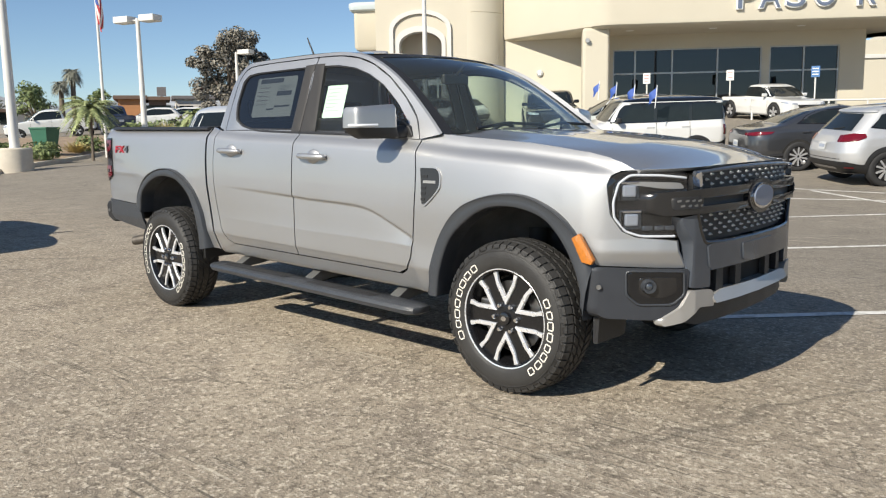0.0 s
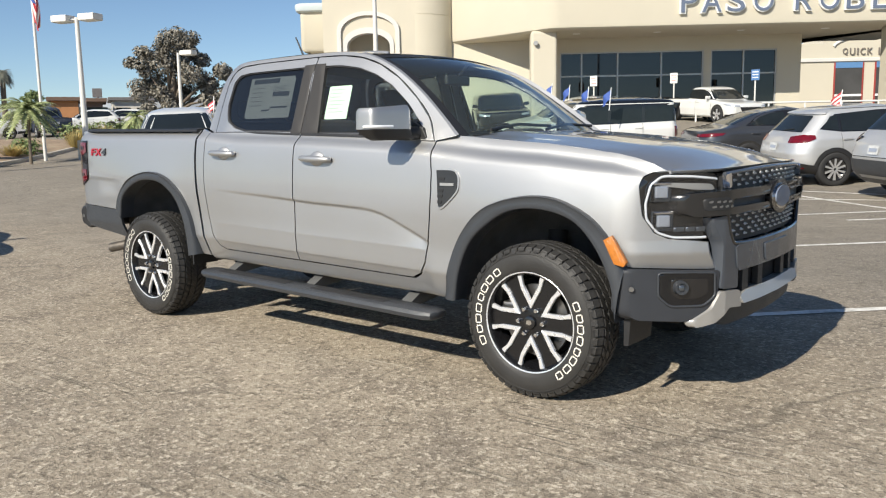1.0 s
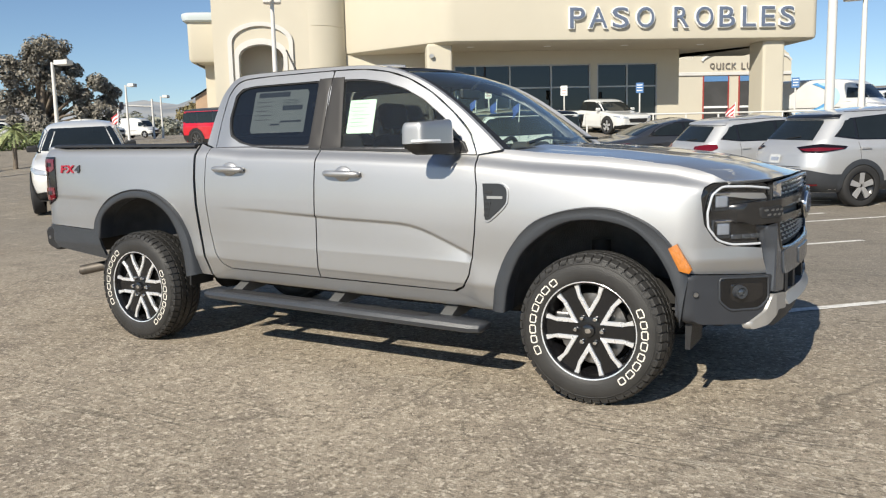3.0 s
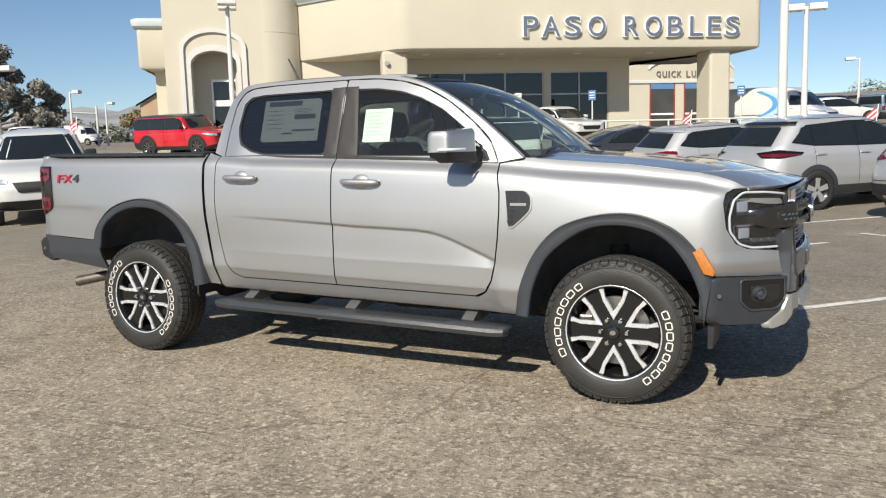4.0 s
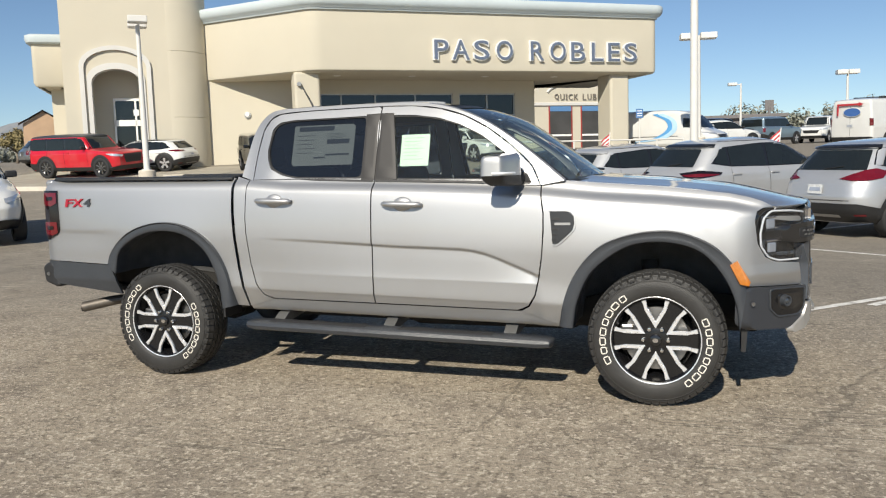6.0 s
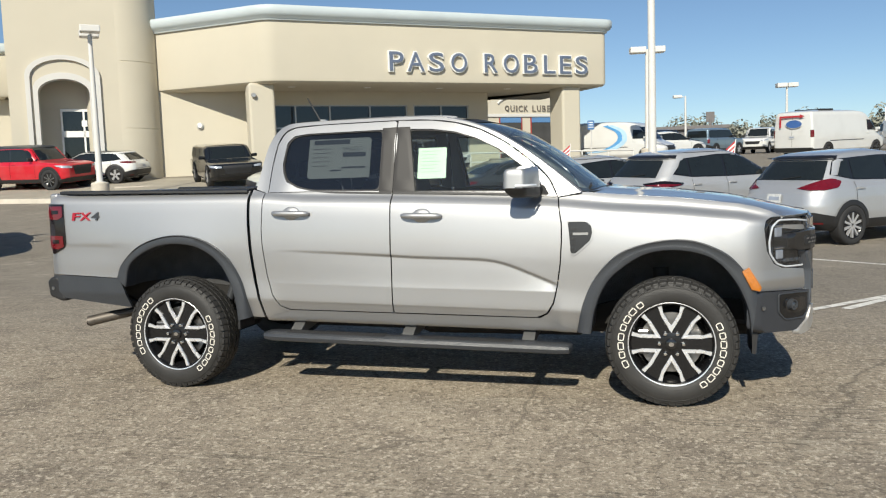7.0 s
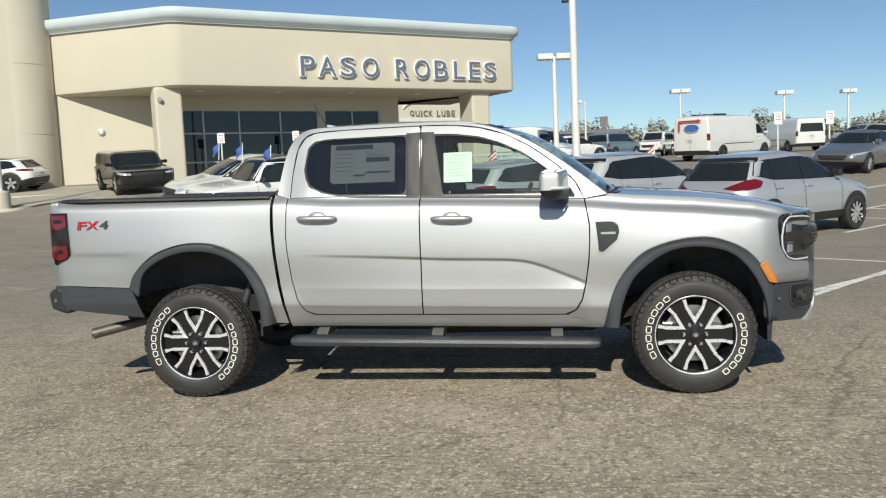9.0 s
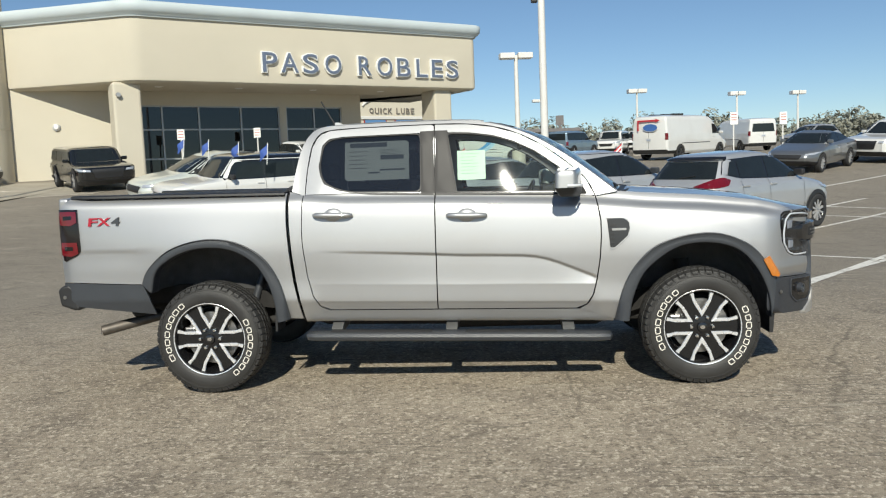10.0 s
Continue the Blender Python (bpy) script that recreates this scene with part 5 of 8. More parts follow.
    v, f = oval(0.112, 0.051, 2.51, 2.523)
    put("badge_field", v, f, M_blue, badge, smooth=False)
    # valance and lower intake
    nose_pad("valance", [(-0.49, 0.775), (0.49, 0.775), (0.47, 0.655), (-0.47, 0.655)], M_nose, d, 0.022, 0.05)
    nose_pad("plate_pad", [(-0.19, 0.752), (0.19, 0.752), (0.17, 0.668), (-0.17, 0.668)], M_nose, d, 0.030, 0.02)
    nose_pad("lower_intake", [(-0.47, 0.66), (0.47, 0.66), (0.45, 0.515), (-0.45, 0.515)], M_dark, d, -0.03, 0.04)
    for y in (-0.36, -0.18, 0.18, 0.36):
        nose_pad("intake_post", [(y - 0.03, 0.66), (y + 0.03, 0.66), (y + 0.03, 0.515), (y - 0.03, 0.515)], M_black, d, 0.006, 0.03, rows=2, n=16)
    nose_pad("skid_blade", [(-0.45, 0.535), (-0.36, 0.552), (0.36, 0.552), (0.45, 0.540), (0.44, 0.500), (-0.44, 0.500)], M_skid, d, -0.165, 0.05, rows=4, lean=0.45)
    nose_pad("chin", [(-0.60, 0.50), (0.60, 0.50), (0.64, 0.44), (0.5, 0.40), (-0.5, 0.40), (-0.64, 0.44)], M_black, d, -0.02, 0.1)


M_bumper = mat("dark_bumper_plastic", (0.032, 0.035, 0.042), 0.33, var=0.06, scale=8, bump=0.1, bscale=400)
M_head_chrome = mat("dull_chrome_fog_bezel", (0.13, 0.145, 0.165), 0.18, 0.7, var=0.05)
M_lens2 = mat("projector_glass", (0.44, 0.48, 0.55), 0.12, 0.45, var=0.02, coat=1.0)
build_top()
build_nose()


# ---- the pickup's bed, wheels, underside and cabin ----
def build_tail():
    d = truck
    for sg in (-1, 1):
        o = [(-2.668, 1.300), (-2.525, 1.298), (-2.512, 1.02), (-2.535, 0.985), (-2.645, 0.938), (-2.672, 1.06), (-2.680, 1.20)]
        lamp = filled("tail_lamp", resample(np.array(o + [o[0]]), 41)[:-1], sg, M_smoke, d, half_width, 0.008, 0.05, "red and smoked tail lamp")
        for a, b in ((1.195, 1.285), (0.985, 1.075)):
            q = [(-2.666, b), (-2.534, b - 0.002), (-2.530, a + 0.012), (-2.58, a - 0.008), (-2.668, a)]
            red = filled("red_lens", resample(np.array(q + [q[0]]), 31)[:-1], sg, M_red, lamp, half_width, 0.012, 0.01)
            c = [(-2.63, b - 0.03), (-2.565, b - 0.03), (-2.565, a + 0.035), (-2.63, a + 0.032)]
            filled("dark_core", resample(np.array(c + [c[0]]), 25)[:-1], sg, M_smoke, red, half_width, 0.0145, 0.006, rows=4)
        # badge of plain slanted blocks
        for ch, xa, wdt, mt in (("F", -2.445, 0.066, M_badge), ("X", -2.380, 0.090, M_badge), ("4", -2.282, 0.062, M_clad)):
            tv, tf = text_mesh(ch, wdt, 0.056, 0.008, 0.02)
            pts = [(xa + p[0] + 0.15 * (p[2] - 0.028), sg * (float(half_width(xa + p[0], 1.18 + p[2])) + 0.001 - p[1]), 1.180 + p[2]) for p in tv]
            put("badge_letter", pts, tf, mt, d, smooth=False, fix=False)
        # black rail cap
        v, f = [], []
        for t in np.linspace(0, 1, 20):
            px = -2.59 + t * 1.505
            pz = 1.379 - 0.025 * t
            for dy, dz in ((0.845, -0.010), (0.839, 0.004), (0.820, 0.010), (0.73, 0.011), (0.70, 0.004), (0.70, -0.06)):
                v.append((px, sg * (dy - 0.03 * (1 - sstep(-2.59, -2.45, px))), pz + dz))
        for i in range(19):
            f += [(6 * i + k, 6 * i + k + 1, 6 * i + 7 + k, 6 * i + 6 + k) for k in range(5)]
        f += [tuple(range(6)), tuple(range(114, 120))]
        sharpen(put("bed_rail_cap", v, f, M_black, d), 40)
        put("bed_inner_wall", *prism_geo([(-2.58, 1.06), (-1.09, 1.06), (-1.09, 1.37), (-2.58, 1.37)], sg * 0.70, sg * 0.73, "y"), M_black, d, smooth=False)
        # bumper end
        o = [(-2.715, 0.745), (-2.68, 0.775), (-2.63, 0.782), (-2.60, 0.765), (-2.555, 0.605), (-2.60, 0.598), (-2.70, 0.635)]
        prism("bumper_end", o, sg * 0.45, sg * 0.865, M_black, d, "y", 0.02, seg=3, smooth=False)
        s = lathe("parking_sensor", [(0, 0.004), (0.012, 0.004), (0.014, 0.0)], M_steel, d, 16, "y")
        s.matrix_local = pose(-2.66, sg * 0.866, 0.695, 0, 0, 180 if sg < 0 else 0)
    box("bed_floor", -2.6, -1.09, -0.72, 0.72, 1.03, 1.06, M_black, d, 0.004)
    box("bed_cover", -2.58, -1.08, -0.70, 0.70, 1.352, 1.372, M_black, d, 0.006)
    box("bed_front_wall", -1.11, -1.08, -0.80, 0.80, 0.55, 1.34, M_paint, d, 0.005)
    tg = box("tailgate", -2.695, -2.62, -0.80, 0.80, 0.80, 1.375, M_paint, d, 0.02, seg=3)
    box("tailgate_handle", -2.71, -2.69, -0.12, 0.12, 1.2, 1.27, M_black, tg, 0.005)
    box("rear_bumper", -2.72, -2.60, -0.47, 0.47, 0.60, 0.77, M_black, d, 0.02)


M_badge = mat("red_badge", (0.36, 0.010, 0.025), 0.4, var=0.05, coat=0.2)


def wheel_mesh(parent, x, y, face):
    """One wheel: tyre, tread, sidewall letters left as outlined blocks, alloy rim, hub, nuts, brake."""
    w = part("wheel", box_bm(-0.02, 0.02, -0.06, 0.06, -0.02, 0.02), M_dark, parent, "alloy wheel with white-lettered all-terrain tyre")
    w.matrix_local = pose(x, y, HUB_Z, 0, 0, 0 if face < 0 else 180)
    tyre_prof = [(0.236, -0.108), (0.246, -0.121), (0.268, -0.129), (0.300, -0.1315), (0.326, -0.128), (0.343, -0.119), (0.355, -0.108), (0.364, -0.096), (0.371, -0.05), (0.372, 0.0), (0.371, 0.05), (0.368, 0.098), (0.360, 0.108), (0.345, 0.119), (0.315, 0.131), (0.27, 0.129), (0.236, 0.108)]
    ty = lathe("tyre", tyre_prof, M_rubber, w, 96, angle=60)
    # tread blocks
    verts, faces = [], []
    def block(a, y0, y1, da, r0, r1, skew=0.0, taper=0.0):
        k = len(verts)
        for r, e in ((r0, 0.0), (r1, 0.14)):
            for yy, aa in ((y0, -da), (y1, -da), (y1, da), (y0, da)):
                ang = a + aa * (1 - e) + skew * (yy - (y0 + y1) / 2)
                ym = (y0 + y1) / 2 + (yy - (y0 + y1) / 2) * (1 - e * 0.6)
                rr = r - (taper if yy == y0 and y0 < 0 else 0) - (taper if yy == y1 and y1 > 0 else 0)
                verts.append((rr * math.cos(ang), ym, rr * math.sin(ang)))
        faces.extend([(k + 4, k + 5, k + 6, k + 7), (k, k + 1, k + 5, k + 4), (k + 1, k + 2, k + 6, k + 5), (k + 2, k + 3, k + 7, k + 6), (k + 3, k, k + 4, k + 7)])
    n = 52
    for i in range(n):
        a = 2 * math.pi * i / n
        for sgn in (-1, 1):
            lo, hi = sorted((sgn * 0.074, sgn * 0.119))
            block(a + (0.03 if sgn > 0 else 0), lo, hi, 0.056, 0.352, 0.3775, 0.0, 0.018)
            lo, hi = sorted((sgn * 0.030, sgn * 0.066))
            block(a + 0.055 * sgn, lo, hi, 0.052, 0.366, 0.3808, 2.2 * sgn)
        block(a + 0.02, -0.022, 0.022, 0.052, 0.366, 0.3808, -2.5)
        # lugs running down the shoulder
        k = len(verts)
        da = 0.044 if i % 2 else 0.052
        r_in = 0.339 if i % 2 else 0.347
        for r, yy, e in ((0.366, -0.1125, 1.0), (0.355, -0.1165, 0.9), (r_in, -0.1250, 0.7)):
            for s in (-1, 1):
                verts.append((r * math.cos(a + s * da * e), yy, r * math.sin(a + s * da * e)))
            for s in (-1, 1):
                verts.append((r * math.cos(a + s * da * e * 0.9), yy - 0.0013, r * math.sin(a + s * da * e * 0.9)))
        for q in range(2):
            o = k + 4 * q
            faces.extend([(o + 2, o + 3, o + 7, o + 6), (o, o + 2, o + 6, o + 4), (o + 1, o + 5, o + 7, o + 3)])
        faces.append((k + 8, k + 10, k + 11, k + 9))
    put("tread", verts, faces, M_rubber, ty, smooth=False)
    # outlined sidewall blocks in place of lettering
    def glyph(verts, faces, a0, a1):
        """A plain rounded outlined block."""
        r0, r1 = 0.270, 0.306
        def lift(r):
            return -float(np.interp(r, [0.246, 0.268, 0.300, 0.326], [0.121, 0.129, 0.1315, 0.128])) - 0.0022
        def stroke(aa, ab, ra, rb):
            k = len(verts)
            for q in range(4):
                a = aa + (ab - aa) * q / 3
                for r in (ra, (ra + rb) / 2, rb):
                    verts.append((r * math.cos(a), lift(r), r * math.sin(a)))
            for q in range(3):
                o = k + 3 * q
                faces.extend([(o, o + 1, o + 4, o + 3), (o + 1, o + 2, o + 5, o + 4)])
        w, e, cut = 0.021, 0.0060, 0.020
        stroke(a0 + cut, a1 - cut, r0, r0 + e)
        stroke(a0 + cut, a1 - cut, r1 - e, r1)
        stroke(a0, a0 + w, r0 + 0.0045, r1 - 0.0045)
        stroke(a1 - w, a1, r0 + 0.0045, r1 - 0.0045)
    for lo, hi, k in ((123, 211, 8), (-56, 29, 8)):
        step = radians(hi - lo) / k
        for i in range(k):
            verts, faces = [], []
            a = radians(lo) + i * step
            glyph(verts, faces, a, a + step * (0.84 if i % 3 else 0.74))
            put("sidewall_block", verts, faces, M_letter, ty, smooth=False)
    verts, faces = lathe_geo([(0.3325, -0.1262), (0.335, -0.1282), (0.338, -0.1240)], 96)
    put("sidewall_rib", verts, faces, M_rubber, ty)
    # rim
    rim = lathe("rim", [(0.252, -0.108), (0.2515, -0.1155), (0.245, -0.1195), (0.236, -0.116), (0.231, -0.106), (0.226, -0.085), (0.215, -0.06), (0.205, 0.0), (0.205, 0.09), (0.24, 0.11)], M_rimblack, w, 72)
    lathe("rim_lip", [(0.2525, -0.1155), (0.2512, -0.1200), (0.247, -0.1222), (0.2425, -0.1210), (0.241, -0.117)], M_alloy, rim, 72)
    for k in range(6):
        a = radians(60 * k)
        c, s = math.cos(a), math.sin(a)
        def rot(pts):
            return [(px * c - pz * s, py, px * s + pz * c) for px, py, pz in pts]
        # black body of the spoke
        o = [(0.03, -0.030), (0.060, -0.036), (0.150, -0.036), (0.234, -0.042), (0.234, 0.042), (0.150, 0.036), (0.060, 0.036), (0.03, 0.030)]
        v, f = prism_geo(o, -0.092, -0.055, "y")
        put("spoke", rot(v), f, M_rimblack, rim, smooth=False)
        # machined edges of the spoke
        for sg in (-1, 1):
            o = [(0.0560, sg * 0.0323), (0.168, sg * 0.0318), (0.205, sg * 0.0405), (0.2405, sg * 0.0440), (0.2355, sg * 0.0690), (0.214, sg * 0.0655), (0.180, sg * 0.0530), (0.0918, sg * 0.0530)]
            bm = bmesh.new()
            v, f = prism_geo(o, -0.1035, -0.085, "y")
            vs = [bm.verts.new(p) for p in rot(v)]
            for q in f:
                bm.faces.new([vs[i] for i in q])
            bmesh.ops.recalc_face_normals(bm, faces=bm.faces)
            bmesh.ops.bevel(bm, geom=[e for e in bm.edges if e.calc_face_angle(0) > 0.8], offset=0.0025, segments=1, affect="EDGES")
            part("machined_edge", bm, M_alloy, rim)
        a2 = radians(60 * k)
        nut = lathe("wheel_nut", [(0.0, -0.1165), (0.009, -0.1150), (0.0125, -0.109), (0.0135, -0.085)], M_chrome, rim, 10)
        nut.location = (0.068 * math.cos(a2), 0, 0.068 * math.sin(a2))
    lathe("hub_plate", [(0.0, -0.0985), (0.050, -0.0985), (0.066, -0.0945), (0.078, -0.06)], M_rimblack, rim, 36)
    cap = lathe("hub_cap", [(0.0, -0.118), (0.020, -0.1175), (0.030, -0.114), (0.033, -0.10)], M_gloss, rim, 32)
    v, f = prism_geo([(0.012 * math.cos(t) * 1.3, 0.012 * math.sin(t)) for t in np.linspace(0, 2 * math.pi, 20, endpoint=False)], -0.1195, -0.117, "y")
    put("cap_badge", v, f, M_chrome, cap, smooth=False)
    lathe("brake_disc", [(0.07, -0.045), (0.178, -0.045), (0.178, -0.020), (0.07, -0.020)], M_steel, w, 48)
    part("brake_caliper", box_bm(-0.198, -0.120, -0.056, 0.02, -0.075, 0.075, 0.012), M_steel, w)
    lathe("dust_shield", [(0.0, 0.02), (0.19, 0.02), (0.2, 0.01)], M_dark, w, 32)
    return w


def build_wheels():
    wheel_mesh(truck, -1.635, -0.81, -1)
    wheel_mesh(truck, 1.635, -0.81, -1)
    wheel_mesh(truck, -1.635, 0.81, 1)
    wheel_mesh(truck, 1.635, 0.81, 1)


def build_under():
    d = truck
    for sg in (-1, 1):
        prism("chassis_rail", [(-2.55, 0.56), (-1.9, 0.60), (-1.2, 0.52), (-0.9, 0.40), (1.0, 0.36), (1.5, 0.52), (2.2, 0.46), (2.2, 0.58), (1.5, 0.64), (1.0, 0.50), (-0.9, 0.52), (-1.2, 0.64), (-1.9, 0.72), (-2.55, 0.68)], sg * 0.46, sg * 0.54, M_dark, d, "y")
        # running board with brackets
        v, f = [], []
        prof = [(0.832, 0.020), (0.845, 0.026), (0.945, 0.026), (0.972, 0.018), (0.982, 0.0), (0.972, -0.022), (0.945, -0.032), (0.85, -0.028), (0.832, -0.02)]
        xs = [(-0.965, 0.55), (-0.955, 0.85), (-0.90, 1.0), (0.98, 1.0), (1.045, 0.85), (1.06, 0.55)]
        for x, k in xs:
            zc = 0.398 - 0.0235 * (x + 0.96)
            for yy, dz in prof:
                v.append((x, sg * (0.86 + (yy - 0.86) * (k if k < 1 else 1)), zc + dz * k))
        m = len(prof)
        for i in range(len(xs) - 1):
            f += [(i * m + q, i * m + (q + 1) % m, (i + 1) * m + (q + 1) % m, (i + 1) * m + q) for q in range(m)]
        f += [tuple(range(m)), tuple(range((len(xs) - 1) * m, len(xs) * m))]
        board = sharpen(put("running_board", v, f, M_clad, d, "dark grey running board with step pads"), 40)
        for a, b in ((-0.80, -0.12), (0.1, 0.70)):
            zc = lambda x: 0.398 - 0.0235 * (x + 0.96) + 0.032
            v = []
            for x in np.linspace(a, b, 12):
                for yy in (0.845, 0.87, 0.895, 0.92, 0.945):
                    v.append((x, sg * yy, zc(x) + (0.002 if yy in (0.87, 0.92) else -0.001) - 0.004))
            f = [(5 * i + k, 5 * i + k + 1, 5 * i + 6 + k, 5 * i + 5 + k) for i in range(11) for k in range(4)]
            put("step_pad", v, f, M_black, board, smooth=False)
        for x in (-0.775, 0.005, 0.785):
            zc = 0.398 - 0.0235 * (x + 0.96)
            v, f = prism_geo([(sg * 0.50, zc + 0.07), (sg * 0.745, zc + 0.078), (sg * 0.850, zc + 0.024), (sg * 0.93, zc - 0.02), (sg * 0.88, zc - 0.034), (sg * 0.80, zc + 0.0), (sg * 0.5, zc + 0.03)], x - 0.038, x + 0.038, "x")
            put("step_bracket", v, f, M_bracket, board, smooth=False)
        # springs, damper, mud flap
        tube("leaf_spring", [(-2.3, sg * 0.56, 0.58), (-1.95, sg * 0.56, 0.44), (-1.635, sg * 0.56, 0.40), (-1.3, sg * 0.56, 0.45), (-0.95, sg * 0.56, 0.50)], 0.028, M_dark, d, 8)
        tube("damper", [(-1.50, sg * 0.60, 0.34), (-1.36, sg * 0.52, 0.78)], 0.028, M_clad, d, 10)
        tube("coil_strut", [(1.60, sg * 0.62, 0.42), (1.58, sg * 0.56, 0.80)], 0.05, M_dark, d, 12)
        prism("control_arm", [(1.45, 0.33), (1.82, 0.33), (1.75, 0.38), (1.5, 0.38)], sg * 0.35, sg * 0.68, M_dark, d, "y")
        v, f = prism_geo([(-1.195, 0.42), (-1.18, 0.42), (-1.175, 0.55), (-1.19, 0.55)], sg * 0.66, sg * 0.86, "y")
        put("mud_flap", v, f, M_black, d, smooth=False)
    tube("rear_axle", [(-1.635, -0.72, HUB_Z), (-1.635, -0.12, HUB_Z), (-1.635, -0.1, HUB_Z), (-1.635, 0.1, HUB_Z), (-1.635, 0.12, HUB_Z), (-1.635, 0.72, HUB_Z)], [0.045, 0.045, 0.14, 0.14, 0.045, 0.045], M_dark, d, 14)
    box("floor_pan", -1.05, 1.05, -0.74, 0.74, 0.47, 0.53, M_dark, d, 0.01)
    box("engine_bay_floor", 1.0, 2.2, -0.46, 0.46, 0.36, 0.60, M_dark, d, 0.03)
    box("fuel_tank", -0.9, 0.4, 0.05, 0.42, 0.30, 0.48, M_dark, d, 0.05)
    box("gearbox", -0.1, 1.1, -0.22, 0.05, 0.28, 0.48, M_dark, d, 0.06)
    box("firewall", 1.02, 1.10, -0.78, 0.78, 0.5, 1.27, M_dark, d, 0.01)
    box("engine_block", 1.15, 2.1, -0.40, 0.40, 0.55, 1.10, M_dark, d, 0.05)
    box("spare_wheel", -2.5, -1.98, -0.3, 0.3, 0.42, 0.58, M_dark, d, 0.08, seg=4)
    tube("exhaust_pipe", [(-0.9, -0.36, 0.42), (-1.3, -0.40, 0.56), (-1.9, -0.42, 0.56), (-2.12, -0.58, 0.50), (-2.3, -0.68, 0.47), (-2.47, -0.755, 0.435)], [0.028, 0.028, 0.028, 0.03, 0.037, 0.038], M_pipe, d, 16)
    lathe("tailpipe_bore", [(0, -0.002), (0.030, -0.002)], M_dark, d, 16, "y").matrix_local = pose(-2.473, -0.758, 0.434, 0, 12, -66)


M_bracket = mat("grey_step_bracket", (0.09, 0.09, 0.088), 0.5, var=0.08)
M_pipe = mat("weathered_exhaust", (0.13, 0.115, 0.10), 0.55, 0.7, var=0.2, scale=20)


def build_mirror(sg):
    d = truck
    foot = prism("door_mirror", [(0.79, 1.285), (0.93, 1.275), (0.90, 1.33), (0.83, 1.365)], sg * 0.785, sg * 0.815, M_black, d, "y", 0.006)
    tagged(foot, "door mirror with silver cap and indicator strip")
    # arm
    tube("mirror_arm", [(0.86, sg * 0.80, 1.305), (0.83, sg * 0.87, 1.300), (0.80, sg * 0.93, 1.315)], [0.036, 0.036, 0.04], M_black, foot, 12)
    def shell(name, z0, z1, grow, mt, low=False):
        rows = []
        for t in (0, 0.15, 0.4, 0.62, 0.78, 0.88, 0.95, 1.0) if not low else (0, 0.06, 0.15, 0.3, 0.6, 1.0):
            z = z0 + (z1 - z0) * t
            e = 1 - 0.05 * t - 0.17 * max(0, (t - 0.78) / 0.22) ** 2 if not low else 1 - 0.42 * (1 - t) ** 1.6 - 0.06 * max(0, 1 - t / 0.15)
            r = []
            for a in np.linspace(0, 2 * math.pi, 49):
                ca, sa = math.cos(a), math.sin(a)
                px = math.copysign(abs(ca) ** 0.36, ca) * 0.085
                py = math.copysign(abs(sa) ** 0.30, sa) * 0.126
                # the outer end is thinner and swept back, the top slopes down to it
                out = (py / 0.126 + 1) / 2
                px = px * (1 - 0.34 * out * (1 if px > 0 else 0)) * e * grow
                drop = 0.018 * out * t if not low else 0.0
                back = (0.030 * (1 - t) ** 1.5 * (1 - out)) if low else 0.0
                r.append((0.795 + px - 0.016 * (py / 0.126) + back, sg * (1.005 + py * (0.55 + 0.45 * e) * grow - (0.05 * (1 - t) ** 1.5 if low else 0)), z - drop))
            rows.append(r)
        ob = sheet(name, rows, mt, foot, angle=38)
        top = rows[-1][:-1]
        bot = rows[0][:-1]
        put(name + "_end", top, [tuple(range(len(top)))], mt, ob, smooth=False)
        put(name + "_end", bot, [tuple(range(len(bot)))], mt, ob, smooth=False)
        return ob
    shell("mirror_cap", 1.326, 1.452, 1.0, M_paint)
    shell("mirror_shell", 1.268, 1.326, 0.985, M_black, True)
    strip_pts = [(0.795 + dx, sg * (1.005 + dy), 1.338) for dx, dy in ((0.083, 0.02), (0.070, 0.075), (0.052, 0.112), (0.030, 0.126), (-0.02, 0.129))]
    tube("indicator", strip_pts, 0.0080, M_led, foot, 8)
    put("mirror_glass", [(0.7145, sg * 0.895, 1.30), (0.7145, sg * 1.11, 1.30), (0.7145, sg * 1.10, 1.43), (0.7145, sg * 0.895, 1.43)], [(0, 1, 2, 3)], M_chrome, foot, smooth=False)


def seat(x, y, parent, wide=0.50):
    s = part("seat", box_bm(x - 0.25, x + 0.27, y - wide / 2, y + wide / 2, 0.72, 0.90, 0.06, 3), M_seat, parent, "dark cloth seat")
    b = part("seat_back", box_bm(-0.08, 0.08, -wide / 2, wide / 2, 0.0, 0.60, 0.06, 3), M_seat, s)
    b.matrix_local = pose(x - 0.28, y, 0.82, 0, -14, 0)
    return s


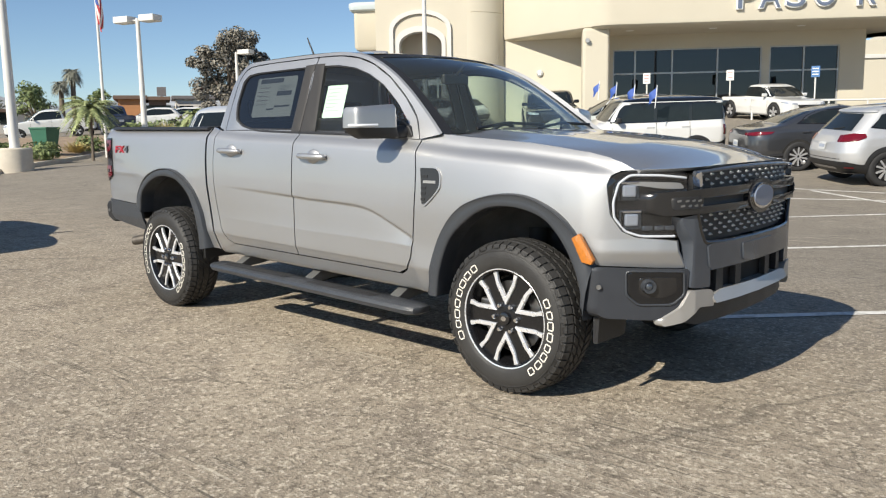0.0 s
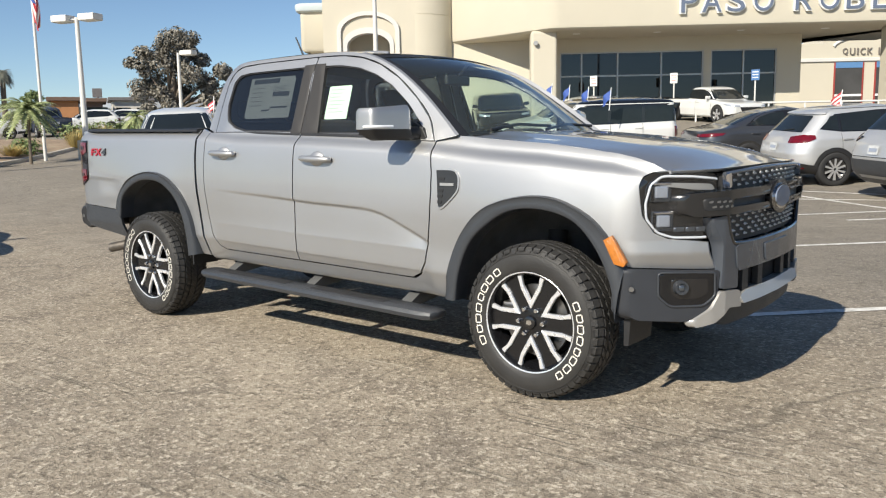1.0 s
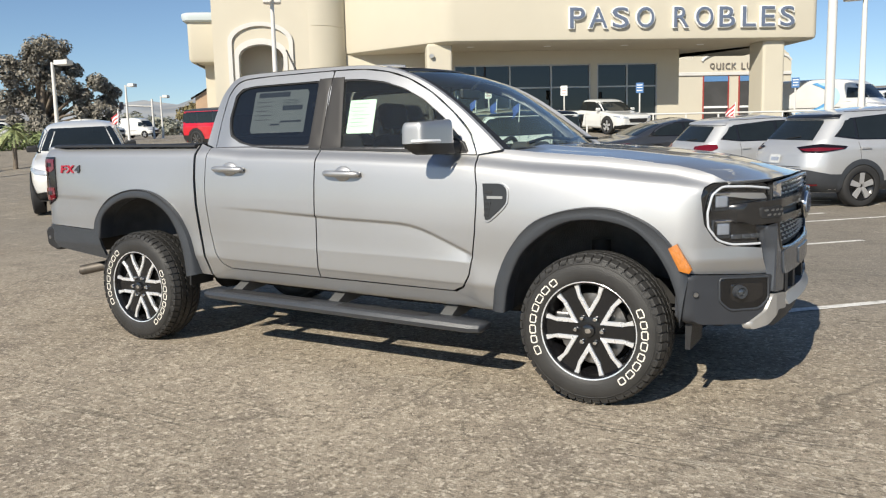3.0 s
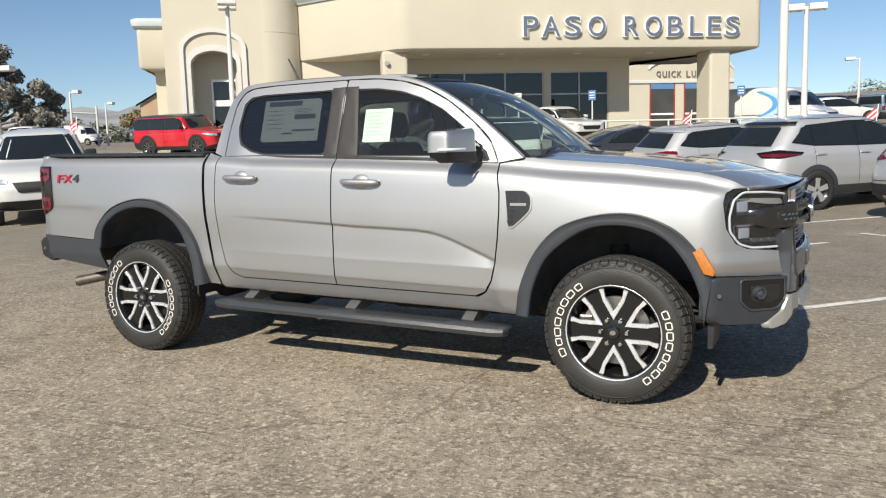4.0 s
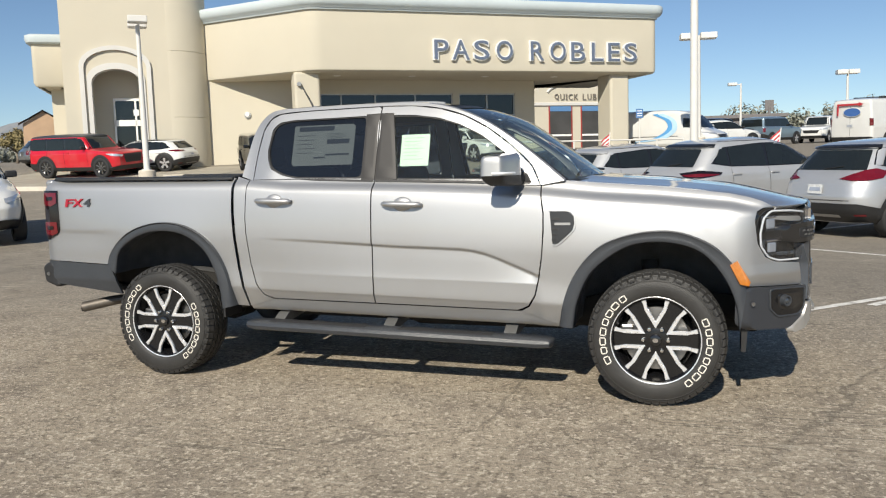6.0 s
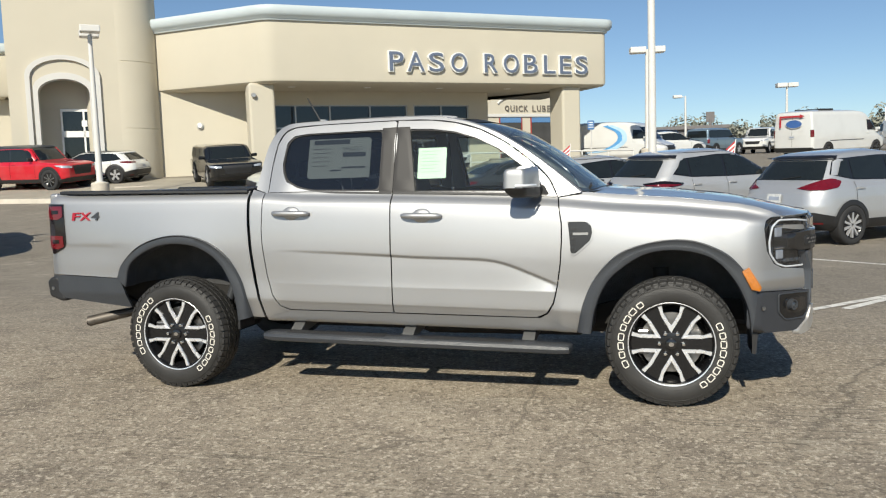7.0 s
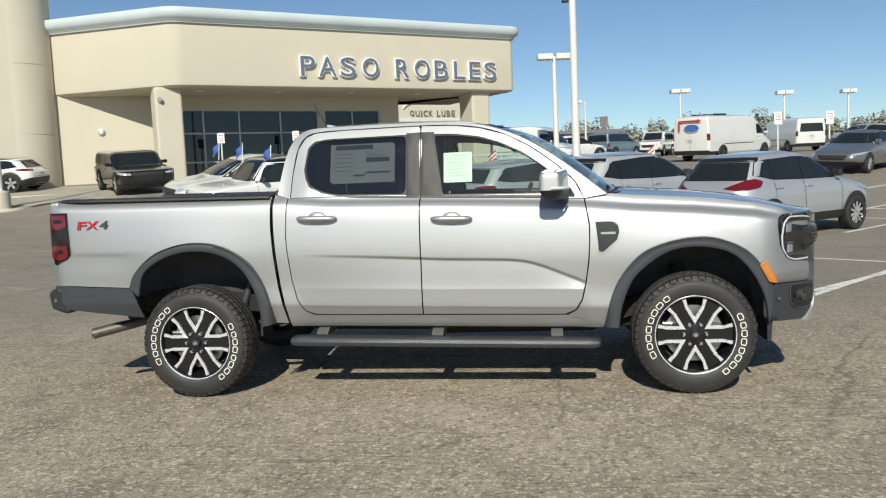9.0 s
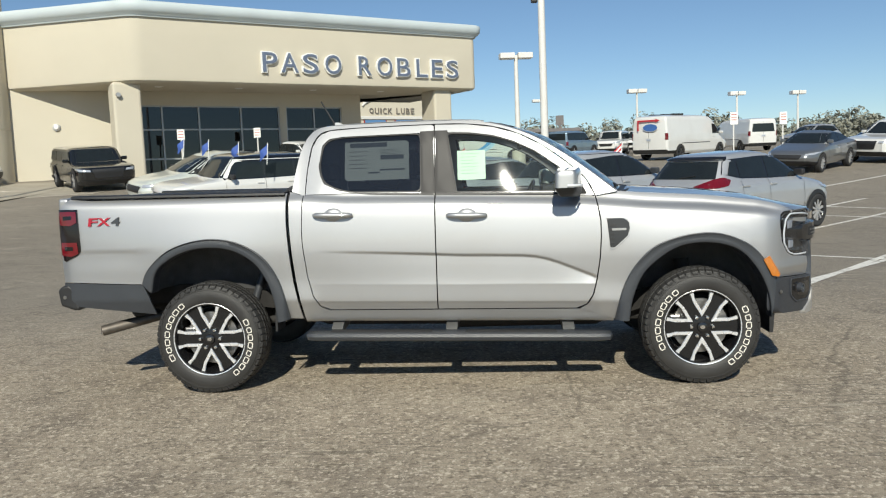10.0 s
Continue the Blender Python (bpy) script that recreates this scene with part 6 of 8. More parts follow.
def build_cabin():
    d = truck
    for y in (-0.38, 0.38):
        s = seat(0.12, y, d)
        h = part("headrest", box_bm(-0.05, 0.05, -0.14, 0.14, 0.0, 0.19, 0.045, 3), M_seat, s)
        h.matrix_local = pose(-0.31, y, 1.44, 0, -10, 0)
        for dy in (-0.06, 0.06):
            tube("headrest_post", [(-0.285, y + dy, 1.36), (-0.31, y + dy, 1.47)], 0.007, M_steel, s, 6)
    bench = seat(-0.66, 0.0, d, 1.30)
    for y in (-0.42, 0.0, 0.42):
        h = part("headrest", box_bm(-0.045, 0.045, -0.12, 0.12, 0.0, 0.14, 0.04, 3), M_seat, bench)
        h.matrix_local = pose(-1.0, y, 1.42, 0, -8, 0)
    # dashboard, hood over the dials, screen, wheel
    rows = []
    for k in np.linspace(-1, 1, 15):
        rows.append([(1.12 - 0.02 * k * k, k * 0.70, 1.27), (0.95, k * 0.70, 1.29), (0.78, k * 0.70, 1.27), (0.70, k * 0.70, 1.20), (0.69, k * 0.70, 1.05), (0.78, k * 0.70, 0.85)])
    dash = sheet("dashboard", rows, M_dash, d)
    part("dial_hood", box_bm(0.68, 0.86, 0.24, 0.52, 1.22, 1.325, 0.03, 3), M_dash, dash)
    part("centre_screen", box_bm(0.685, 0.70, -0.10, 0.10, 0.98, 1.24, 0.008), M_gloss, dash)
    wheel = lathe("steering_wheel", [(0.165 + 0.016 * math.cos(t), 0.016 * math.sin(t)) for t in np.linspace(0, 2 * math.pi, 11)], M_black, d, 36, "z")
    wheel.matrix_local = pose(0.56, 0.38, 1.20, 0, -66, 0)
    part("wheel_boss", box_bm(-0.07, 0.07, -0.08, 0.08, -0.02, 0.03, 0.015), M_black, wheel)
    for a in (0, 120, 240):
        tube("wheel_spoke", [(0, 0, 0), (0.165 * math.cos(radians(a + 180)), 0.165 * math.sin(radians(a + 180)), 0)], 0.014, M_black, wheel, 6)
    mir = part("rear_view_mirror", box_bm(0.50, 0.53, -0.12, 0.12, 1.60, 1.665, 0.012), M_black, d)
    tube("mirror_stalk", [(0.53, 0, 1.66), (0.60, 0, 1.72)], 0.01, M_black, mir, 6)
    # lining of doors and roof
    for sg in (-1, 1):
        prism("door_lining", [(-0.94, 0.6), (0.95, 0.6), (0.95, 1.25), (-0.94, 1.30)], sg * 0.74, sg * 0.77, M_dash, d, "y")
    sheet("headlining", [[(x, k * 0.60, 1.745 + 0.03 * (1 - k * k)) for k in np.linspace(-1, 1, 9)] for x in (-0.93, -0.5, 0.0, 0.3)], M_lining, d)
    # papers inside the glass of the right-hand doors
    def paper(name, a, b, c, e, off, label, mt):
        return filled(name, resample(np.array([(a, c), (b, c), (b, e), (a, e), (a, c)]), 41)[:-1], -1, mt, d, cab_width, off, 0.001, label, 4)
    st = paper("window_sticker", -0.690, -0.250, 1.680, 1.418, -0.022, "printed white price sheet inside the rear door glass", M_paper)
    def printed(a, b, c, e):
        filled("print_bar", [(a, c), (b, c), (b, e), (a, e)], -1, M_print, st, cab_width, -0.0205, 0.0005, "", 2)
    printed(-0.655, -0.40, 1.672, 1.642)
    printed(-0.445, -0.285, 1.585, 1.556)
    printed(-0.53, -0.45, 1.474, 1.464)
    printed(-0.45, -0.28, 1.492, 1.481)
    for r in range(5):
        printed(-0.66, -0.53 - 0.01 * (r % 3), 1.615 - r * 0.028, 1.612 - r * 0.028)
        printed(-0.45, -0.31 - 0.02 * (r % 2), 1.622 - r * 0.009, 1.6205 - r * 0.009)
    st = paper("window_notice", 0.078, 0.266, 1.592, 1.396, -0.024, "pale green printed notice inside the front door glass", M_notice)
    for r in range(7):
        printed_z = 1.572 - r * 0.022
        filled("print_line", [(0.10, printed_z), (0.225 - 0.02 * (r % 3), printed_z), (0.225 - 0.02 * (r % 3), printed_z - 0.003), (0.10, printed_z - 0.003)], -1, M_faint, st, cab_width, -0.0225, 0.0005, "", 2)


M_dash = mat("dark_dashboard", (0.035, 0.035, 0.037), 0.75, var=0.05, bump=0.2, bscale=300)
M_lining = mat("grey_headlining", (0.22, 0.21, 0.20), 0.95)
M_notice = mat("pale_green_notice", (0.60, 0.78, 0.62), 0.7, var=0.03)
M_faint = mat("faint_print", (0.33, 0.48, 0.36), 0.8)
build_tail()
build_wheels()
build_under()
build_mirror(-1)
build_mirror(1)
build_cabin()


# ---- parked vehicles ----
SHAPES = {
    # outlines by height (share of the height, share of the length or half width), windows as (length, height) shares
    "suv": dict(rear=[(.16, .045), (.27, .008), (.42, 0), (.55, .010), (.63, .028), (.70, .058), (.80, .092), (.89, .122), (.935, .135), (.965, .17), (.985, .25), (1, .40)],
                front=[(.16, .955), (.27, .99), (.40, 1), (.50, .985), (.56, .945), (.61, .865), (.65, .765), (.67, .735), (.80, .655), (.90, .585), (.95, .54), (.985, .48), (1, .43)],
                width=[(.16, .88), (.20, .965), (.34, 1), (.50, .992), (.60, .965), (.64, .93), (.67, .895), (.80, .82), (.91, .75), (.955, .69), (.985, .58), (1, .32)],
                screen=(.685, .925), back=(.690, .885, .78), belt=.665,
                surround=[(.125, .72), (.225, .680), (.43, .663), (.71, .657), (.565, .895), (.51, .927), (.40, .930), (.20, .897)],
                panes=[[(.140, .728), (.212, .700), (.212, .885), (.180, .876)], [(.225, .692), (.415, .674), (.415, .915), (.34, .914), (.225, .893)], [(.430, .673), (.682, .668), (.64, .740), (.555, .880), (.51, .912), (.430, .916)]], corner=(.42, .34, .75, .46)),
    "sedan": dict(rear=[(.18, .03), (.28, .006), (.44, 0), (.60, .006), (.67, .020), (.70, .045), (.728, .12), (.75, .155), (.86, .245), (.93, .31), (.975, .39), (1, .46)],
                  front=[(.18, .955), (.28, .99), (.40, 1), (.49, .985), (.56, .935), (.62, .84), (.675, .745), (.695, .715), (.80, .655), (.90, .59), (.95, .55), (.985, .50), (1, .475)],
                  width=[(.18, .88), (.22, .965), (.36, 1), (.54, .992), (.65, .96), (.69, .92), (.72, .885), (.82, .80), (.92, .71), (.96, .64), (.985, .54), (1, .30)],
                  screen=(.715, .935), back=(.765, .93, .80), belt=.70,
                  surround=[(.225, .748), (.43, .712), (.685, .707), (.60, .855), (.54, .932), (.43, .952), (.34, .935), (.28, .865)],
                  panes=[[(.247, .758), (.425, .728), (.425, .935), (.355, .922), (.295, .862)], [(.440, .727), (.660, .720), (.595, .848), (.54, .918), (.440, .938)]], corner=(.40, .34, .80, .46)),
    "boxy": dict(rear=[(.16, .03), (.27, .004), (.50, 0), (.80, .010), (.94, .018), (.972, .035), (.99, .08), (1, .2)],
                 front=[(.16, .965), (.27, .995), (.48, 1), (.56, .99), (.60, .93), (.635, .76), (.655, .712), (.80, .668), (.92, .630), (.965, .605), (.99, .55), (1, .46)],
                 width=[(.16, .90), (.20, .975), (.38, 1), (.57, .99), (.62, .955), (.66, .925), (.90, .875), (.955, .84), (.985, .74), (1, .50)],
                 screen=(.672, .945), back=(.665, .91, .86), belt=.655,
                 surround=[(.025, .655), (.43, .650), (.70, .648), (.655, .85), (.615, .925), (.43, .927), (.03, .922)],
                 panes=[[(.035, .675), (.215, .670), (.215, .905), (.040, .900)], [(.235, .668), (.420, .664), (.420, .908), (.235, .907)], [(.440, .664), (.672, .662), (.638, .83), (.610, .905), (.440, .908)]], corner=(.20, .20, .45, .36)),
    "pickup": dict(rear=[(.18, .012), (.27, .002), (.50, 0), (.615, .002), (.622, .005), (.630, .335), (.66, .343), (.90, .366), (.955, .385), (.985, .43), (1, .48)],
                   front=[(.16, .965), (.27, .995), (.48, 1), (.555, .99), (.595, .94), (.64, .775), (.66, .742), (.80, .682), (.90, .637), (.95, .605), (.985, .57), (1, .53)],
                   width=[(.16, .90), (.20, .975), (.38, 1), (.57, .99), (.615, .965), (.66, .925), (.90, .83), (.95, .78), (.985, .66), (1, .40)],
                   screen=(.675, .925), back=(.70, .89, .78), belt=.655,
                   surround=[(.375, .662), (.50, .655), (.735, .652), (.65, .855), (.60, .922), (.50, .927), (.392, .915)],
                   panes=[[(.385, .678), (.487, .672), (.487, .908), (.402, .902)], [(.500, .672), (.700, .668), (.640, .835), (.595, .905), (.500, .910)]], corner=(.22, .20, .50, .38)),
    "van": dict(rear=[(.14, .012), (.24, .002), (.50, 0), (.90, .004), (.955, .010), (.985, .03), (1, .10)],
                front=[(.14, .965), (.22, .995), (.33, 1), (.40, .98), (.46, .935), (.51, .89), (.545, .868), (.75, .802), (.87, .755), (.935, .715), (.97, .655), (.99, .56), (1, .46)],
                width=[(.14, .91), (.19, .985), (.42, 1), (.56, .985), (.90, .905), (.955, .865), (.985, .76), (1, .52)],
                screen=(.555, .845), back=(.58, .83, .80), belt=.55, surround=None,
                panes=[[(.705, .565), (.850, .555), (.812, .685), (.780, .765), (.705, .785)]], corner=(.14, .12, .55, .50)),
}
WHEELS = {}
M_tyre_far = mat("far_tyre_rubber", (0.022, 0.022, 0.023), 0.8, var=0.1)
M_pane = mat("dark_car_glass", (0.014, 0.018, 0.020), 0.05, var=0.1, spec=0.42)
M_plate = mat("white_plate", (0.55, 0.56, 0.56), 0.5, var=0.2, scale=30)
M_plate_bar = mat("plate_bar", (0.30, 0.34, 0.42), 0.5)
M_farspoke = mat("grey_alloy_spokes", (0.46, 0.46, 0.47), 0.35, 0.4, var=0.05)
M_head = mat("headlamp_silver", (0.62, 0.64, 0.66), 0.15, 0.5, var=0.05, coat=1.0)


def bg_wheel(owner, x, y, r, out, style):
    """A parked car's wheel: tyre and spoked rim, meshes shared between alike wheels."""
    key = (round(r, 3), style)
    if key not in WHEELS:
        v, f = lathe_geo([(r * 0.66, -0.100), (r * 0.72, -0.114), (r * 0.90, -0.116), (r * 0.98, -0.098), (r, -0.07), (r, 0.08), (r * 0.97, 0.1), (r * 0.66, 0.09)], 36)
        tyre = mesh_of("tyre", v, f, M_tyre_far)
        v, f = lathe_geo([(r * 0.69, -0.106), (r * 0.665, -0.112), (r * 0.63, -0.104), (r * 0.60, -0.06), (0.0, -0.055)], 36)
        n = {"five": 5, "ten": 10, "steel": 8}[style]
        bm = bmesh.new()
        for k in range(n):
            a = 2 * math.pi * k / n + 0.3
            w0, w1 = (0.035, 0.05) if n == 5 else (0.014, 0.020)
            o = [(0.03, -w0), (r * 0.63, -w1), (r * 0.63, w1), (0.03, w0)]
            pv, pf = prism_geo(o, -0.104, -0.07, "y")
            vs = [bm.verts.new((p[0] * math.cos(a) - p[2] * math.sin(a), p[1], p[0] * math.sin(a) + p[2] * math.cos(a))) for p in pv]
            for q in pf:
                bm.faces.new([vs[i] for i in q])
        bmesh.ops.recalc_face_normals(bm, faces=bm.faces)
        spokes = bpy.data.meshes.new("spokes")
        bm.to_mesh(spokes)
        bm.free()
        spokes.materials.append(M_farspoke if style != "steel" else M_steel)
        WHEELS[key] = (tyre, mesh_of("rim", v, f, M_rimblack), spokes)
    w = new("wheel")
    w.parent = owner
    w.matrix_local = pose(x, y, r, 0, 0, 0 if out < 0 else 180)
    ty = new("tyre", WHEELS[key][0])
    ri = new("rim", WHEELS[key][1])
    for o in (ty, ri):
        o.parent = w
    sp = new("rim_spokes", WHEELS[key][2])
    sp.parent = w
    return w


LAMPS = {
    # outlines round the rear corner: metres along the corner, share of the height
    "boomerang": [(-.36, .605), (-.02, .690), (.10, .705), (.30, .675), (.24, .612), (.02, .588), (-.16, .588)],
    "slim": [(-.34, .622), (.02, .655), (.44, .622), (.40, .598), (.05, .568), (-.20, .575)],
    "wedge": [(-.30, .560), (.06, .570), (.17, .610), (.13, .655), (-.04, .662), (-.30, .635)],
    "band": [(-.34, .640), (.02, .662), (.30, .655), (.26, .620), (.02, .604), (-.34, .606)],
    "tall": [(-.11, .455), (.07, .455), (.08, .60), (-.10, .60)],
}


def car(name, label, shape, size, wheelbase, front, paint, at, roof=None, clad=None, wheel_r=0.34, style="five", tail="band", lamp_mat=None, floating=False, plates=True, group="", rear_glass=True, face="bar", bumper=0.40, rails=False):
    """A parked vehicle built up of level outlines, nose towards +x, its middle at the pose at."""
    L, W, H = size
    S = SHAPES[shape]
    hw = W / 2
    c = thing(name, label, {"suv": "SUV", "boxy": "SUV", "sedan": "car", "pickup": "pickup truck", "van": "van"}[shape], group, at=at)
    zb = S["width"][0][0] * H
    dense = np.linspace(S["width"][0][0], 1, 241)
    soft = 3 if shape == "pickup" else 9
    kern = np.hanning(soft + 2)[1:-1]
    kern /= kern.sum()

    def curve(key):
        v = np.interp(dense, [p[0] for p in S[key]], [p[1] for p in S[key]])
        return np.convolve(np.pad(v, soft // 2, mode="edge"), kern, "valid")
    CR, CF, CW = curve("rear") * L, curve("front") * L, curve("width") * hw

    seen = {}

    def half(z, lift=0.0):
        key = (round(float(z), 4), lift)
        if key not in seen:
            seen[key] = outline_at(*key)
        return seen[key]

    def outline_at(z, lift):
        """Half outline at a height, from the middle of the back round to the middle of the nose."""
        u = min(max(z / H, dense[0]), 1.0)
        xr, xf, w = np.interp(u, dense, CR) - lift, np.interp(u, dense, CF) + lift, np.interp(u, dense, CW) + lift
        up = float(sstep(S["belt"] - 0.04, S["belt"] + 0.03, u))
        a, b, e, d = S["corner"]
        span = xf - xr
        a, e = min(a * (1 - 0.35 * up), span * 0.42), min(e * (1 - 0.45 * up), span * 0.42)
        b, d = min(b * (1 - 0.2 * up), w * 0.7), min(d * (1 - 0.25 * up), w * 0.7)
        pts = [(xr, (w - b) * k) for k in np.linspace(0, 1, 6)[:-1]]
        pts += [(xr + a * (1 - math.cos(t)), w - b + b * math.sin(t)) for t in np.linspace(0, math.pi / 2, 9)]
        pts += [(xr + a + (span - a - e) * k, w) for k in np.linspace(0, 1, 9)[1:-1]]
        pts += [(xf - e * (1 - math.sin(t)), w - d + d * math.cos(t)) for t in np.linspace(0, math.pi / 2, 10)]
        pts += [(xf, (w - d) * k) for k in np.linspace(1, 0, 6)[1:]]
        q = np.array(pts)
        q[:, 0] += 0.05 * (q[:, 1] / w) ** 2 * np.where(np.arange(len(q)) < 14, 1, 0) - 0.07 * (q[:, 1] / w) ** 2 * np.where(np.arange(len(q)) > len(q) - 8, 1, 0)
        return q

    def shell(nm, levels, mt, owner, lift=0.0, cap=True):
        rows = []
        for z in levels:
            h = half(z, lift)
            rows.append([(p[0] - L / 2, -p[1], z) for p in h] + [(p[0] - L / 2, p[1], z) for p in h[-2:0:-1]])
        n = len(rows[0])
        verts = [p for r in rows for p in r]
        faces = [(i * n + k, i * n + (k + 1) % n, (i + 1) * n + (k + 1) % n, (i + 1) * n + k) for i in range(len(rows) - 1) for k in range(n)]
        if cap:
            faces += [tuple(range(n)), tuple(range((len(rows) - 1) * n, len(rows) * n))]
        return sharpen(put(nm, verts, faces, mt, owner), 40)

    def side_at(side, lift):
        def f(x, z):
            h = half(z, lift)[5:-5]
            return (x - L / 2, side * float(np.interp(x, h[:, 0], h[:, 1])), z)
        return f

    def end_at(end, lift):
        def f(y, z):
            h = half(z, lift)
            h = h[:14] if end == "rear" else h[::-1][:15]
            return (float(np.interp(abs(y), h[:, 1], h[:, 0])) - L / 2, y, z)
        return f

    def round_at(end, side, lift):
        def f(s_, z):
            h = half(z, lift)
            h = h if end == "rear" else h[::-1]
            ln = np.concatenate([[0], np.cumsum(np.linalg.norm(np.diff(h, axis=0), axis=1))])
            mid = (ln[5] + ln[13]) / 2 if end == "rear" else (ln[5] + ln[14]) / 2
            t = mid + s_
            return (float(np.interp(t, ln, h[:, 0])) - L / 2, side * float(np.interp(t, ln, h[:, 1])), z)
        return f

    def patch(nm, outline, f, mt, owner, rows=4, n=36):
        p = resample(np.array(list(outline) + [outline[0]], float), n + 1)[:-1]
        o = p.mean(0)
        verts, faces = [], []
        for k in range(rows):
            verts += [f(*q) for q in o + (p - o) * (1 - k / rows)]
        verts.append(f(*o))
        for k in range(rows - 1):
            faces += [(k * n + i, k * n + (i + 1) % n, (k + 1) * n + (i + 1) % n, (k + 1) * n + i) for i in range(n)]
        faces += [((rows - 1) * n + i, (rows - 1) * n + (i + 1) % n, rows * n) for i in range(n)]
        return sharpen(put(nm, verts, faces, mt, owner), 60)

    def scaled(poly):
        return [(x * L, z * H) for x, z in poly]

    z_roof = 0.938 * H
    lower = list(np.linspace(zb, z_roof, 46))
    upper = [z_roof + (H - z_roof) * (1 - (1 - t) ** 2) for t in np.linspace(0, 1, 12)]
    if roof:
        body = shell("body", lower, paint, c)
        shell("roof_panel", upper, roof, body)
    else:
        body = shell("body", lower + upper[1:], paint, c)
    # glass
    zs0, zs1 = S["screen"][0] * H, S["screen"][1] * H
    w0, w1 = float(half(zs0)[:, 1].max()) * 0.90, float(half(zs1)[:, 1].max()) * 0.86
    patch("windscreen", [(-w0, zs0), (-w0 * 0.5, zs0 - 0.02), (w0 * 0.5, zs0 - 0.02), (w0, zs0), (w1, zs1), (-w1, zs1)], end_at("front", 0.010), M_pane, body, 8, 60)
    if rear_glass:
        zr0, zr1, kw = S["back"][0] * H, S["back"][1] * H, S["back"][2]
        w0, w1 = float(half(zr0)[:, 1].max()) * kw, float(half(zr1)[:, 1].max()) * kw * 0.97
        if floating:
            w0, w1 = w0 * 1.16, w1 * 1.14
        patch("rear_window", [(-w0, zr0), (w0, zr0), (w1, zr1), (-w1, zr1)], end_at("rear", 0.010), M_pane, body, 6, 48)
    for side in (-1, 1):
        near = side_at(side, 0.012)
        if S["surround"]:
            o = scaled(S["surround"])
            if floating:
                o = [(o[0][0] - 0.015 * L, o[0][1] + 0.02 * H)] + o[1:-1] + [(o[-1][0] - 0.045 * L, o[-1][1] + 0.005 * H)]
            patch("window_surround", o, side_at(side, 0.006), M_gloss, body, 6, 60)
        for o in S["panes"]:
            patch("side_window", scaled(o), near, M_pane, body, 5, 40)
        # shut lines of the doors
        ends = sorted(o[1][0] for o in S["panes"])
        front_edge = max(p[0] for p in S["panes"][-1]) + 0.012
        cuts = [e + 0.006 for e in ends[-3:-1]] + [front_edge]
        if shape in ("suv", "boxy"):
            cuts[0] = S["panes"][-2][0][0] - 0.004
            cuts.append(ends[-2] + 0.006)
        for x in cuts:
            top = S["belt"] * H - 0.01
            line = [[near(x * L + o, z) for z in np.linspace(0.19 * H, top, 8)] for o in (-0.004, 0.004)]
            sheet("shut_line", line, M_dark, body)
        xm, zm = (front_edge - 0.035) * L, S["belt"] * H + 0.075
        p = near(xm, zm)
        mir = part("door_mirror", box_bm(-0.055, 0.055, -0.105, 0.105, -0.065, 0.065, 0.035, 3), clad or paint, c)
        mir.matrix_local = pose(p[0], p[1] + side * 0.11, zm)
        for o in S["panes"][-2:]:
            p = near(o[0][0] * L + 0.10, S["belt"] * H - 0.12)
            box("door_handle", p[0] - 0.10, p[0] + 0.10, p[1] - 0.014, p[1] + 0.014, p[2] - 0.018, p[2] + 0.018, paint, body, 0.008)
        # sill, arches, wheels
        if clad:
            xs = np.linspace(0.08 * L, 0.92 * L, 26)
            sheet("sill_cladding", [[side_at(side, 0.010)(x, z) for x in xs] for z in (zb + 0.005, zb + 0.08, zb + 0.17)], clad, body)
        for ax in (L - front - wheelbase, L - front):
            if clad:
                arch = []
                for r in (wheel_r * 1.02, wheel_r * 1.12, wheel_r * 1.27):
                    ring = [(ax + r * math.cos(t), wheel_r + r * math.sin(t)) for t in np.linspace(-0.30, math.pi + 0.30, 26)]
                    arch.append([side_at(side, 0.026 if r < wheel_r * 1.2 else 0.016)(x, max(z, zb)) for x, z in ring])
                sheet("wheel_arch", arch, clad, body)
            # dark disc laid on the uncut side stands in for the arch's shade
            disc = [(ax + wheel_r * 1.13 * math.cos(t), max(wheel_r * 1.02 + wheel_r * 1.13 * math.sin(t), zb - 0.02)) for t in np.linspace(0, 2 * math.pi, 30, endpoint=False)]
            patch("arch_shade_disc", disc, side_at(side, 0.013 if not clad else 0.018), M_dark, body, 3, 30)
            bg_wheel(c, ax - L / 2, side * (hw - 0.085), wheel_r, side, style)
        # lamps
        zl = [(a * (1.2 if tail != "tall" else 1), b * H) for a, b in LAMPS[tail]]
        patch("tail_lamp", zl, round_at("rear", side, 0.014), lamp_mat or M_red, body, 4, 40)
        if lamp_mat:
            o = np.array(zl).mean(0)
            patch("red_strip", [(o[0] + (a - o[0]) * 0.86, o[1] - 0.012 + (b - o[1]) * 0.42) for a, b in zl], round_at("rear", side, 0.018), M_red, body, 3, 36)
        hz = 0.50 if shape in ("suv", "sedan") else (0.52 if shape != "van" else 0.42)
        patch("headlamp", [(-.36, (hz - .045) * H), (.02, (hz - .03) * H), (.36, (hz + .012) * H), (.34, (hz + .035) * H), (.0, (hz + .025) * H), (-.36, hz * H)], round_at("front", side, 0.013), M_head, body, 4, 40)
        if rails:
            tube("roof_rail", [side_at(side, -0.02)(x * L, 0.955 * H) for x in np.linspace(.20, .54, 12)], 0.016, M_black, body, 6)
    # bumpers and grille wrap the ends
    bl = clad or M_black
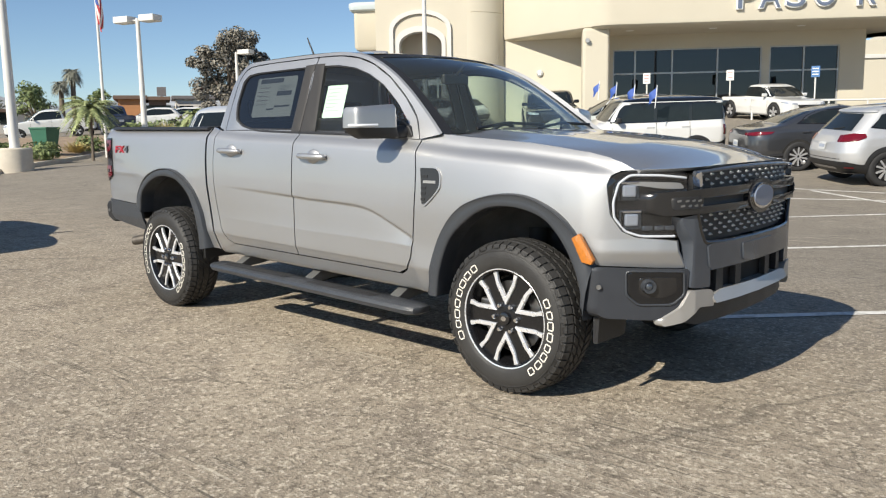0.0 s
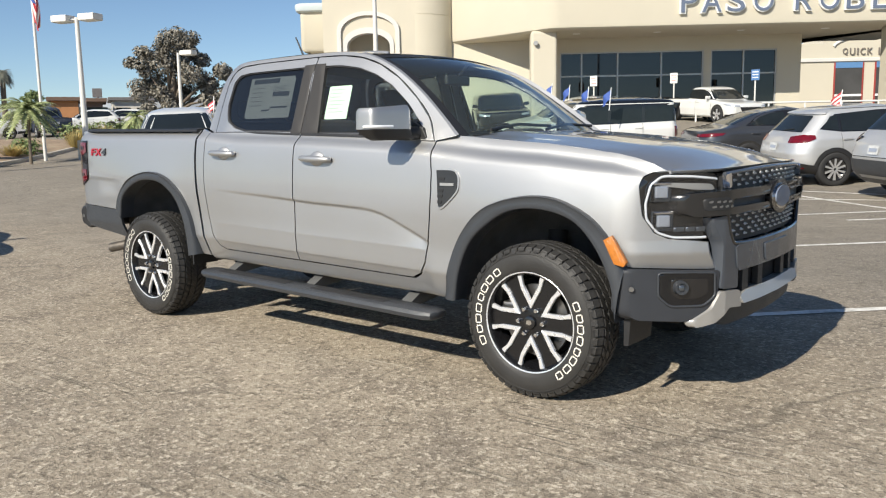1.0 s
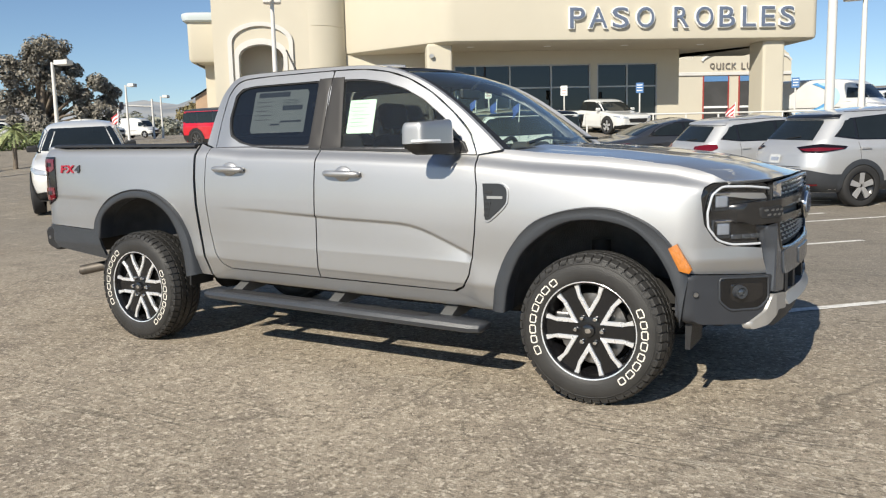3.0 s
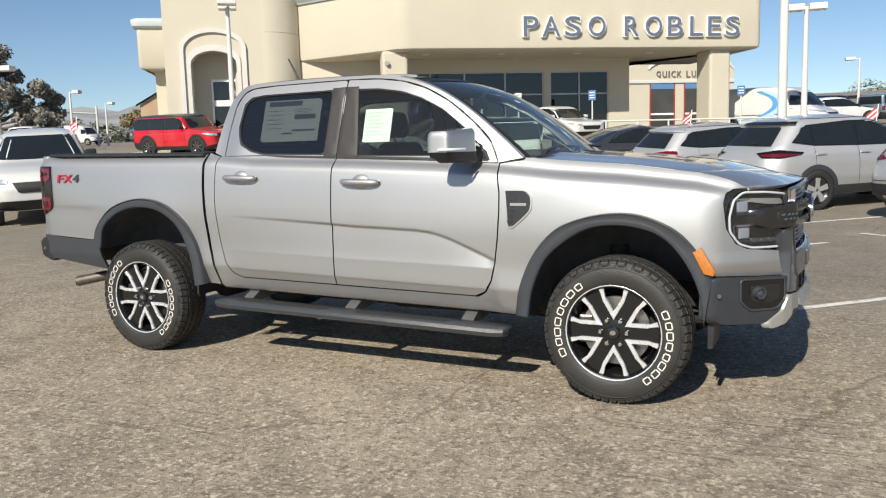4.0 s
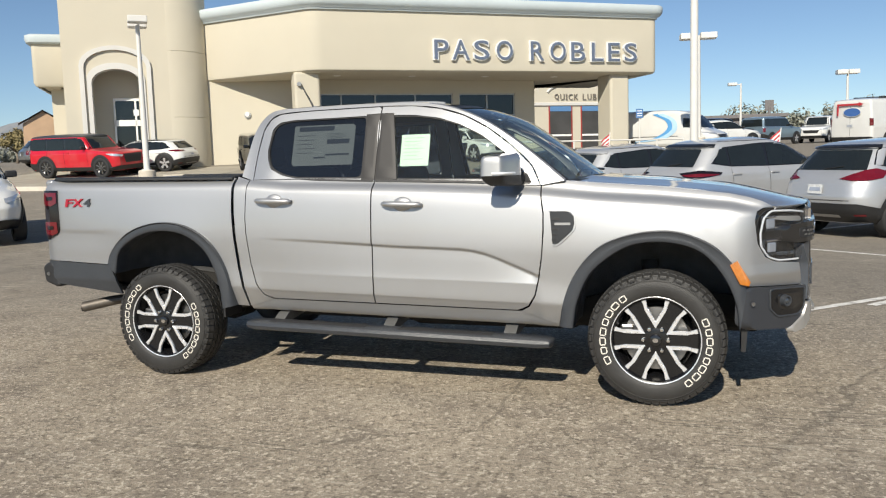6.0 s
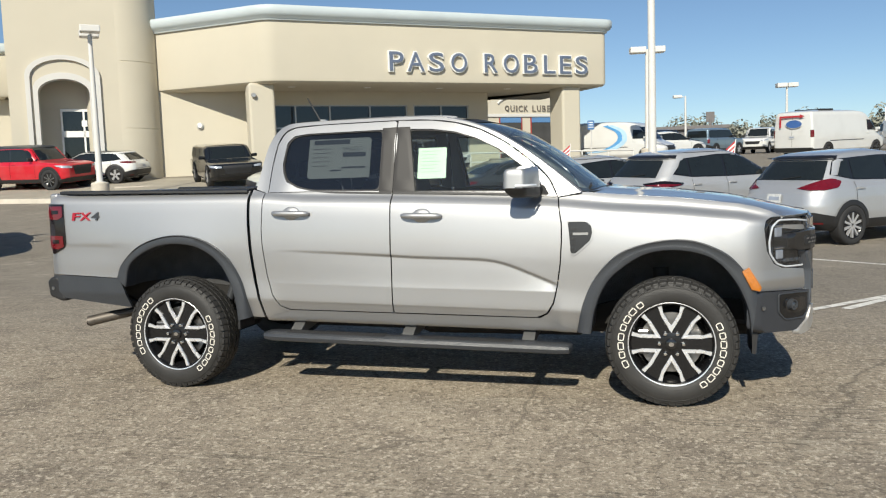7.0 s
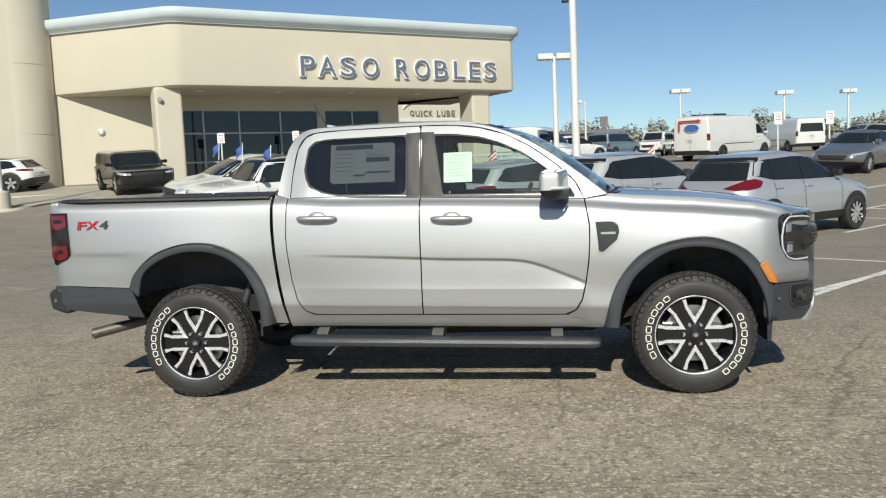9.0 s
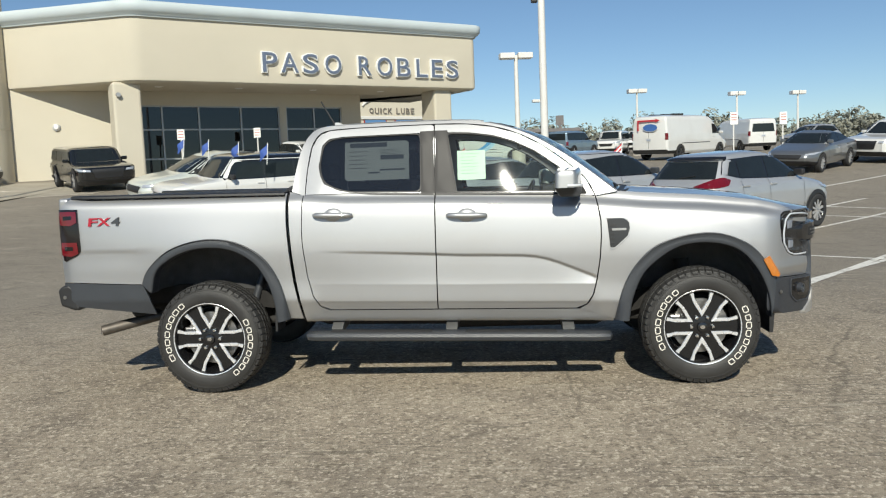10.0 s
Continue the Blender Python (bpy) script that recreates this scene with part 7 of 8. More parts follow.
    for end, z1, keep in (("rear", bumper * H if clad else zb + 0.22, 15), ("front", zb + 0.20, 14)):
        rows = []
        for z in np.linspace(zb + 0.01, z1, 5):
            h = half(z, 0.014)
            h = h[:keep] if end == "rear" else h[::-1][:keep]
            rows.append([(p[0] - L / 2, -p[1], z + (0 if z < z1 - 0.01 else -0.10 * max(0, i - 8) / 6)) for i, p in list(enumerate(h))[::-1]] + [(p[0] - L / 2, p[1], z + (0 if z < z1 - 0.01 else -0.10 * max(0, i - 8) / 6)) for i, p in list(enumerate(h))[1:]])
        sheet(end + "_bumper", rows, bl, body)
    g0, g1 = ((.36, .47) if face == "bar" else (.33, .53)) if shape != "van" else (.27, .38)
    patch("grille", [(-hw * .56, g1 * H), (hw * .56, g1 * H), (hw * .46, g0 * H), (-hw * .46, g0 * H)], end_at("front", 0.013), M_black, body, 3, 36)
    if plates:
        zp = (0.50 if clad else 0.46) * H
        pl = patch("rear_plate", [(-.15, zp - .075), (.15, zp - .075), (.15, zp + .075), (-.15, zp + .075)], end_at("rear", 0.022), M_plate, body, 2, 20)
        patch("plate_bar", [(-.11, zp - .03), (.11, zp - .03), (.11, zp + .03), (-.11, zp + .03)], end_at("rear", 0.026), M_plate_bar, pl, 2, 20)
    if shape == "suv":
        # tailgate shut line, roof spoiler, bumper reflectors, wiper
        f = end_at("rear", 0.007)
        wt = hw * 0.72
        sheet("tailgate_line", [[f(y, bumper * H + 0.05 + o) for y in np.linspace(-wt, wt, 14)] for o in (-0.005, 0.005)], M_dark, body)
        rows = []
        for z, lift in ((.893, .004), (.905, .05), (.925, .055), (.942, .004)):
            h = half(z * H, lift)[:12]
            rows.append([(p[0] - L / 2, -p[1] * 0.96, z * H) for p in h[::-1]] + [(p[0] - L / 2, p[1] * 0.96, z * H) for p in h[1:]])
        sheet("roof_spoiler", rows, M_gloss if floating or lamp_mat else paint, body)
        for side in (-1, 1):
            if clad:
                patch("bumper_reflector", [(-.16, .235 * H), (.02, .235 * H), (.02, .255 * H), (-.16, .255 * H)], round_at("rear", side, 0.022), M_red, body, 2, 20)
        tube("rear_wiper", [end_at("rear", 0.022)(y, .70 * H + 0.02 * k) for k, y in enumerate((0.02, -0.15, -0.32))], 0.008, M_black, body, 6)
        if clad:
            sheet("skid_strip", [[end_at("rear", 0.020)(y, z * H) for y in np.linspace(-hw * .5, hw * .5, 10)] for z in (.215, .245)], M_skid, body)
    if shape == "pickup":
        part("bed_opening", box_bm(-L / 2 + 0.12, -L / 2 + 0.32 * L, -hw * 0.78, hw * 0.78, 0.60 * H, 0.632 * H), M_black, body)
    if shape == "van":
        for side in (-1, 1):
            f = side_at(side, 0.006)
            sheet("side_moulding", [[f(x * L, z * H) for x in np.linspace(.22, .66, 10)] for z in (.36, .375)], M_black, body)
        sheet("door_gap", [[end_at("rear", 0.006)(y, z * H) for z in np.linspace(.2, .9, 10)] for y in (-.006, .006)], M_dark, body)
    put("underside", [(-L * 0.46, -hw * 0.85, zb + 0.02), (L * 0.46, -hw * 0.85, zb + 0.02), (L * 0.46, hw * 0.85, zb + 0.02), (-L * 0.46, hw * 0.85, zb + 0.02)], [(0, 1, 2, 3)], M_dark, c, smooth=False)
    return c


def parked(rx, ry, heading, wheelbase, L, W, front):
    """The pose of a car whose right-hand rear wheel touches the ground at (rx, ry)."""
    a = radians(heading)
    f, l = Vector((math.cos(a), math.sin(a))), Vector((-math.sin(a), math.cos(a)))
    rear_from_mid = L / 2 - front - wheelbase
    p = Vector((rx, ry)) + l * (W / 2 - 0.1) - f * rear_from_mid
    p = Vector((rx, ry)) + l * (W / 2 - 0.1) + f * (-rear_from_mid)
    return place(p.x, p.y, heading)


P_silver = car_paint("silver_car_paint", (0.52, 0.53, 0.545), 0.55, 0.42)
P_silver2 = car_paint("pale_silver_paint", (0.56, 0.565, 0.57), 0.5, 0.42)
P_grey = car_paint("gunmetal_paint", (0.075, 0.078, 0.085), 0.6, 0.3, 0.08, 0.05)
P_midgrey = car_paint("mid_grey_paint", (0.21, 0.22, 0.23), 0.6, 0.3)
P_black = car_paint("black_car_paint", (0.008, 0.009, 0.010), 0.0, 0.2, 0.05, 0.01)
P_white = car_paint("white_gloss_paint", (0.68, 0.68, 0.66), 0.0, 0.3, 0.01)
P_red = car_paint("bright_red_paint", (0.56, 0.005, 0.020), 0.1, 0.3, 0.03)
P_blue = car_paint("slate_blue_paint", (0.18, 0.25, 0.31), 0.4, 0.3)
P_green = car_paint("pale_sage_paint", (0.62, 0.65, 0.60), 0.2, 0.3, 0.02)
P_navy = car_paint("navy_paint", (0.03, 0.045, 0.09), 0.3, 0.3)

ROW = "cars parked in the row beyond the pickup"
HEAD = 42
car("hatchback_suv", "silver small SUV with black cladding and red wrap-round tail lamps", "suv", (4.30, 1.76, 1.60), 2.62, 0.85, P_silver, parked(4.65, 8.98, 40, 2.62, 4.30, 1.76, 0.85), clad=M_black, tail="boomerang", floating=True, roof=P_silver, bumper=0.36, style="ten", wheel_r=0.335, group=ROW)
car("compact_suv", "silver compact SUV with dark tail lamps and plastic arches", "suv", (4.65, 1.84, 1.70), 2.70, 0.90, P_silver2, parked(2.25, 10.95, HEAD, 2.70, 4.65, 1.84, 0.90), clad=M_clad, tail="slim", lamp_mat=M_smoke, rails=True, style="five", wheel_r=0.365, group=ROW)
car("crossover", "pale silver crossover with red tail lamps and roof rails", "suv", (4.42, 1.82, 1.57), 2.72, 0.87, P_silver2, parked(-0.2, 13.15, HEAD, 2.72, 4.42, 1.82, 0.87), clad=M_black, tail="wedge", rails=True, bumper=0.32, style="ten", wheel_r=0.34, group=ROW)
car("sedan", "gunmetal grey four-door sedan with slim tail lamps", "sedan", (4.88, 1.84, 1.45), 2.82, 0.95, P_grey, parked(-2.6, 15.4, HEAD, 2.82, 4.88, 1.84, 0.95), style="ten", wheel_r=0.345, group=ROW)
SHOW = "display vehicles by the showroom"
bs = car("small_suv", "white boxy small SUV with black roof and blue window flags", "boxy", (4.39, 1.86, 1.78), 2.67, 0.88, P_white, place(-6.8, 15.35, 224), roof=P_black, clad=M_black, tail="tall", floating=True, wheel_r=0.36, group=SHOW)
car("small_suv", "pale sage small SUV with blue window flags", "suv", (4.59, 1.88, 1.68), 2.71, 0.90, P_green, place(-8.5, 17.6, 224), clad=M_black, wheel_r=0.36, group=SHOW)
car("compact_pickup", "white compact crew-cab pickup parked beside the showroom", "pickup", (4.7, 1.80, 1.45), 2.9, 0.92, P_white, place(-8.75, 30.0, -33), tail="tall", wheel_r=0.36, group=SHOW)
car("large_suv", "black full-size SUV parked under the canopy wall", "boxy", (5.20, 1.98, 1.54), 3.11, 0.95, P_black, place(-15.1, 23.3, -50), tail="tall", wheel_r=0.40, group=SHOW, face="tall")
car("electric_crossover", "white electric crossover with black roof", "suv", (4.71, 1.88, 1.42), 2.98, 0.87, P_white, place(-22.3, 24.6, 188), roof=P_black, clad=M_black, wheel_r=0.37, group=SHOW)
car("off_road_suv", "bright red boxy four-door off-roader with dark roof", "boxy", (4.81, 1.93, 1.80), 2.95, 0.85, P_red, place(-23.4, 22.4, -2), face="tall", roof=M_clad, clad=M_black, tail="tall", wheel_r=0.42, style="steel", group=SHOW)
car("electric_crossover", "white electric crossover facing the lot with a small flag", "suv", (4.71, 1.88, 1.72), 2.98, 0.87, P_white, place(-12.15, 6.45, -37), clad=M_black, wheel_r=0.37, group=SHOW)
car("crossover", "white crossover parked across the aisle behind the pickup", "suv", (4.6, 1.86, 1.66), 2.8, 0.9, P_white, place(-8.15, -1.95, 0), clad=M_black, wheel_r=0.36, group=SHOW)
FAR = "vehicles parked at the back of the lot"
van = car("cargo_van", "white cargo van with blank oval and red arrow on its rear", "van", (5.98, 2.06, 2.20), 3.75, 1.02, P_white, place(9.7, 36.3, 46), tail="tall", wheel_r=0.36, style="steel", group=FAR, rear_glass=False)
van2 = car("cargo_van", "white service van with blue swoosh on its side", "van", (5.98, 2.06, 2.20), 3.75, 1.02, P_white, place(-0.35, 39.8, -22), tail="tall", wheel_r=0.36, style="steel", group=FAR, rear_glass=False)
car("cargo_van", "white passenger van parked near the other vans", "van", (5.98, 2.06, 2.20), 3.75, 1.02, P_white, place(17.4, 52.5, 102), tail="tall", wheel_r=0.36, style="steel", group=FAR)
car("sedan", "mid grey sedan facing the lot", "sedan", (4.88, 1.85, 1.45), 2.83, 0.95, P_midgrey, place(12.3, 25.8, 229), style="ten", wheel_r=0.345, group=FAR)
car("full_size_pickup", "white full-size pickup with dark grille", "pickup", (5.85, 2.06, 1.70), 3.70, 0.95, P_white, place(17.1, 28.9, 216), tail="tall", wheel_r=0.41, group=FAR, face="tall")
for x, y, h, p, sh, lb in ((2.2, 50.5, 30, P_black, "boxy", "black SUV"), (5.6, 53.0, 55, P_blue, "boxy", "slate blue boxy off-roader"), (9.0, 57.0, 250, P_white, "boxy", "white boxy off-roader"), (11.6, 60.0, 240, P_white, "boxy", "white boxy off-roader"), (20.5, 36.8, 215, P_black, "suv", "dark SUV"), (23.5, 40.5, 215, P_white, "suv", "white crossover"), (27.5, 42.5, 215, P_white, "pickup", "white pickup"), (29.0, 36.0, 215, P_midgrey, "suv", "grey SUV"), (2.5, 47.0, 36, P_white, "suv", "white crossover"), (22.0, 52.0, 210, P_silver, "suv", "silver SUV"), (31.0, 50.0, 210, P_white, "suv", "white SUV")):
    car({"boxy": "off_road_suv", "suv": "crossover", "pickup": "pickup_at_rear"}[sh], lb + " parked at the back of the lot", sh, {"boxy": (4.7, 1.9, 1.85), "suv": (4.6, 1.85, 1.68), "pickup": (5.6, 2.0, 1.9)}[sh], 2.9, 0.9, p, place(x, y, h), clad=M_black, tail="tall", wheel_r=0.38, group=FAR)
LEFT = "vehicles across the street side of the lot"
for x, y, h, p, sh, lb in ((-53.6, 18.9, 250, P_white, "pickup", "white full-size pickup"), (-52.0, 22.4, 168, P_navy, "pickup", "navy pickup"), (-54.2, 26.6, 240, P_white, "suv", "white SUV"), (-55.6, 29.8, 240, P_white, "suv", "white SUV"), (-74.0, 58.4, 15, P_white, "van", "white van"), (-50.0, 35.0, 15, P_white, "suv", "white crossover"), (-36.5, 34.5, 60, P_midgrey, "suv", "grey SUV"), (-60.0, 62.0, 60, P_white, "van", "white van"), (-39.0, 37.5, 60, P_black, "sedan", "dark sedan")):
    car({"suv": "crossover", "pickup": "pickup_across_lot", "van": "delivery_van", "sedan": "sedan"}[sh], lb + " parked across the lot", sh, {"suv": (4.7, 1.88, 1.72), "pickup": (5.85, 2.05, 1.95), "van": (5.6, 2.0, 2.3), "sedan": (4.8, 1.84, 1.45)}[sh], 3.0 if sh != "pickup" else 3.6, 0.9, p, place(x, y, h), clad=None, tail="tall", wheel_r=0.38, group=LEFT)


# plain oval and arrow on the van's back, swoosh on the other's side
def flat_shape(name, outline, x, material, owner, axis="x", thick=0.012):
    v, f = prism_geo(outline, x - thick, x, axis)
    return put(name, v, f, material, owner, smooth=False)


M_redpaint = mat("red_decal", (0.45, 0.03, 0.04), 0.5)
M_bluedecal = mat("blue_decal", (0.10, 0.32, 0.62), 0.4)
M_ovaldecal = mat("blue_oval_decal", (0.05, 0.13, 0.36), 0.4)
M_skydecal = mat("pale_blue_decal", (0.42, 0.62, 0.78), 0.4)
X0 = -2.99 - 0.035
ov = [(-0.12 + 0.40 * math.cos(a), 1.60 + 0.18 * math.sin(a)) for a in np.linspace(0, 2 * math.pi, 32, endpoint=False)]
flat_shape("oval_decal", [(p[0] * 1.04 + 0.005, (p[1] - 1.60) * 1.10 + 1.60) for p in ov], X0 - 0.002, M_white, van)
flat_shape("oval_decal", ov, X0 - 0.006, M_ovaldecal, van)
flat_shape("arrow_decal", [(0.62, 1.46), (0.62, 1.98), (-0.42, 1.98), (-0.42, 2.03), (-0.66, 1.94), (-0.42, 1.85), (-0.42, 1.90), (0.54, 1.90), (0.54, 1.46)], X0 - 0.004, M_redpaint, van)
for k, (mt, off) in enumerate(((M_bluedecal, 0.0), (M_skydecal, 0.28))):
    lo = spline([(-1.6 + off, 0.55), (-0.4 + off, 0.74), (0.35 + off, 1.17), (0.25 + off, 1.62), (-0.5 + off, 1.98)], 24)
    hi = spline([(-1.1 + off, 0.55), (0.0 + off, 0.70), (0.62 + off, 1.13), (0.50 + off, 1.66), (-0.2 + off, 2.02)], 24)
    rows = [[(p[0], -(1.045 + 0.002 * k - 0.11 * max(0, p[1] - 1.17) / 1.05), p[1]) for p in q] for q in (lo, hi)]
    sheet("swoosh_decal", rows, mt, van2)
# roof rack on the van
for y in (-0.6, 0.0, 0.6):
    box("roof_bar", -1.9, -0.9, y - 0.05, y + 0.05, 2.19, 2.27, M_black, van, 0.02)


# ---- lamps, signs, planting, distance ----
def lamp_post(x, y, height, heads, label, base=0.75, r=0.075, turn=0.0, size=(0.62, 0.42, 0.16), wide=0.33, gap=0.28):
    g = ground_z(x, y)
    t = thing("lamp_post", label, "lamp post", "parking lot lamp posts", at=pose(x, y, g, 0, 0, turn))
    if base:
        lathe("concrete_base", [(wide, -0.3), (wide, base - 0.04), (wide - 0.04, base), (0.0, base)], M_concrete, t, 28, "z")
    lathe("base_flange", [(0.0, base + 0.03), (0.17, base + 0.03), (0.17, base)], M_pole, t, 16, "z")
    tube("pole", [(0, 0, base), (0, 0, height)], [r * 1.25, r * 0.8], M_pole, t, 12)
    for k in heads:
        a = radians(k)
        c, s = math.cos(a), math.sin(a)
        tube("arm", [(0, 0, height - 0.08), ((gap + 0.04) * c, (gap + 0.04) * s, height - 0.05)], 0.03, M_pole, t, 8)
        h = part("lamp_head", box_bm(gap, gap + size[0], -size[1] / 2, size[1] / 2, -size[2] / 2, size[2] / 2, 0.03), M_pole, t)
        h.matrix_local = pose(0, 0, height - 0.03, 0, 0, k)
        part("lamp_diffuser", box_bm(gap + 0.06, gap - 0.06 + size[0], -size[1] * 0.38, size[1] * 0.38, -size[2] / 2 - 0.012, -size[2] / 2, 0.0), M_signside, h)
    return t


def lamp_at(x, y, ztop, *a, **k):
    return lamp_post(x, y, ztop - ground_z(x, y), *a, **k)


lamp_at(-16.6, 17.6, 6.62, (130, 310), "white lamp post with two box heads and concrete base", r=0.085, base=0.64, wide=0.29, size=(0.42, 0.62, 0.22))
lamp_at(1.25, 33.6, 7.0, (0, 180), "white lamp post with two box heads", r=0.11, turn=10, size=(0.72, 0.55, 0.27), gap=0.08)
lamp_at(9.64, 49.3, 6.45, (0, 180), "white lamp post with two box heads", turn=10, size=(0.62, 0.5, 0.26), gap=0.02)
lamp_at(17.3, 53.1, 6.3, (0, 180), "white lamp post with two box heads", turn=10, size=(0.56, 0.5, 0.26), gap=0.02)
lamp_at(21.85, 54.0, 6.25, (0, 180), "white lamp post with two box heads", turn=10, size=(0.5, 0.5, 0.26), gap=0.02)
lamp_at(3.75, 56.0, 6.66, (180,), "white lamp post with one box head", turn=10, size=(0.6, 0.45, 0.2))
lamp_at(-27.4, 12.2, 6.1, (200, 20), "white lamp post with two box heads", r=0.10, size=(0.75, 0.55, 0.26))
lamp_at(-37.4, 23.3, 6.27, (20,), "white lamp post with one box head", r=0.10, size=(0.8, 0.55, 0.26), base=0)
lamp_at(-43.4, 32.8, 5.9, (20,), "white lamp post with one box head", base=0, size=(0.45, 0.5, 0.22))
lamp_at(-52.2, 43.4, 6.0, (20,), "white lamp post with one box head", base=0, size=(0.45, 0.5, 0.22))
lamp_at(-24.3, 6.05, 9.5, (40,), "tall white lamp post on a concrete pedestal", r=0.13, base=0.78, wide=0.52)
# tall slim pole between the parked cars, with a camera near its top
tp = thing("camera_pole", "tall slim white steel pole with a security camera", "pole", at=pose(1.5, 14.5, ground_z(1.5, 14.5)))
tube("pole", [(0, 0, -0.1), (0, 0, 9.0)], [0.105, 0.075], M_pole, tp, 12)
part("security_camera", box_bm(-0.26, -0.09, -0.06, 0.06, 5.36, 5.50, 0.03), M_black, tp)


def flag_pole():
    x, y = -28.8, 11.2
    g = ground_z(x, y)
    t = thing("flagpole", "white flagpole flying a striped flag", "flagpole", at=pose(x, y, g))
    tube("pole", [(0, 0, 0), (0, 0, 9.2)], [0.07, 0.045], M_pole, t, 10)
    def wave(u, v):
        # hanging, folded cloth
        return (0.10 + 0.40 * u * (0.55 + 0.45 * v) + 0.05 * math.sin(v * 7 + u * 5), 0.10 * math.sin(u * 9 + v * 3), 6.95 - 1.5 * v - 0.45 * u)
    for k in range(9):
        a, b = k / 9, (k + 1) / 9
        put("stripe", [wave(u, v) for v in np.linspace(0, 1, 14) for u in np.linspace(a, b, 4)], [(4 * j + i, 4 * j + i + 1, 4 * j + i + 5, 4 * j + i + 4) for j in range(13) for i in range(3)], M_flagred if k % 2 == 0 else M_flagwhite, t)
    put("canton", [(p[0], p[1] - 0.02, p[2]) for p in [wave(u, v) for v in np.linspace(0, 0.42, 8) for u in np.linspace(0, 0.6, 5)]], [(5 * j + i, 5 * j + i + 1, 5 * j + i + 6, 5 * j + i + 5) for j in range(7) for i in range(4)], M_flagblue, t)


M_flagred = mat("flag_red_cloth", (0.45, 0.05, 0.06), 0.8)
M_flagwhite = mat("flag_white_cloth", (0.72, 0.70, 0.68), 0.8)
M_flagblue = mat("flag_blue_cloth", (0.05, 0.10, 0.34), 0.8)
flag_pole()


def window_flag(x, y, z, material, label="small blue flag clipped to a car window"):
    t = thing("window_flag", label, "flag", "flags clipped to car windows", at=pose(x, y, z))
    tube("staff", [(0, 0, -0.12), (0.05, 0, 0.44)], 0.011, M_signside, t, 6)
    verts = [(0.05 - u * 0.22 - v * 0.02, 0.04 * math.sin(u * 6 + v * 3), 0.42 - v * 0.26 - u * 0.20) for v in np.linspace(0, 1, 6) for u in np.linspace(0, 1, 6)]
    for j in range(5):
        mt = material if material is not M_flagwhite or j % 2 else M_flagred
        put("cloth", verts[6 * j:6 * j + 12], [(i, i + 1, i + 7, i + 6) for i in range(5)], mt, t)


M_blueflag = mat("royal_blue_cloth", (0.045, 0.10, 0.36), 0.7)
for x, y in ((-6.7, 15.1), (-5.7, 14.4), (-9.0, 17.1), (-8.0, 16.4)):
    window_flag(x, y, ground_z(x, y) + 1.66, M_blueflag)
window_flag(-0.6, 15.3, ground_z(-0.6, 15.3) + 1.40, M_flagwhite, label="small red and white flag clipped to a car window")
window_flag(3.3, 13.9, ground_z(3.3, 13.9) + 1.40, M_flagwhite, label="small red and white flag clipped to a car window")
window_flag(-11.9, 7.1, ground_z(-11.9, 7.1) + 1.50, M_flagwhite, label="small red and white flag clipped to a car window")


def post_sign(x, y, top, material, label, w=0.32, h=0.46, plate=None):
    g = ground_z(x, y)
    t = thing("post_sign", label, "sign", "parking signs on posts", at=pose(x, y, g, 0, 0, 12))
    tube("post", [(0, 0, -0.1), (0, 0, top - g)], 0.035, M_pole, t, 8)
    pl = box("sign_plate", -w / 2, w / 2, -0.06, -0.04, top - g - h, top - g, plate or M_signside, t, 0.004)
    for k in range(3):
        box("text_bar", -w * 0.36, w * 0.36, -0.064, -0.058, top - g - 0.12 - k * 0.12, top - g - 0.085 - k * 0.12, material, pl, 0.0)


M_signred = mat("sign_red", (0.48, 0.16, 0.14), 0.5)
M_signblue = mat("sign_blue", (0.06, 0.16, 0.36), 0.5)
post_sign(-13.85, 29.0, 3.85, M_signred, "white parking sign with red print on a steel post")
post_sign(-11.2, 31.7, 3.95, M_signred, "white parking sign with red print on a steel post")
post_sign(-7.75, 32.3, 3.92, M_signside, "blue accessible parking sign on a steel post", 0.34, 0.46, M_signblue)
post_sign(-1.6, 36.2, 4.0, M_signside, "blue accessible parking sign on a steel post", 0.34, 0.46, M_signblue)
post_sign(12.98, 31.0, 3.56, M_signred, "white parking sign with red print on a steel post", 0.36, 0.55)
post_sign(10.83, 31.0, 3.64, M_signred, "white parking sign with red print on a steel post", 0.36, 0.55)
# railing along the showroom walk
rail = thing("railing", "white pipe railing along the showroom walk", "railing", at=BASE)
for k in range(9):
    u = -11.5 + k * 1.5
    tube("post", [(u, -1.2, 1.0), (u, -1.2, 2.45)], 0.04, M_pole, rail, 8)
for z in (2.0, 2.43):
    tube("rail", [(-11.5, -1.2, z), (0.5, -1.2, z)], 0.04, M_pole, rail, 8)
walk_slab = part("showroom_walk", box_bm(-24, 1.0, -1.6, 3.3, 0.2, 1.42, 0.02), M_concrete, None)
walk_slab.matrix_world = BASE
tagged(walk_slab, "pale concrete walk in front of the showroom", "pavement", kind="structure")

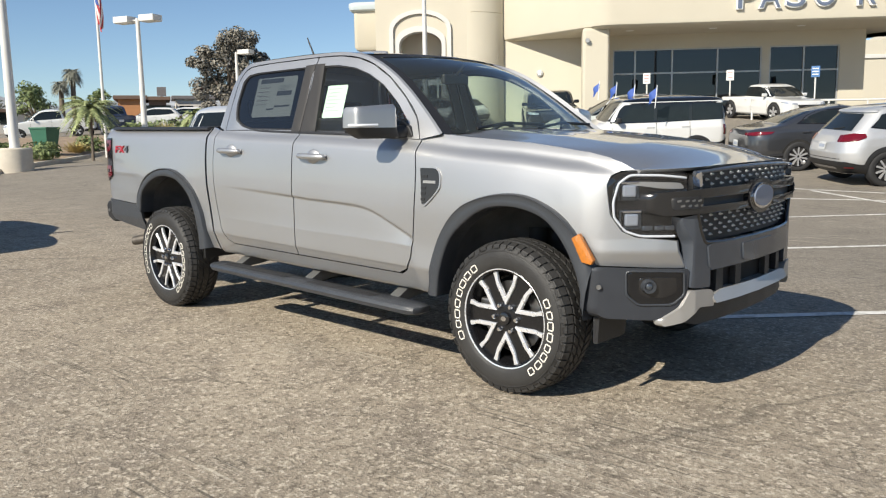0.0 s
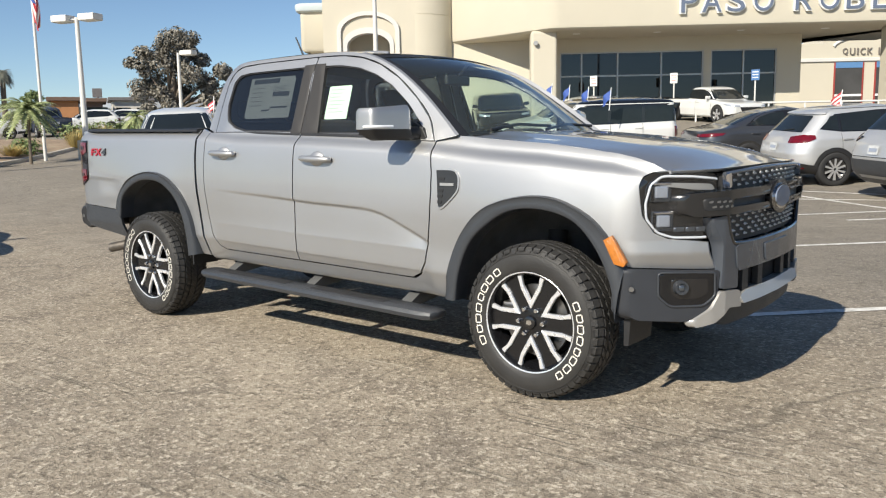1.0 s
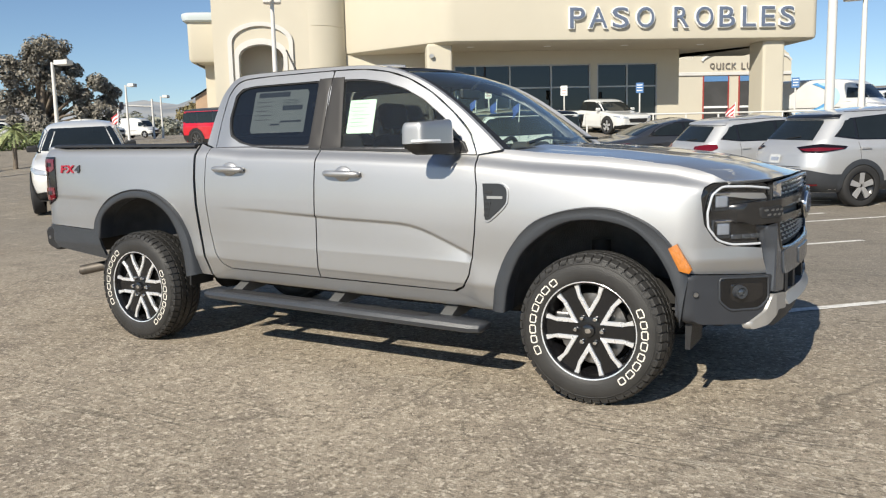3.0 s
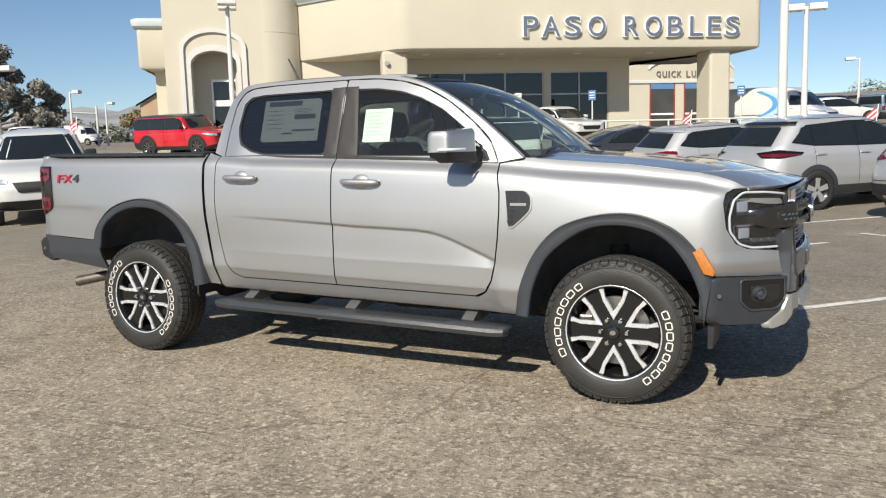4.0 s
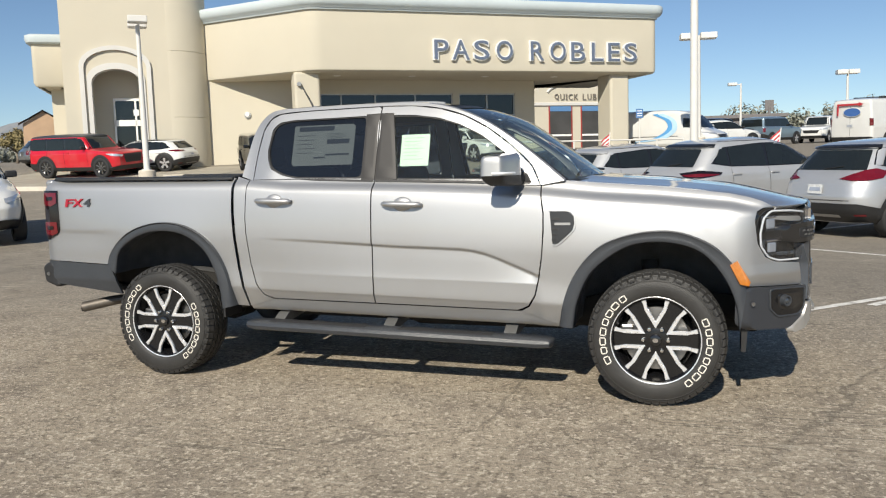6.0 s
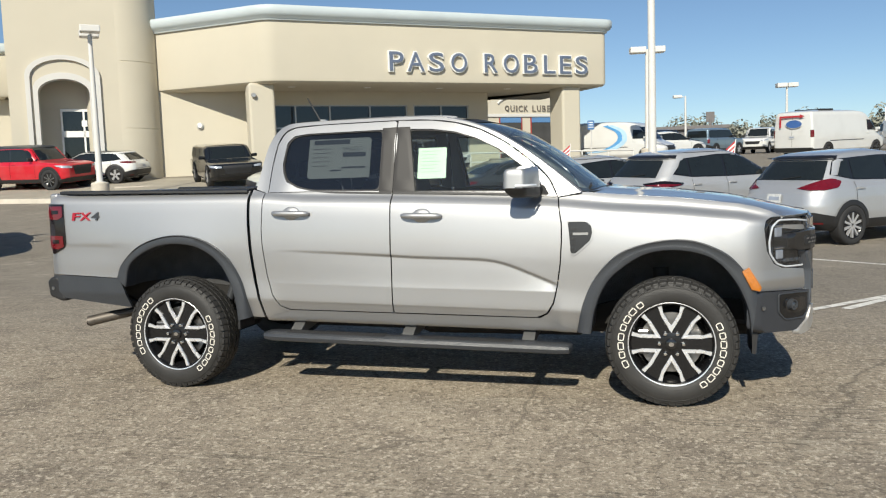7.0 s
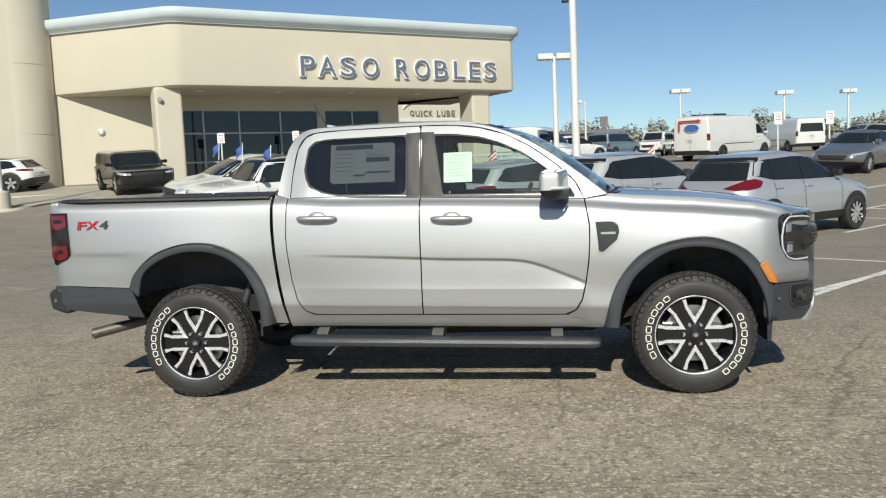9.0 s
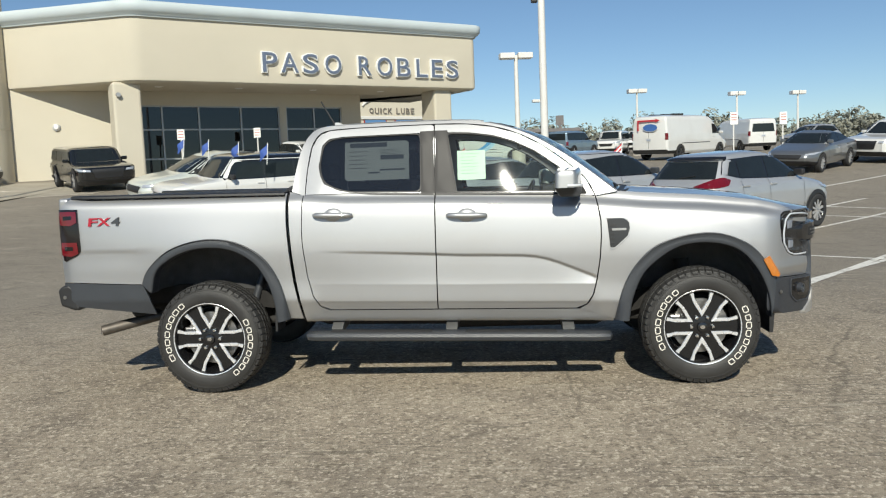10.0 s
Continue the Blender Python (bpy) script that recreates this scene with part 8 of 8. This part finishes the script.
# painted lines
D45 = Vector((0.707, 0.717)).normalized()
for cx, cy, a, b in ((2.12, 1.65, -0.9, 5.0), (1.35, 5.18, -1.5, 1.7), (0.45, 8.3, -1.6, 2.0)):
    painted_line(cx + D45.x * a, cy + D45.y * a, cx + D45.x * b, cy + D45.y * b, 0.095)
painted_line(3.30, 2.60, 6.6, 6.6, 0.095)
painted_line(2.95, 7.55, 7.2, 3.9, 0.095)
painted_line(1.2, 7.9, 10.3, 16.6, 0.095)
painted_line(-1.0, 10.4, 2.6, 11.3, 0.10)
painted_line(-1.6, 12.1, 1.8, 11.75, 0.10)
painted_line(-1.1, 11.9, 1.6, 9.5, 0.10)
painted_line(6.3, 9.95, 12.0, 16.0, 0.095)
painted_line(7.2, 13.2, 10.0, 11.1, 0.10)
painted_line(8.6, 14.9, 11.6, 12.6, 0.10)
painted_line(9.0, 18.6, 15.0, 23.8, 0.095)


# ---- planting ----
def foliage_material(name, a, b):
    m, t, bs = nodes_of(name)
    info = t.nodes.new("ShaderNodeNewGeometry")
    mix = t.nodes.new("ShaderNodeMix")
    mix.data_type = "RGBA"
    t.links.new(info.outputs["Random Per Island"], mix.inputs["Factor"])
    mix.inputs["A"].default_value, mix.inputs["B"].default_value = (*a, 1), (*b, 1)
    t.links.new(mix.outputs["Result"], bs.inputs["Base Color"])
    bs.inputs["Roughness"].default_value = 0.75
    bs.inputs["Subsurface Weight"].default_value = 0.0
    return m


M_oak = foliage_material("oak_leaves", (0.11, 0.105, 0.085), (0.33, 0.30, 0.25))
M_green = foliage_material("green_leaves", (0.10, 0.14, 0.05), (0.24, 0.29, 0.12))
M_palm = foliage_material("palm_leaves", (0.16, 0.20, 0.08), (0.42, 0.46, 0.22))
M_olive = foliage_material("olive_brown_leaves", (0.13, 0.11, 0.05), (0.30, 0.24, 0.11))
M_dry = foliage_material("dry_grass", (0.38, 0.30, 0.12), (0.55, 0.44, 0.18))
# leaf colours lightened and greyed to paint in the distance haze
M_far = foliage_material("haze_pale_leaves", (0.17, 0.18, 0.15), (0.31, 0.31, 0.25))
M_bark = mat("grey_bark", (0.16, 0.13, 0.10), 0.95, var=0.25, scale=8, bump=0.6, bscale=20)


def leaf_cloud(blobs, count, size, rng, flat=0.75):
    """Many small leaf clumps scattered in the shells of several blobs, with gaps."""
    verts, faces = [], []
    for _ in range(count):
        cx, cy, cz, r = blobs[rng.randrange(len(blobs))]
        while True:
            p = Vector((rng.uniform(-1, 1), rng.uniform(-1, 1), rng.uniform(-1, 1)))
            if 0.25 < p.length < 1:
                break
        if noise.noise(p * 2.3 + Vector((cx, cy, cz))) < -0.12:
            continue
        c = Vector((cx, cy, cz)) + Vector((p.x * r, p.y * r, p.z * r * flat))
        n = (p + Vector((rng.uniform(-.8, .8), rng.uniform(-.8, .8), rng.uniform(-.2, 1.0)))).normalized()
        u = n.orthogonal().normalized()
        v = n.cross(u)
        a = rng.uniform(0, 6.28)
        u, v = u * math.cos(a) + v * math.sin(a), v * math.cos(a) - u * math.sin(a)
        s = size * rng.uniform(0.5, 1.3)
        k = len(verts)
        verts += [c - u * s, c + v * s * 0.45 + n * s * 0.12, c + u * s, c - v * s * 0.45 + n * s * 0.12]
        faces.append((k, k + 1, k + 2, k + 3))
    return verts, faces


def tree(x, y, height, spread, label, material, seed, count=2600, size=0.35, trunk=0.22, zero=None):
    rng = random.Random(seed)
    g = ground_z(x, y) if zero is None else zero
    t = thing("tree", label, "tree", "trees round the lot", at=pose(x, y, g))
    verts, faces = [], []
    blobs = []
    def limb(a, b, r0, r1):
        mid = (Vector(a) + Vector(b)) / 2 + Vector((rng.uniform(-.3, .3), rng.uniform(-.3, .3), 0)) * spread * 0.1
        v, f = tube_geo([a, mid, b], [r0, (r0 + r1) / 2, r1], 7)
        k = len(verts)
        verts.extend(v)
        faces.extend([tuple(i + k for i in q) for q in f])
    fork = height * 0.30
    limb((0, 0, -0.3), (rng.uniform(-.2, .2), 0, fork), trunk, trunk * 0.8)
    for k in range(9):
        a = 2 * math.pi * k / 9 + rng.uniform(-.3, .3)
        rr = spread * rng.uniform(0.35, 0.85)
        z = height * rng.uniform(0.42, 0.86)
        tip = (rr * math.cos(a), rr * math.sin(a), z)
        limb((0, 0, fork), tip, trunk * 0.5, trunk * 0.12)
        blobs.append((*tip, spread * rng.uniform(0.28, 0.46)))
        tip2 = (tip[0] * 0.5, tip[1] * 0.5, z + height * 0.08)
        blobs.append((*tip2, spread * rng.uniform(0.25, 0.4)))
    blobs.append((0, 0, height * 0.86, spread * 0.42))
    put("trunk", verts, faces, M_bark, t)
    v, f = leaf_cloud(blobs, count, size, rng)
    put("crown", v, f, material, t, smooth=False, fix=False)
    return t


def oak(x, y):
    """The old oak: several trunks, lobes of grey-green leaves with sky between them."""
    rng = random.Random(3)
    t = thing("tree", "large spreading oak with grey-green leaves", "tree", "trees round the lot", at=pose(x, y, ground_z(x, y)))
    right = Vector((0.54, 0.84, 0))
    deep = Vector((-0.84, 0.54, 0))
    lobes = ((-1.9, 4.9, 0.95), (-1.2, 5.7, 1.1), (-0.2, 6.6, 1.3), (0.6, 7.3, 1.1), (1.5, 6.6, 1.2), (2.4, 5.7, 1.0), (0.3, 5.0, 1.5), (1.7, 4.7, 1.4), (-1.9, 3.2, 1.1), (-0.7, 3.3, 1.3), (1.0, 3.0, 1.4), (2.9, 3.9, 1.2), (3.3, 2.3, 1.1), (0.2, 1.6, 1.2), (4.1, 4.6, 1.0), (5.0, 3.7, 0.9), (4.7, 2.2, 1.0), (-1.6, 1.5, 1.0), (2.2, 1.4, 1.1))
    verts, faces, blobs = [], [], []
    for u, z, r in lobes:
        w = rng.uniform(-1.6, 1.6)
        tip = right * u + deep * w + Vector((0, 0, z))
        for k in range(4):
            q = tip + Vector((rng.uniform(-1, 1), rng.uniform(-1, 1), rng.uniform(-.7, .7))) * r * 0.75
            blobs.append((q.x, q.y, q.z, r * rng.uniform(0.5, 0.8)))
        base = right * (u * 0.15) + Vector((0, 0, 0.9 + 0.2 * z))
        mid = (tip + base) / 2 + Vector((rng.uniform(-.3, .3), rng.uniform(-.3, .3), 0.2))
        v, f = tube_geo([base, mid, tip], [0.17, 0.10, 0.03], 6)
        k = len(verts)
        verts += v
        faces += [tuple(i + k for i in q) for q in f]
    v, f = tube_geo([(0, 0, -0.4), (0.1, 0, 1.2), (0.2, 0.2, 3.4), (0.3, 0.4, 5.6)], [0.48, 0.40, 0.26, 0.10], 9)
    k = len(verts)
    put("trunk", verts + v, faces + [tuple(i + k for i in q) for q in f], M_bark, t)
    v, f = leaf_cloud(blobs, 40000, 0.15, rng, 0.85)
    put("crown", v, f, M_oak, t, smooth=False, fix=False)


oak(-54.6, 33.8)
tree(-70.8, 24.3, 4.4, 1.9, "rounded green tree behind the street", M_green, 4, 3000, 0.16, 0.2)
tree(-64.1, 27.2, 3.6, 1.0, "small dark green tree", M_green, 5, 1500, 0.14, 0.14)
tree(-85.9, 78.0, 4.8, 2.0, "olive brown tree by the side street", M_olive, 6, 4000, 0.22, 0.2)


def palm(x, y, height, crown, label, seed, fronds=24, trunk=0.16, material=None):
    rng = random.Random(seed)
    t = thing("palm_tree", label, "palm tree", "palms", at=pose(x, y, ground_z(x, y)))
    tube("trunk", [(0, 0, -0.2), (0.05, 0, height * 0.5), (0, 0.03, height)], [trunk * 1.2, trunk, trunk * 0.9], M_bark, t, 9)
    verts, faces = [], []
    for k in range(fronds):
        a = 2 * math.pi * k / fronds + rng.uniform(-.1, .1)
        up = rng.uniform(-1.1 if material else -0.5, 1.1)
        c, s = math.cos(a), math.sin(a)
        prev = None
        for i in range(9):
            q = i / 8
            r = crown * q
            z = height + crown * (up * q - (0.75 + 0.2 * up) * q * q)
            w = crown * 0.16 * math.sin(math.pi * min(1, q * 0.9 + 0.12))
            p = Vector((r * c, r * s, z))
            if prev is not None:
                for sg in (-1, 1):
                    kk = len(verts)
                    o = Vector((-s, c, -0.35)) * w * sg if sg > 0 else Vector((s, -c, -0.35)) * w
                    fwd = Vector((c, s, 0)) * w * 0.5
                    verts.extend([prev, (prev + p) / 2, (prev + p) / 2 + o + fwd])
                    faces.append((kk, kk + 1, kk + 2))
                    kk = len(verts)
                    verts.extend([(prev + p) / 2, p, p + o + fwd])
                    faces.append((kk, kk + 1, kk + 2))
            prev = p
    put("fronds", verts, faces, material or M_palm, t, smooth=False, fix=False)


palm(-74.24, 29.3, 5.55, 1.1, "tall fan palm with a shaggy trunk", 11, 150, 0.24, M_far)
palm(-74.6, 28.3, 4.5, 1.0, "fan palm with a shaggy trunk", 12, 150, 0.24, M_far)
palm(-27.48, 10.02, 2.05, 1.35, "young palm in the planting bed", 13, 60, 0.055)
palm(-27.2, 14.3, 1.55, 0.85, "young palm behind the kerb", 14, 34, 0.08)

# planting bed with kerb
def bed_z(x, y):
    """The planting bed rises behind its kerb."""
    k = -0.707 * (x + 20.0) - 0.707 * (y - 1.2)
    return ground_z(x, y) + float(np.interp(k, [0.0, 0.18, 3.0, 6.0, 10.0], [0.13, 0.13, 0.50, 0.75, 0.8]))


bed_edge = [(-20.0, 1.2), (-24.2, 5.6), (-30.0, 11.2), (-36.5, 17.6)]


def build_bed():
    near = resample(bed_edge, 40)
    v, f, kv, kf = [], [], [], []
    for x, y in near:
        for k in (0.18, 3.0, 10.0):
            px, py = x - 0.707 * k, y - 0.707 * k + 0.0
            v.append((px, py, bed_z(px, py)))
    f = [(3 * i + k, 3 * i + k + 1, 3 * i + 4 + k, 3 * i + 3 + k) for i in range(39) for k in range(2)]
    tagged(put("planting_bed", v, f, M_soil), "bark-covered planting bed", "planting bed", kind="structure")
    for x, y in near:
        g = ground_z(x, y)
        for k, z in ((0.0, -0.02), (0.01, 0.13), (0.03, 0.15), (0.17, 0.15), (0.19, 0.10)):
            kv.append((x - 0.707 * k, y - 0.707 * k, g + z))
    kf = [(5 * i + k, 5 * i + k + 1, 5 * i + 6 + k, 5 * i + 5 + k) for i in range(39) for k in range(4)]
    tagged(sharpen(put("kerb", kv, kf, M_concrete), 40), "pale concrete kerb", "kerb", kind="structure")
    rng = random.Random(5)
    for x, y, r, h, mt, lb in ((-27.6, 8.0, 0.75, 0.7, M_green, "low green shrub"), (-28.4, 7.2, 0.6, 0.6, M_green, "low green shrub"), (-30.8, 10.8, 0.8, 0.55, M_dry, "clump of dry ornamental grass"), (-31.6, 11.9, 0.9, 0.6, M_green, "low green shrub"), (-33.0, 12.3, 0.8, 0.6, M_dry, "clump of dry ornamental grass"), (-30.0, 9.2, 0.6, 0.5, M_dry, "clump of dry ornamental grass"), (-35.2, 16.0, 0.7, 0.9, M_dry, "tall clump of golden grass"), (-34.0, 15.1, 0.7, 0.9, M_dry, "tall clump of golden grass"), (-36.5, 18.0, 1.1, 0.9, M_dry, "wide clump of golden grass"), (-23.5, 4.2, 0.6, 0.5, M_green, "low green shrub")):
        t = thing("shrub", lb + " in the planting bed", "shrub", "shrubs in the planting bed", at=pose(x, y, bed_z(x, y) - 0.03))
        if mt is M_dry:
            verts, faces = [], []
            for k in range(420):
                a, b = rng.uniform(0, 6.28), rng.uniform(0.1, 1) ** 0.6
                tip = Vector((r * b * math.cos(a), r * b * math.sin(a), h * rng.uniform(0.6, 1.15) * (1.15 - 0.5 * b)))
                w = Vector((-math.sin(a), math.cos(a), 0)) * 0.02
                o = Vector((tip.x * 0.2, tip.y * 0.2, 0))
                q = len(verts)
                verts += [o - w, o + w, tip]
                faces.append((q, q + 1, q + 2))
            put("blades", verts, faces, mt, t, smooth=False, fix=False)
        else:
            blobs = [(rng.uniform(-.5, .5) * r, rng.uniform(-.5, .5) * r, h * 0.5, r * 0.6) for _ in range(6)]
            v, f = leaf_cloud(blobs, 900, 0.10, rng, 0.8)
            put("leaves", v, f, mt, t, smooth=False, fix=False)
    # hedge behind
    t = thing("hedge", "clipped dark hedge along the street", "hedge", at=pose(0, 0, 0))
    rng = random.Random(8)
    pts = resample([(-43.0, 19.5), (-40.0, 22.0), (-38.0, 26.5)], 24)
    blobs = [(x, y, ground_z(x, y) + 0.45, 0.7) for x, y in pts]
    v, f = leaf_cloud(blobs, 5200, 0.12, rng, 0.8)
    put("leaves", v, f, M_green, t, smooth=False, fix=False)


M_soil = mat("bark_mulch", (0.30, 0.22, 0.15), 0.95, var=0.3, scale=3, bump=0.8, bscale=25, dirt=(0.45, 0.38, 0.26), dirt_amount=0.5)
build_bed()
# green waste bin
bn = thing("waste_bin", "dark green wheeled waste bin in the planting bed", "waste bin", at=pose(-29.85, 9.2, bed_z(-29.85, 9.2) - 0.01, 0, 0, 30))
v = [(-.26, -.28, 0), (.26, -.28, 0), (.26, .28, 0), (-.26, .28, 0), (-.38, -.40, 1.02), (.38, -.40, 1.02), (.38, .40, 1.02), (-.38, .40, 1.02)]
M_bin = mat("green_bin_plastic", (0.03, 0.12, 0.075), 0.5)
put("bin_body", v, [(0, 1, 2, 3), (4, 5, 6, 7), (0, 1, 5, 4), (1, 2, 6, 5), (2, 3, 7, 6), (3, 0, 4, 7)], M_bin, bn, smooth=False)
part("bin_lid", box_bm(-.41, .41, -.43, .42, 1.02, 1.10, 0.02), M_bin, bn)
for sx in (-.24, .24):
    tube("bin_wheel", [(sx - .03, .30, .1), (sx + .03, .30, .1)], 0.1, M_black, bn, 14)


# ---- buildings and country beyond ----
def low_building(name, label, x, y, w, d, h, turn, wall, roofm, gable=0.0, windows=0):
    g = ground_z(x, y)
    t = thing(name, label, "building", "buildings beyond the lot", at=pose(x, y, g, 0, 0, turn))
    if gable:
        o = [(-w / 2, -0.5), (w / 2, -0.5), (w / 2, h), (0, h + gable), (-w / 2, h)]
        prism("wall", o, -d / 2, d / 2, wall, t, "y")
        for sg in (-1, 1):
            put("roof", [(0, -d / 2 - .4, h + gable + .12), (sg * (w / 2 + .5), -d / 2 - .4, h - .05), (sg * (w / 2 + .5), d / 2 + .4, h - .05), (0, d / 2 + .4, h + gable + .12)], [(0, 1, 2, 3)], roofm, t, smooth=False)
    else:
        part("wall", box_bm(-w / 2, w / 2, -d / 2, d / 2, -0.5, h), wall, t)
        part("roof", box_bm(-w / 2 - .4, w / 2 + .4, -d / 2 - .4, d / 2 + .4, h, h + 0.35, 0.03), roofm, t)
    for k in range(windows):
        a = -w / 2 + (k + 0.5) * w / windows
        part("window", box_bm(a - 0.7, a + 0.7, -d / 2 - 0.03, -d / 2 + 0.02, 1.0, 2.2), M_pane, t)
    return t


M_tan = mat("tan_stucco", (0.50, 0.34, 0.22), 0.9, var=0.08, scale=1)
M_rust = mat("rust_brown_wall", (0.42, 0.20, 0.09), 0.9, var=0.1, scale=1)
M_brown = mat("dark_brown_wall", (0.15, 0.10, 0.075), 0.9, var=0.1)
M_slate = mat("grey_roof", (0.16, 0.15, 0.15), 0.85, var=0.15)
M_pale = mat("pale_wall", (0.62, 0.58, 0.52), 0.9, var=0.06)
low_building("peach_building", "tan gabled building beside the dealership", -68.4, 65.2, 3.9, 3.5, 4.3, 47, M_tan, M_slate, 1.3)
low_building("street_shop", "rust-brown flat-roofed street shop", -74.0, 34.9, 2.3, 6.0, 2.85, 62, M_rust, M_brown)
low_building("street_shop", "dark brown flat-roofed street shop", -72.9, 37.1, 1.6, 6.0, 2.7, 62, M_brown, M_brown, windows=3)
low_building("street_shop", "pale flat-roofed street shop", -75.8, 43.0, 4.0, 5.0, 2.9, 62, M_pale, M_slate, windows=2)
low_building("street_shop", "pale shop with a dark roof", -88.0, 23.0, 12.0, 8.0, 2.2, 75, M_pale, M_brown, windows=4)
low_building("service_shed", "long low shed with a dark flat roof", 3.6, 84.0, 9.0, 8.0, 2.2, 5, M_slate, M_slate)
bb = thing("billboard", "dark roadside billboard on a post", "billboard", at=pose(-74.0, 38.2, ground_z(-74, 38.2), 0, 0, 62))
part("panel", box_bm(-0.45, 0.45, -0.08, 0.08, 3.3, 4.2, 0.03), M_slate, bb)
tube("post", [(0, 0, 0), (0, 0, 3.4)], 0.12, M_slate, bb, 8)
bb = thing("billboard", "distant grey billboard on a post", "billboard", at=pose(8.9, 110.0, ground_z(8.9, 110), 0, 0, 0))
part("panel", box_bm(-0.55, 0.55, -0.1, 0.1, 8.95 - ground_z(8.9, 110) - 1.4, 8.95 - ground_z(8.9, 110), 0.03), M_slate, bb)
tube("post", [(0, 0, 0), (0, 0, 8.0 - ground_z(8.9, 110))], 0.2, M_slate, bb, 8)
# fuel station canopy at the far side
fc = thing("fuel_canopy", "flat canopy with a dark red edge", "canopy", at=pose(36.5, 48.0, ground_z(36, 48), 0, 0, 10))
part("canopy_slab", box_bm(-6, 6, -4, 4, 4.6, 5.2, 0.05), mat("canopy_red", (0.25, 0.05, 0.05), 0.5), fc)
for a in (-4, 4):
    part("canopy_post", box_bm(a - .15, a + .15, -.15, .15, -.2, 4.6), M_pole, fc)
# traffic signal arm over the side street
ts = thing("traffic_signal", "signal mast with a long pale arm", "traffic signal", at=pose(-54.0, 44.0, ground_z(-54, 44.0)))
tube("mast", [(0, 0, 0), (0, 0, 3.4)], 0.09, M_pole, ts, 8)
tube("arm", [(0, 0, 2.75), (-3.4, -4.4, 3.0)], [0.07, 0.045], M_pole, ts, 8)
for k in (0.45, 0.75, 1.0):
    part("signal_head", box_bm(-.14, .14, -.14, .14, -.32, .32, 0.04), M_slate, ts).location = (-3.4 * k, -4.4 * k, 2.72 + 0.25 * k)


def belt_of_trees():
    rng = random.Random(21)
    t = thing("distant_trees", "hazy line of distant trees", "trees", kind="stuff", at=pose(0, 0, 0))
    verts, faces = [], []
    for a in [*np.linspace(52, 97, 75), *np.linspace(118, 175, 75)]:
        d = 175 + rng.uniform(-30, 50)
        x, y = d * math.cos(radians(a)), d * math.sin(radians(a))
        h = rng.uniform(2.6, 6.0) * (1.1 if 55 < a < 92 else 0.85)
        g = ground_z(x, y)
        blobs = [(x + rng.uniform(-4, 4), y + rng.uniform(-3, 3), g + h * rng.uniform(0.15, 0.75), h * rng.uniform(0.3, 0.5)) for _ in range(5)]
        v, f = leaf_cloud(blobs, 1700, 0.42, rng, 0.9)
        k = len(verts)
        verts += v
        faces += [tuple(i + k for i in q) for q in f]
    put("crowns", verts, faces, M_far, t, smooth=False, fix=False)


belt_of_trees()


def hills():
    verts, faces = [], []
    n, m = 160, 8
    for i in range(n):
        a = radians(30 + 170 * i / (n - 1))
        for j in range(m):
            d = 620 + 90 * j
            x, y = d * math.cos(a), d * math.sin(a)
            k = math.sin(math.pi * min(1, (j + 0.2) / (m - 1) * 0.95))
            h = (26 + 22 * noise.noise(Vector((x / 170, y / 170, 0.5))) + 10 * noise.noise(Vector((x / 50, y / 50, 3)))) * k
            left = float(sstep(95, 130, math.degrees(a)))
            verts.append((x, y, 3.0 + max(0, h) * (0.35 + 1.25 * left)))
    faces = [(i * m + j, (i + 1) * m + j, (i + 1) * m + j + 1, i * m + j + 1) for i in range(n - 1) for j in range(m - 1)]
    tagged(put("hills", verts, faces, M_hill), "hazy blue-grey hills on the horizon", "hills", kind="structure")


# the distance haze is mixed into the blue-grey base colour
M_hill = mat("hazy_hill", (0.30, 0.32, 0.34), 1.0, var=0.25, scale=0.01, dirt=(0.40, 0.36, 0.30), dirt_amount=0.6, dirt_scale=0.02)
hills()
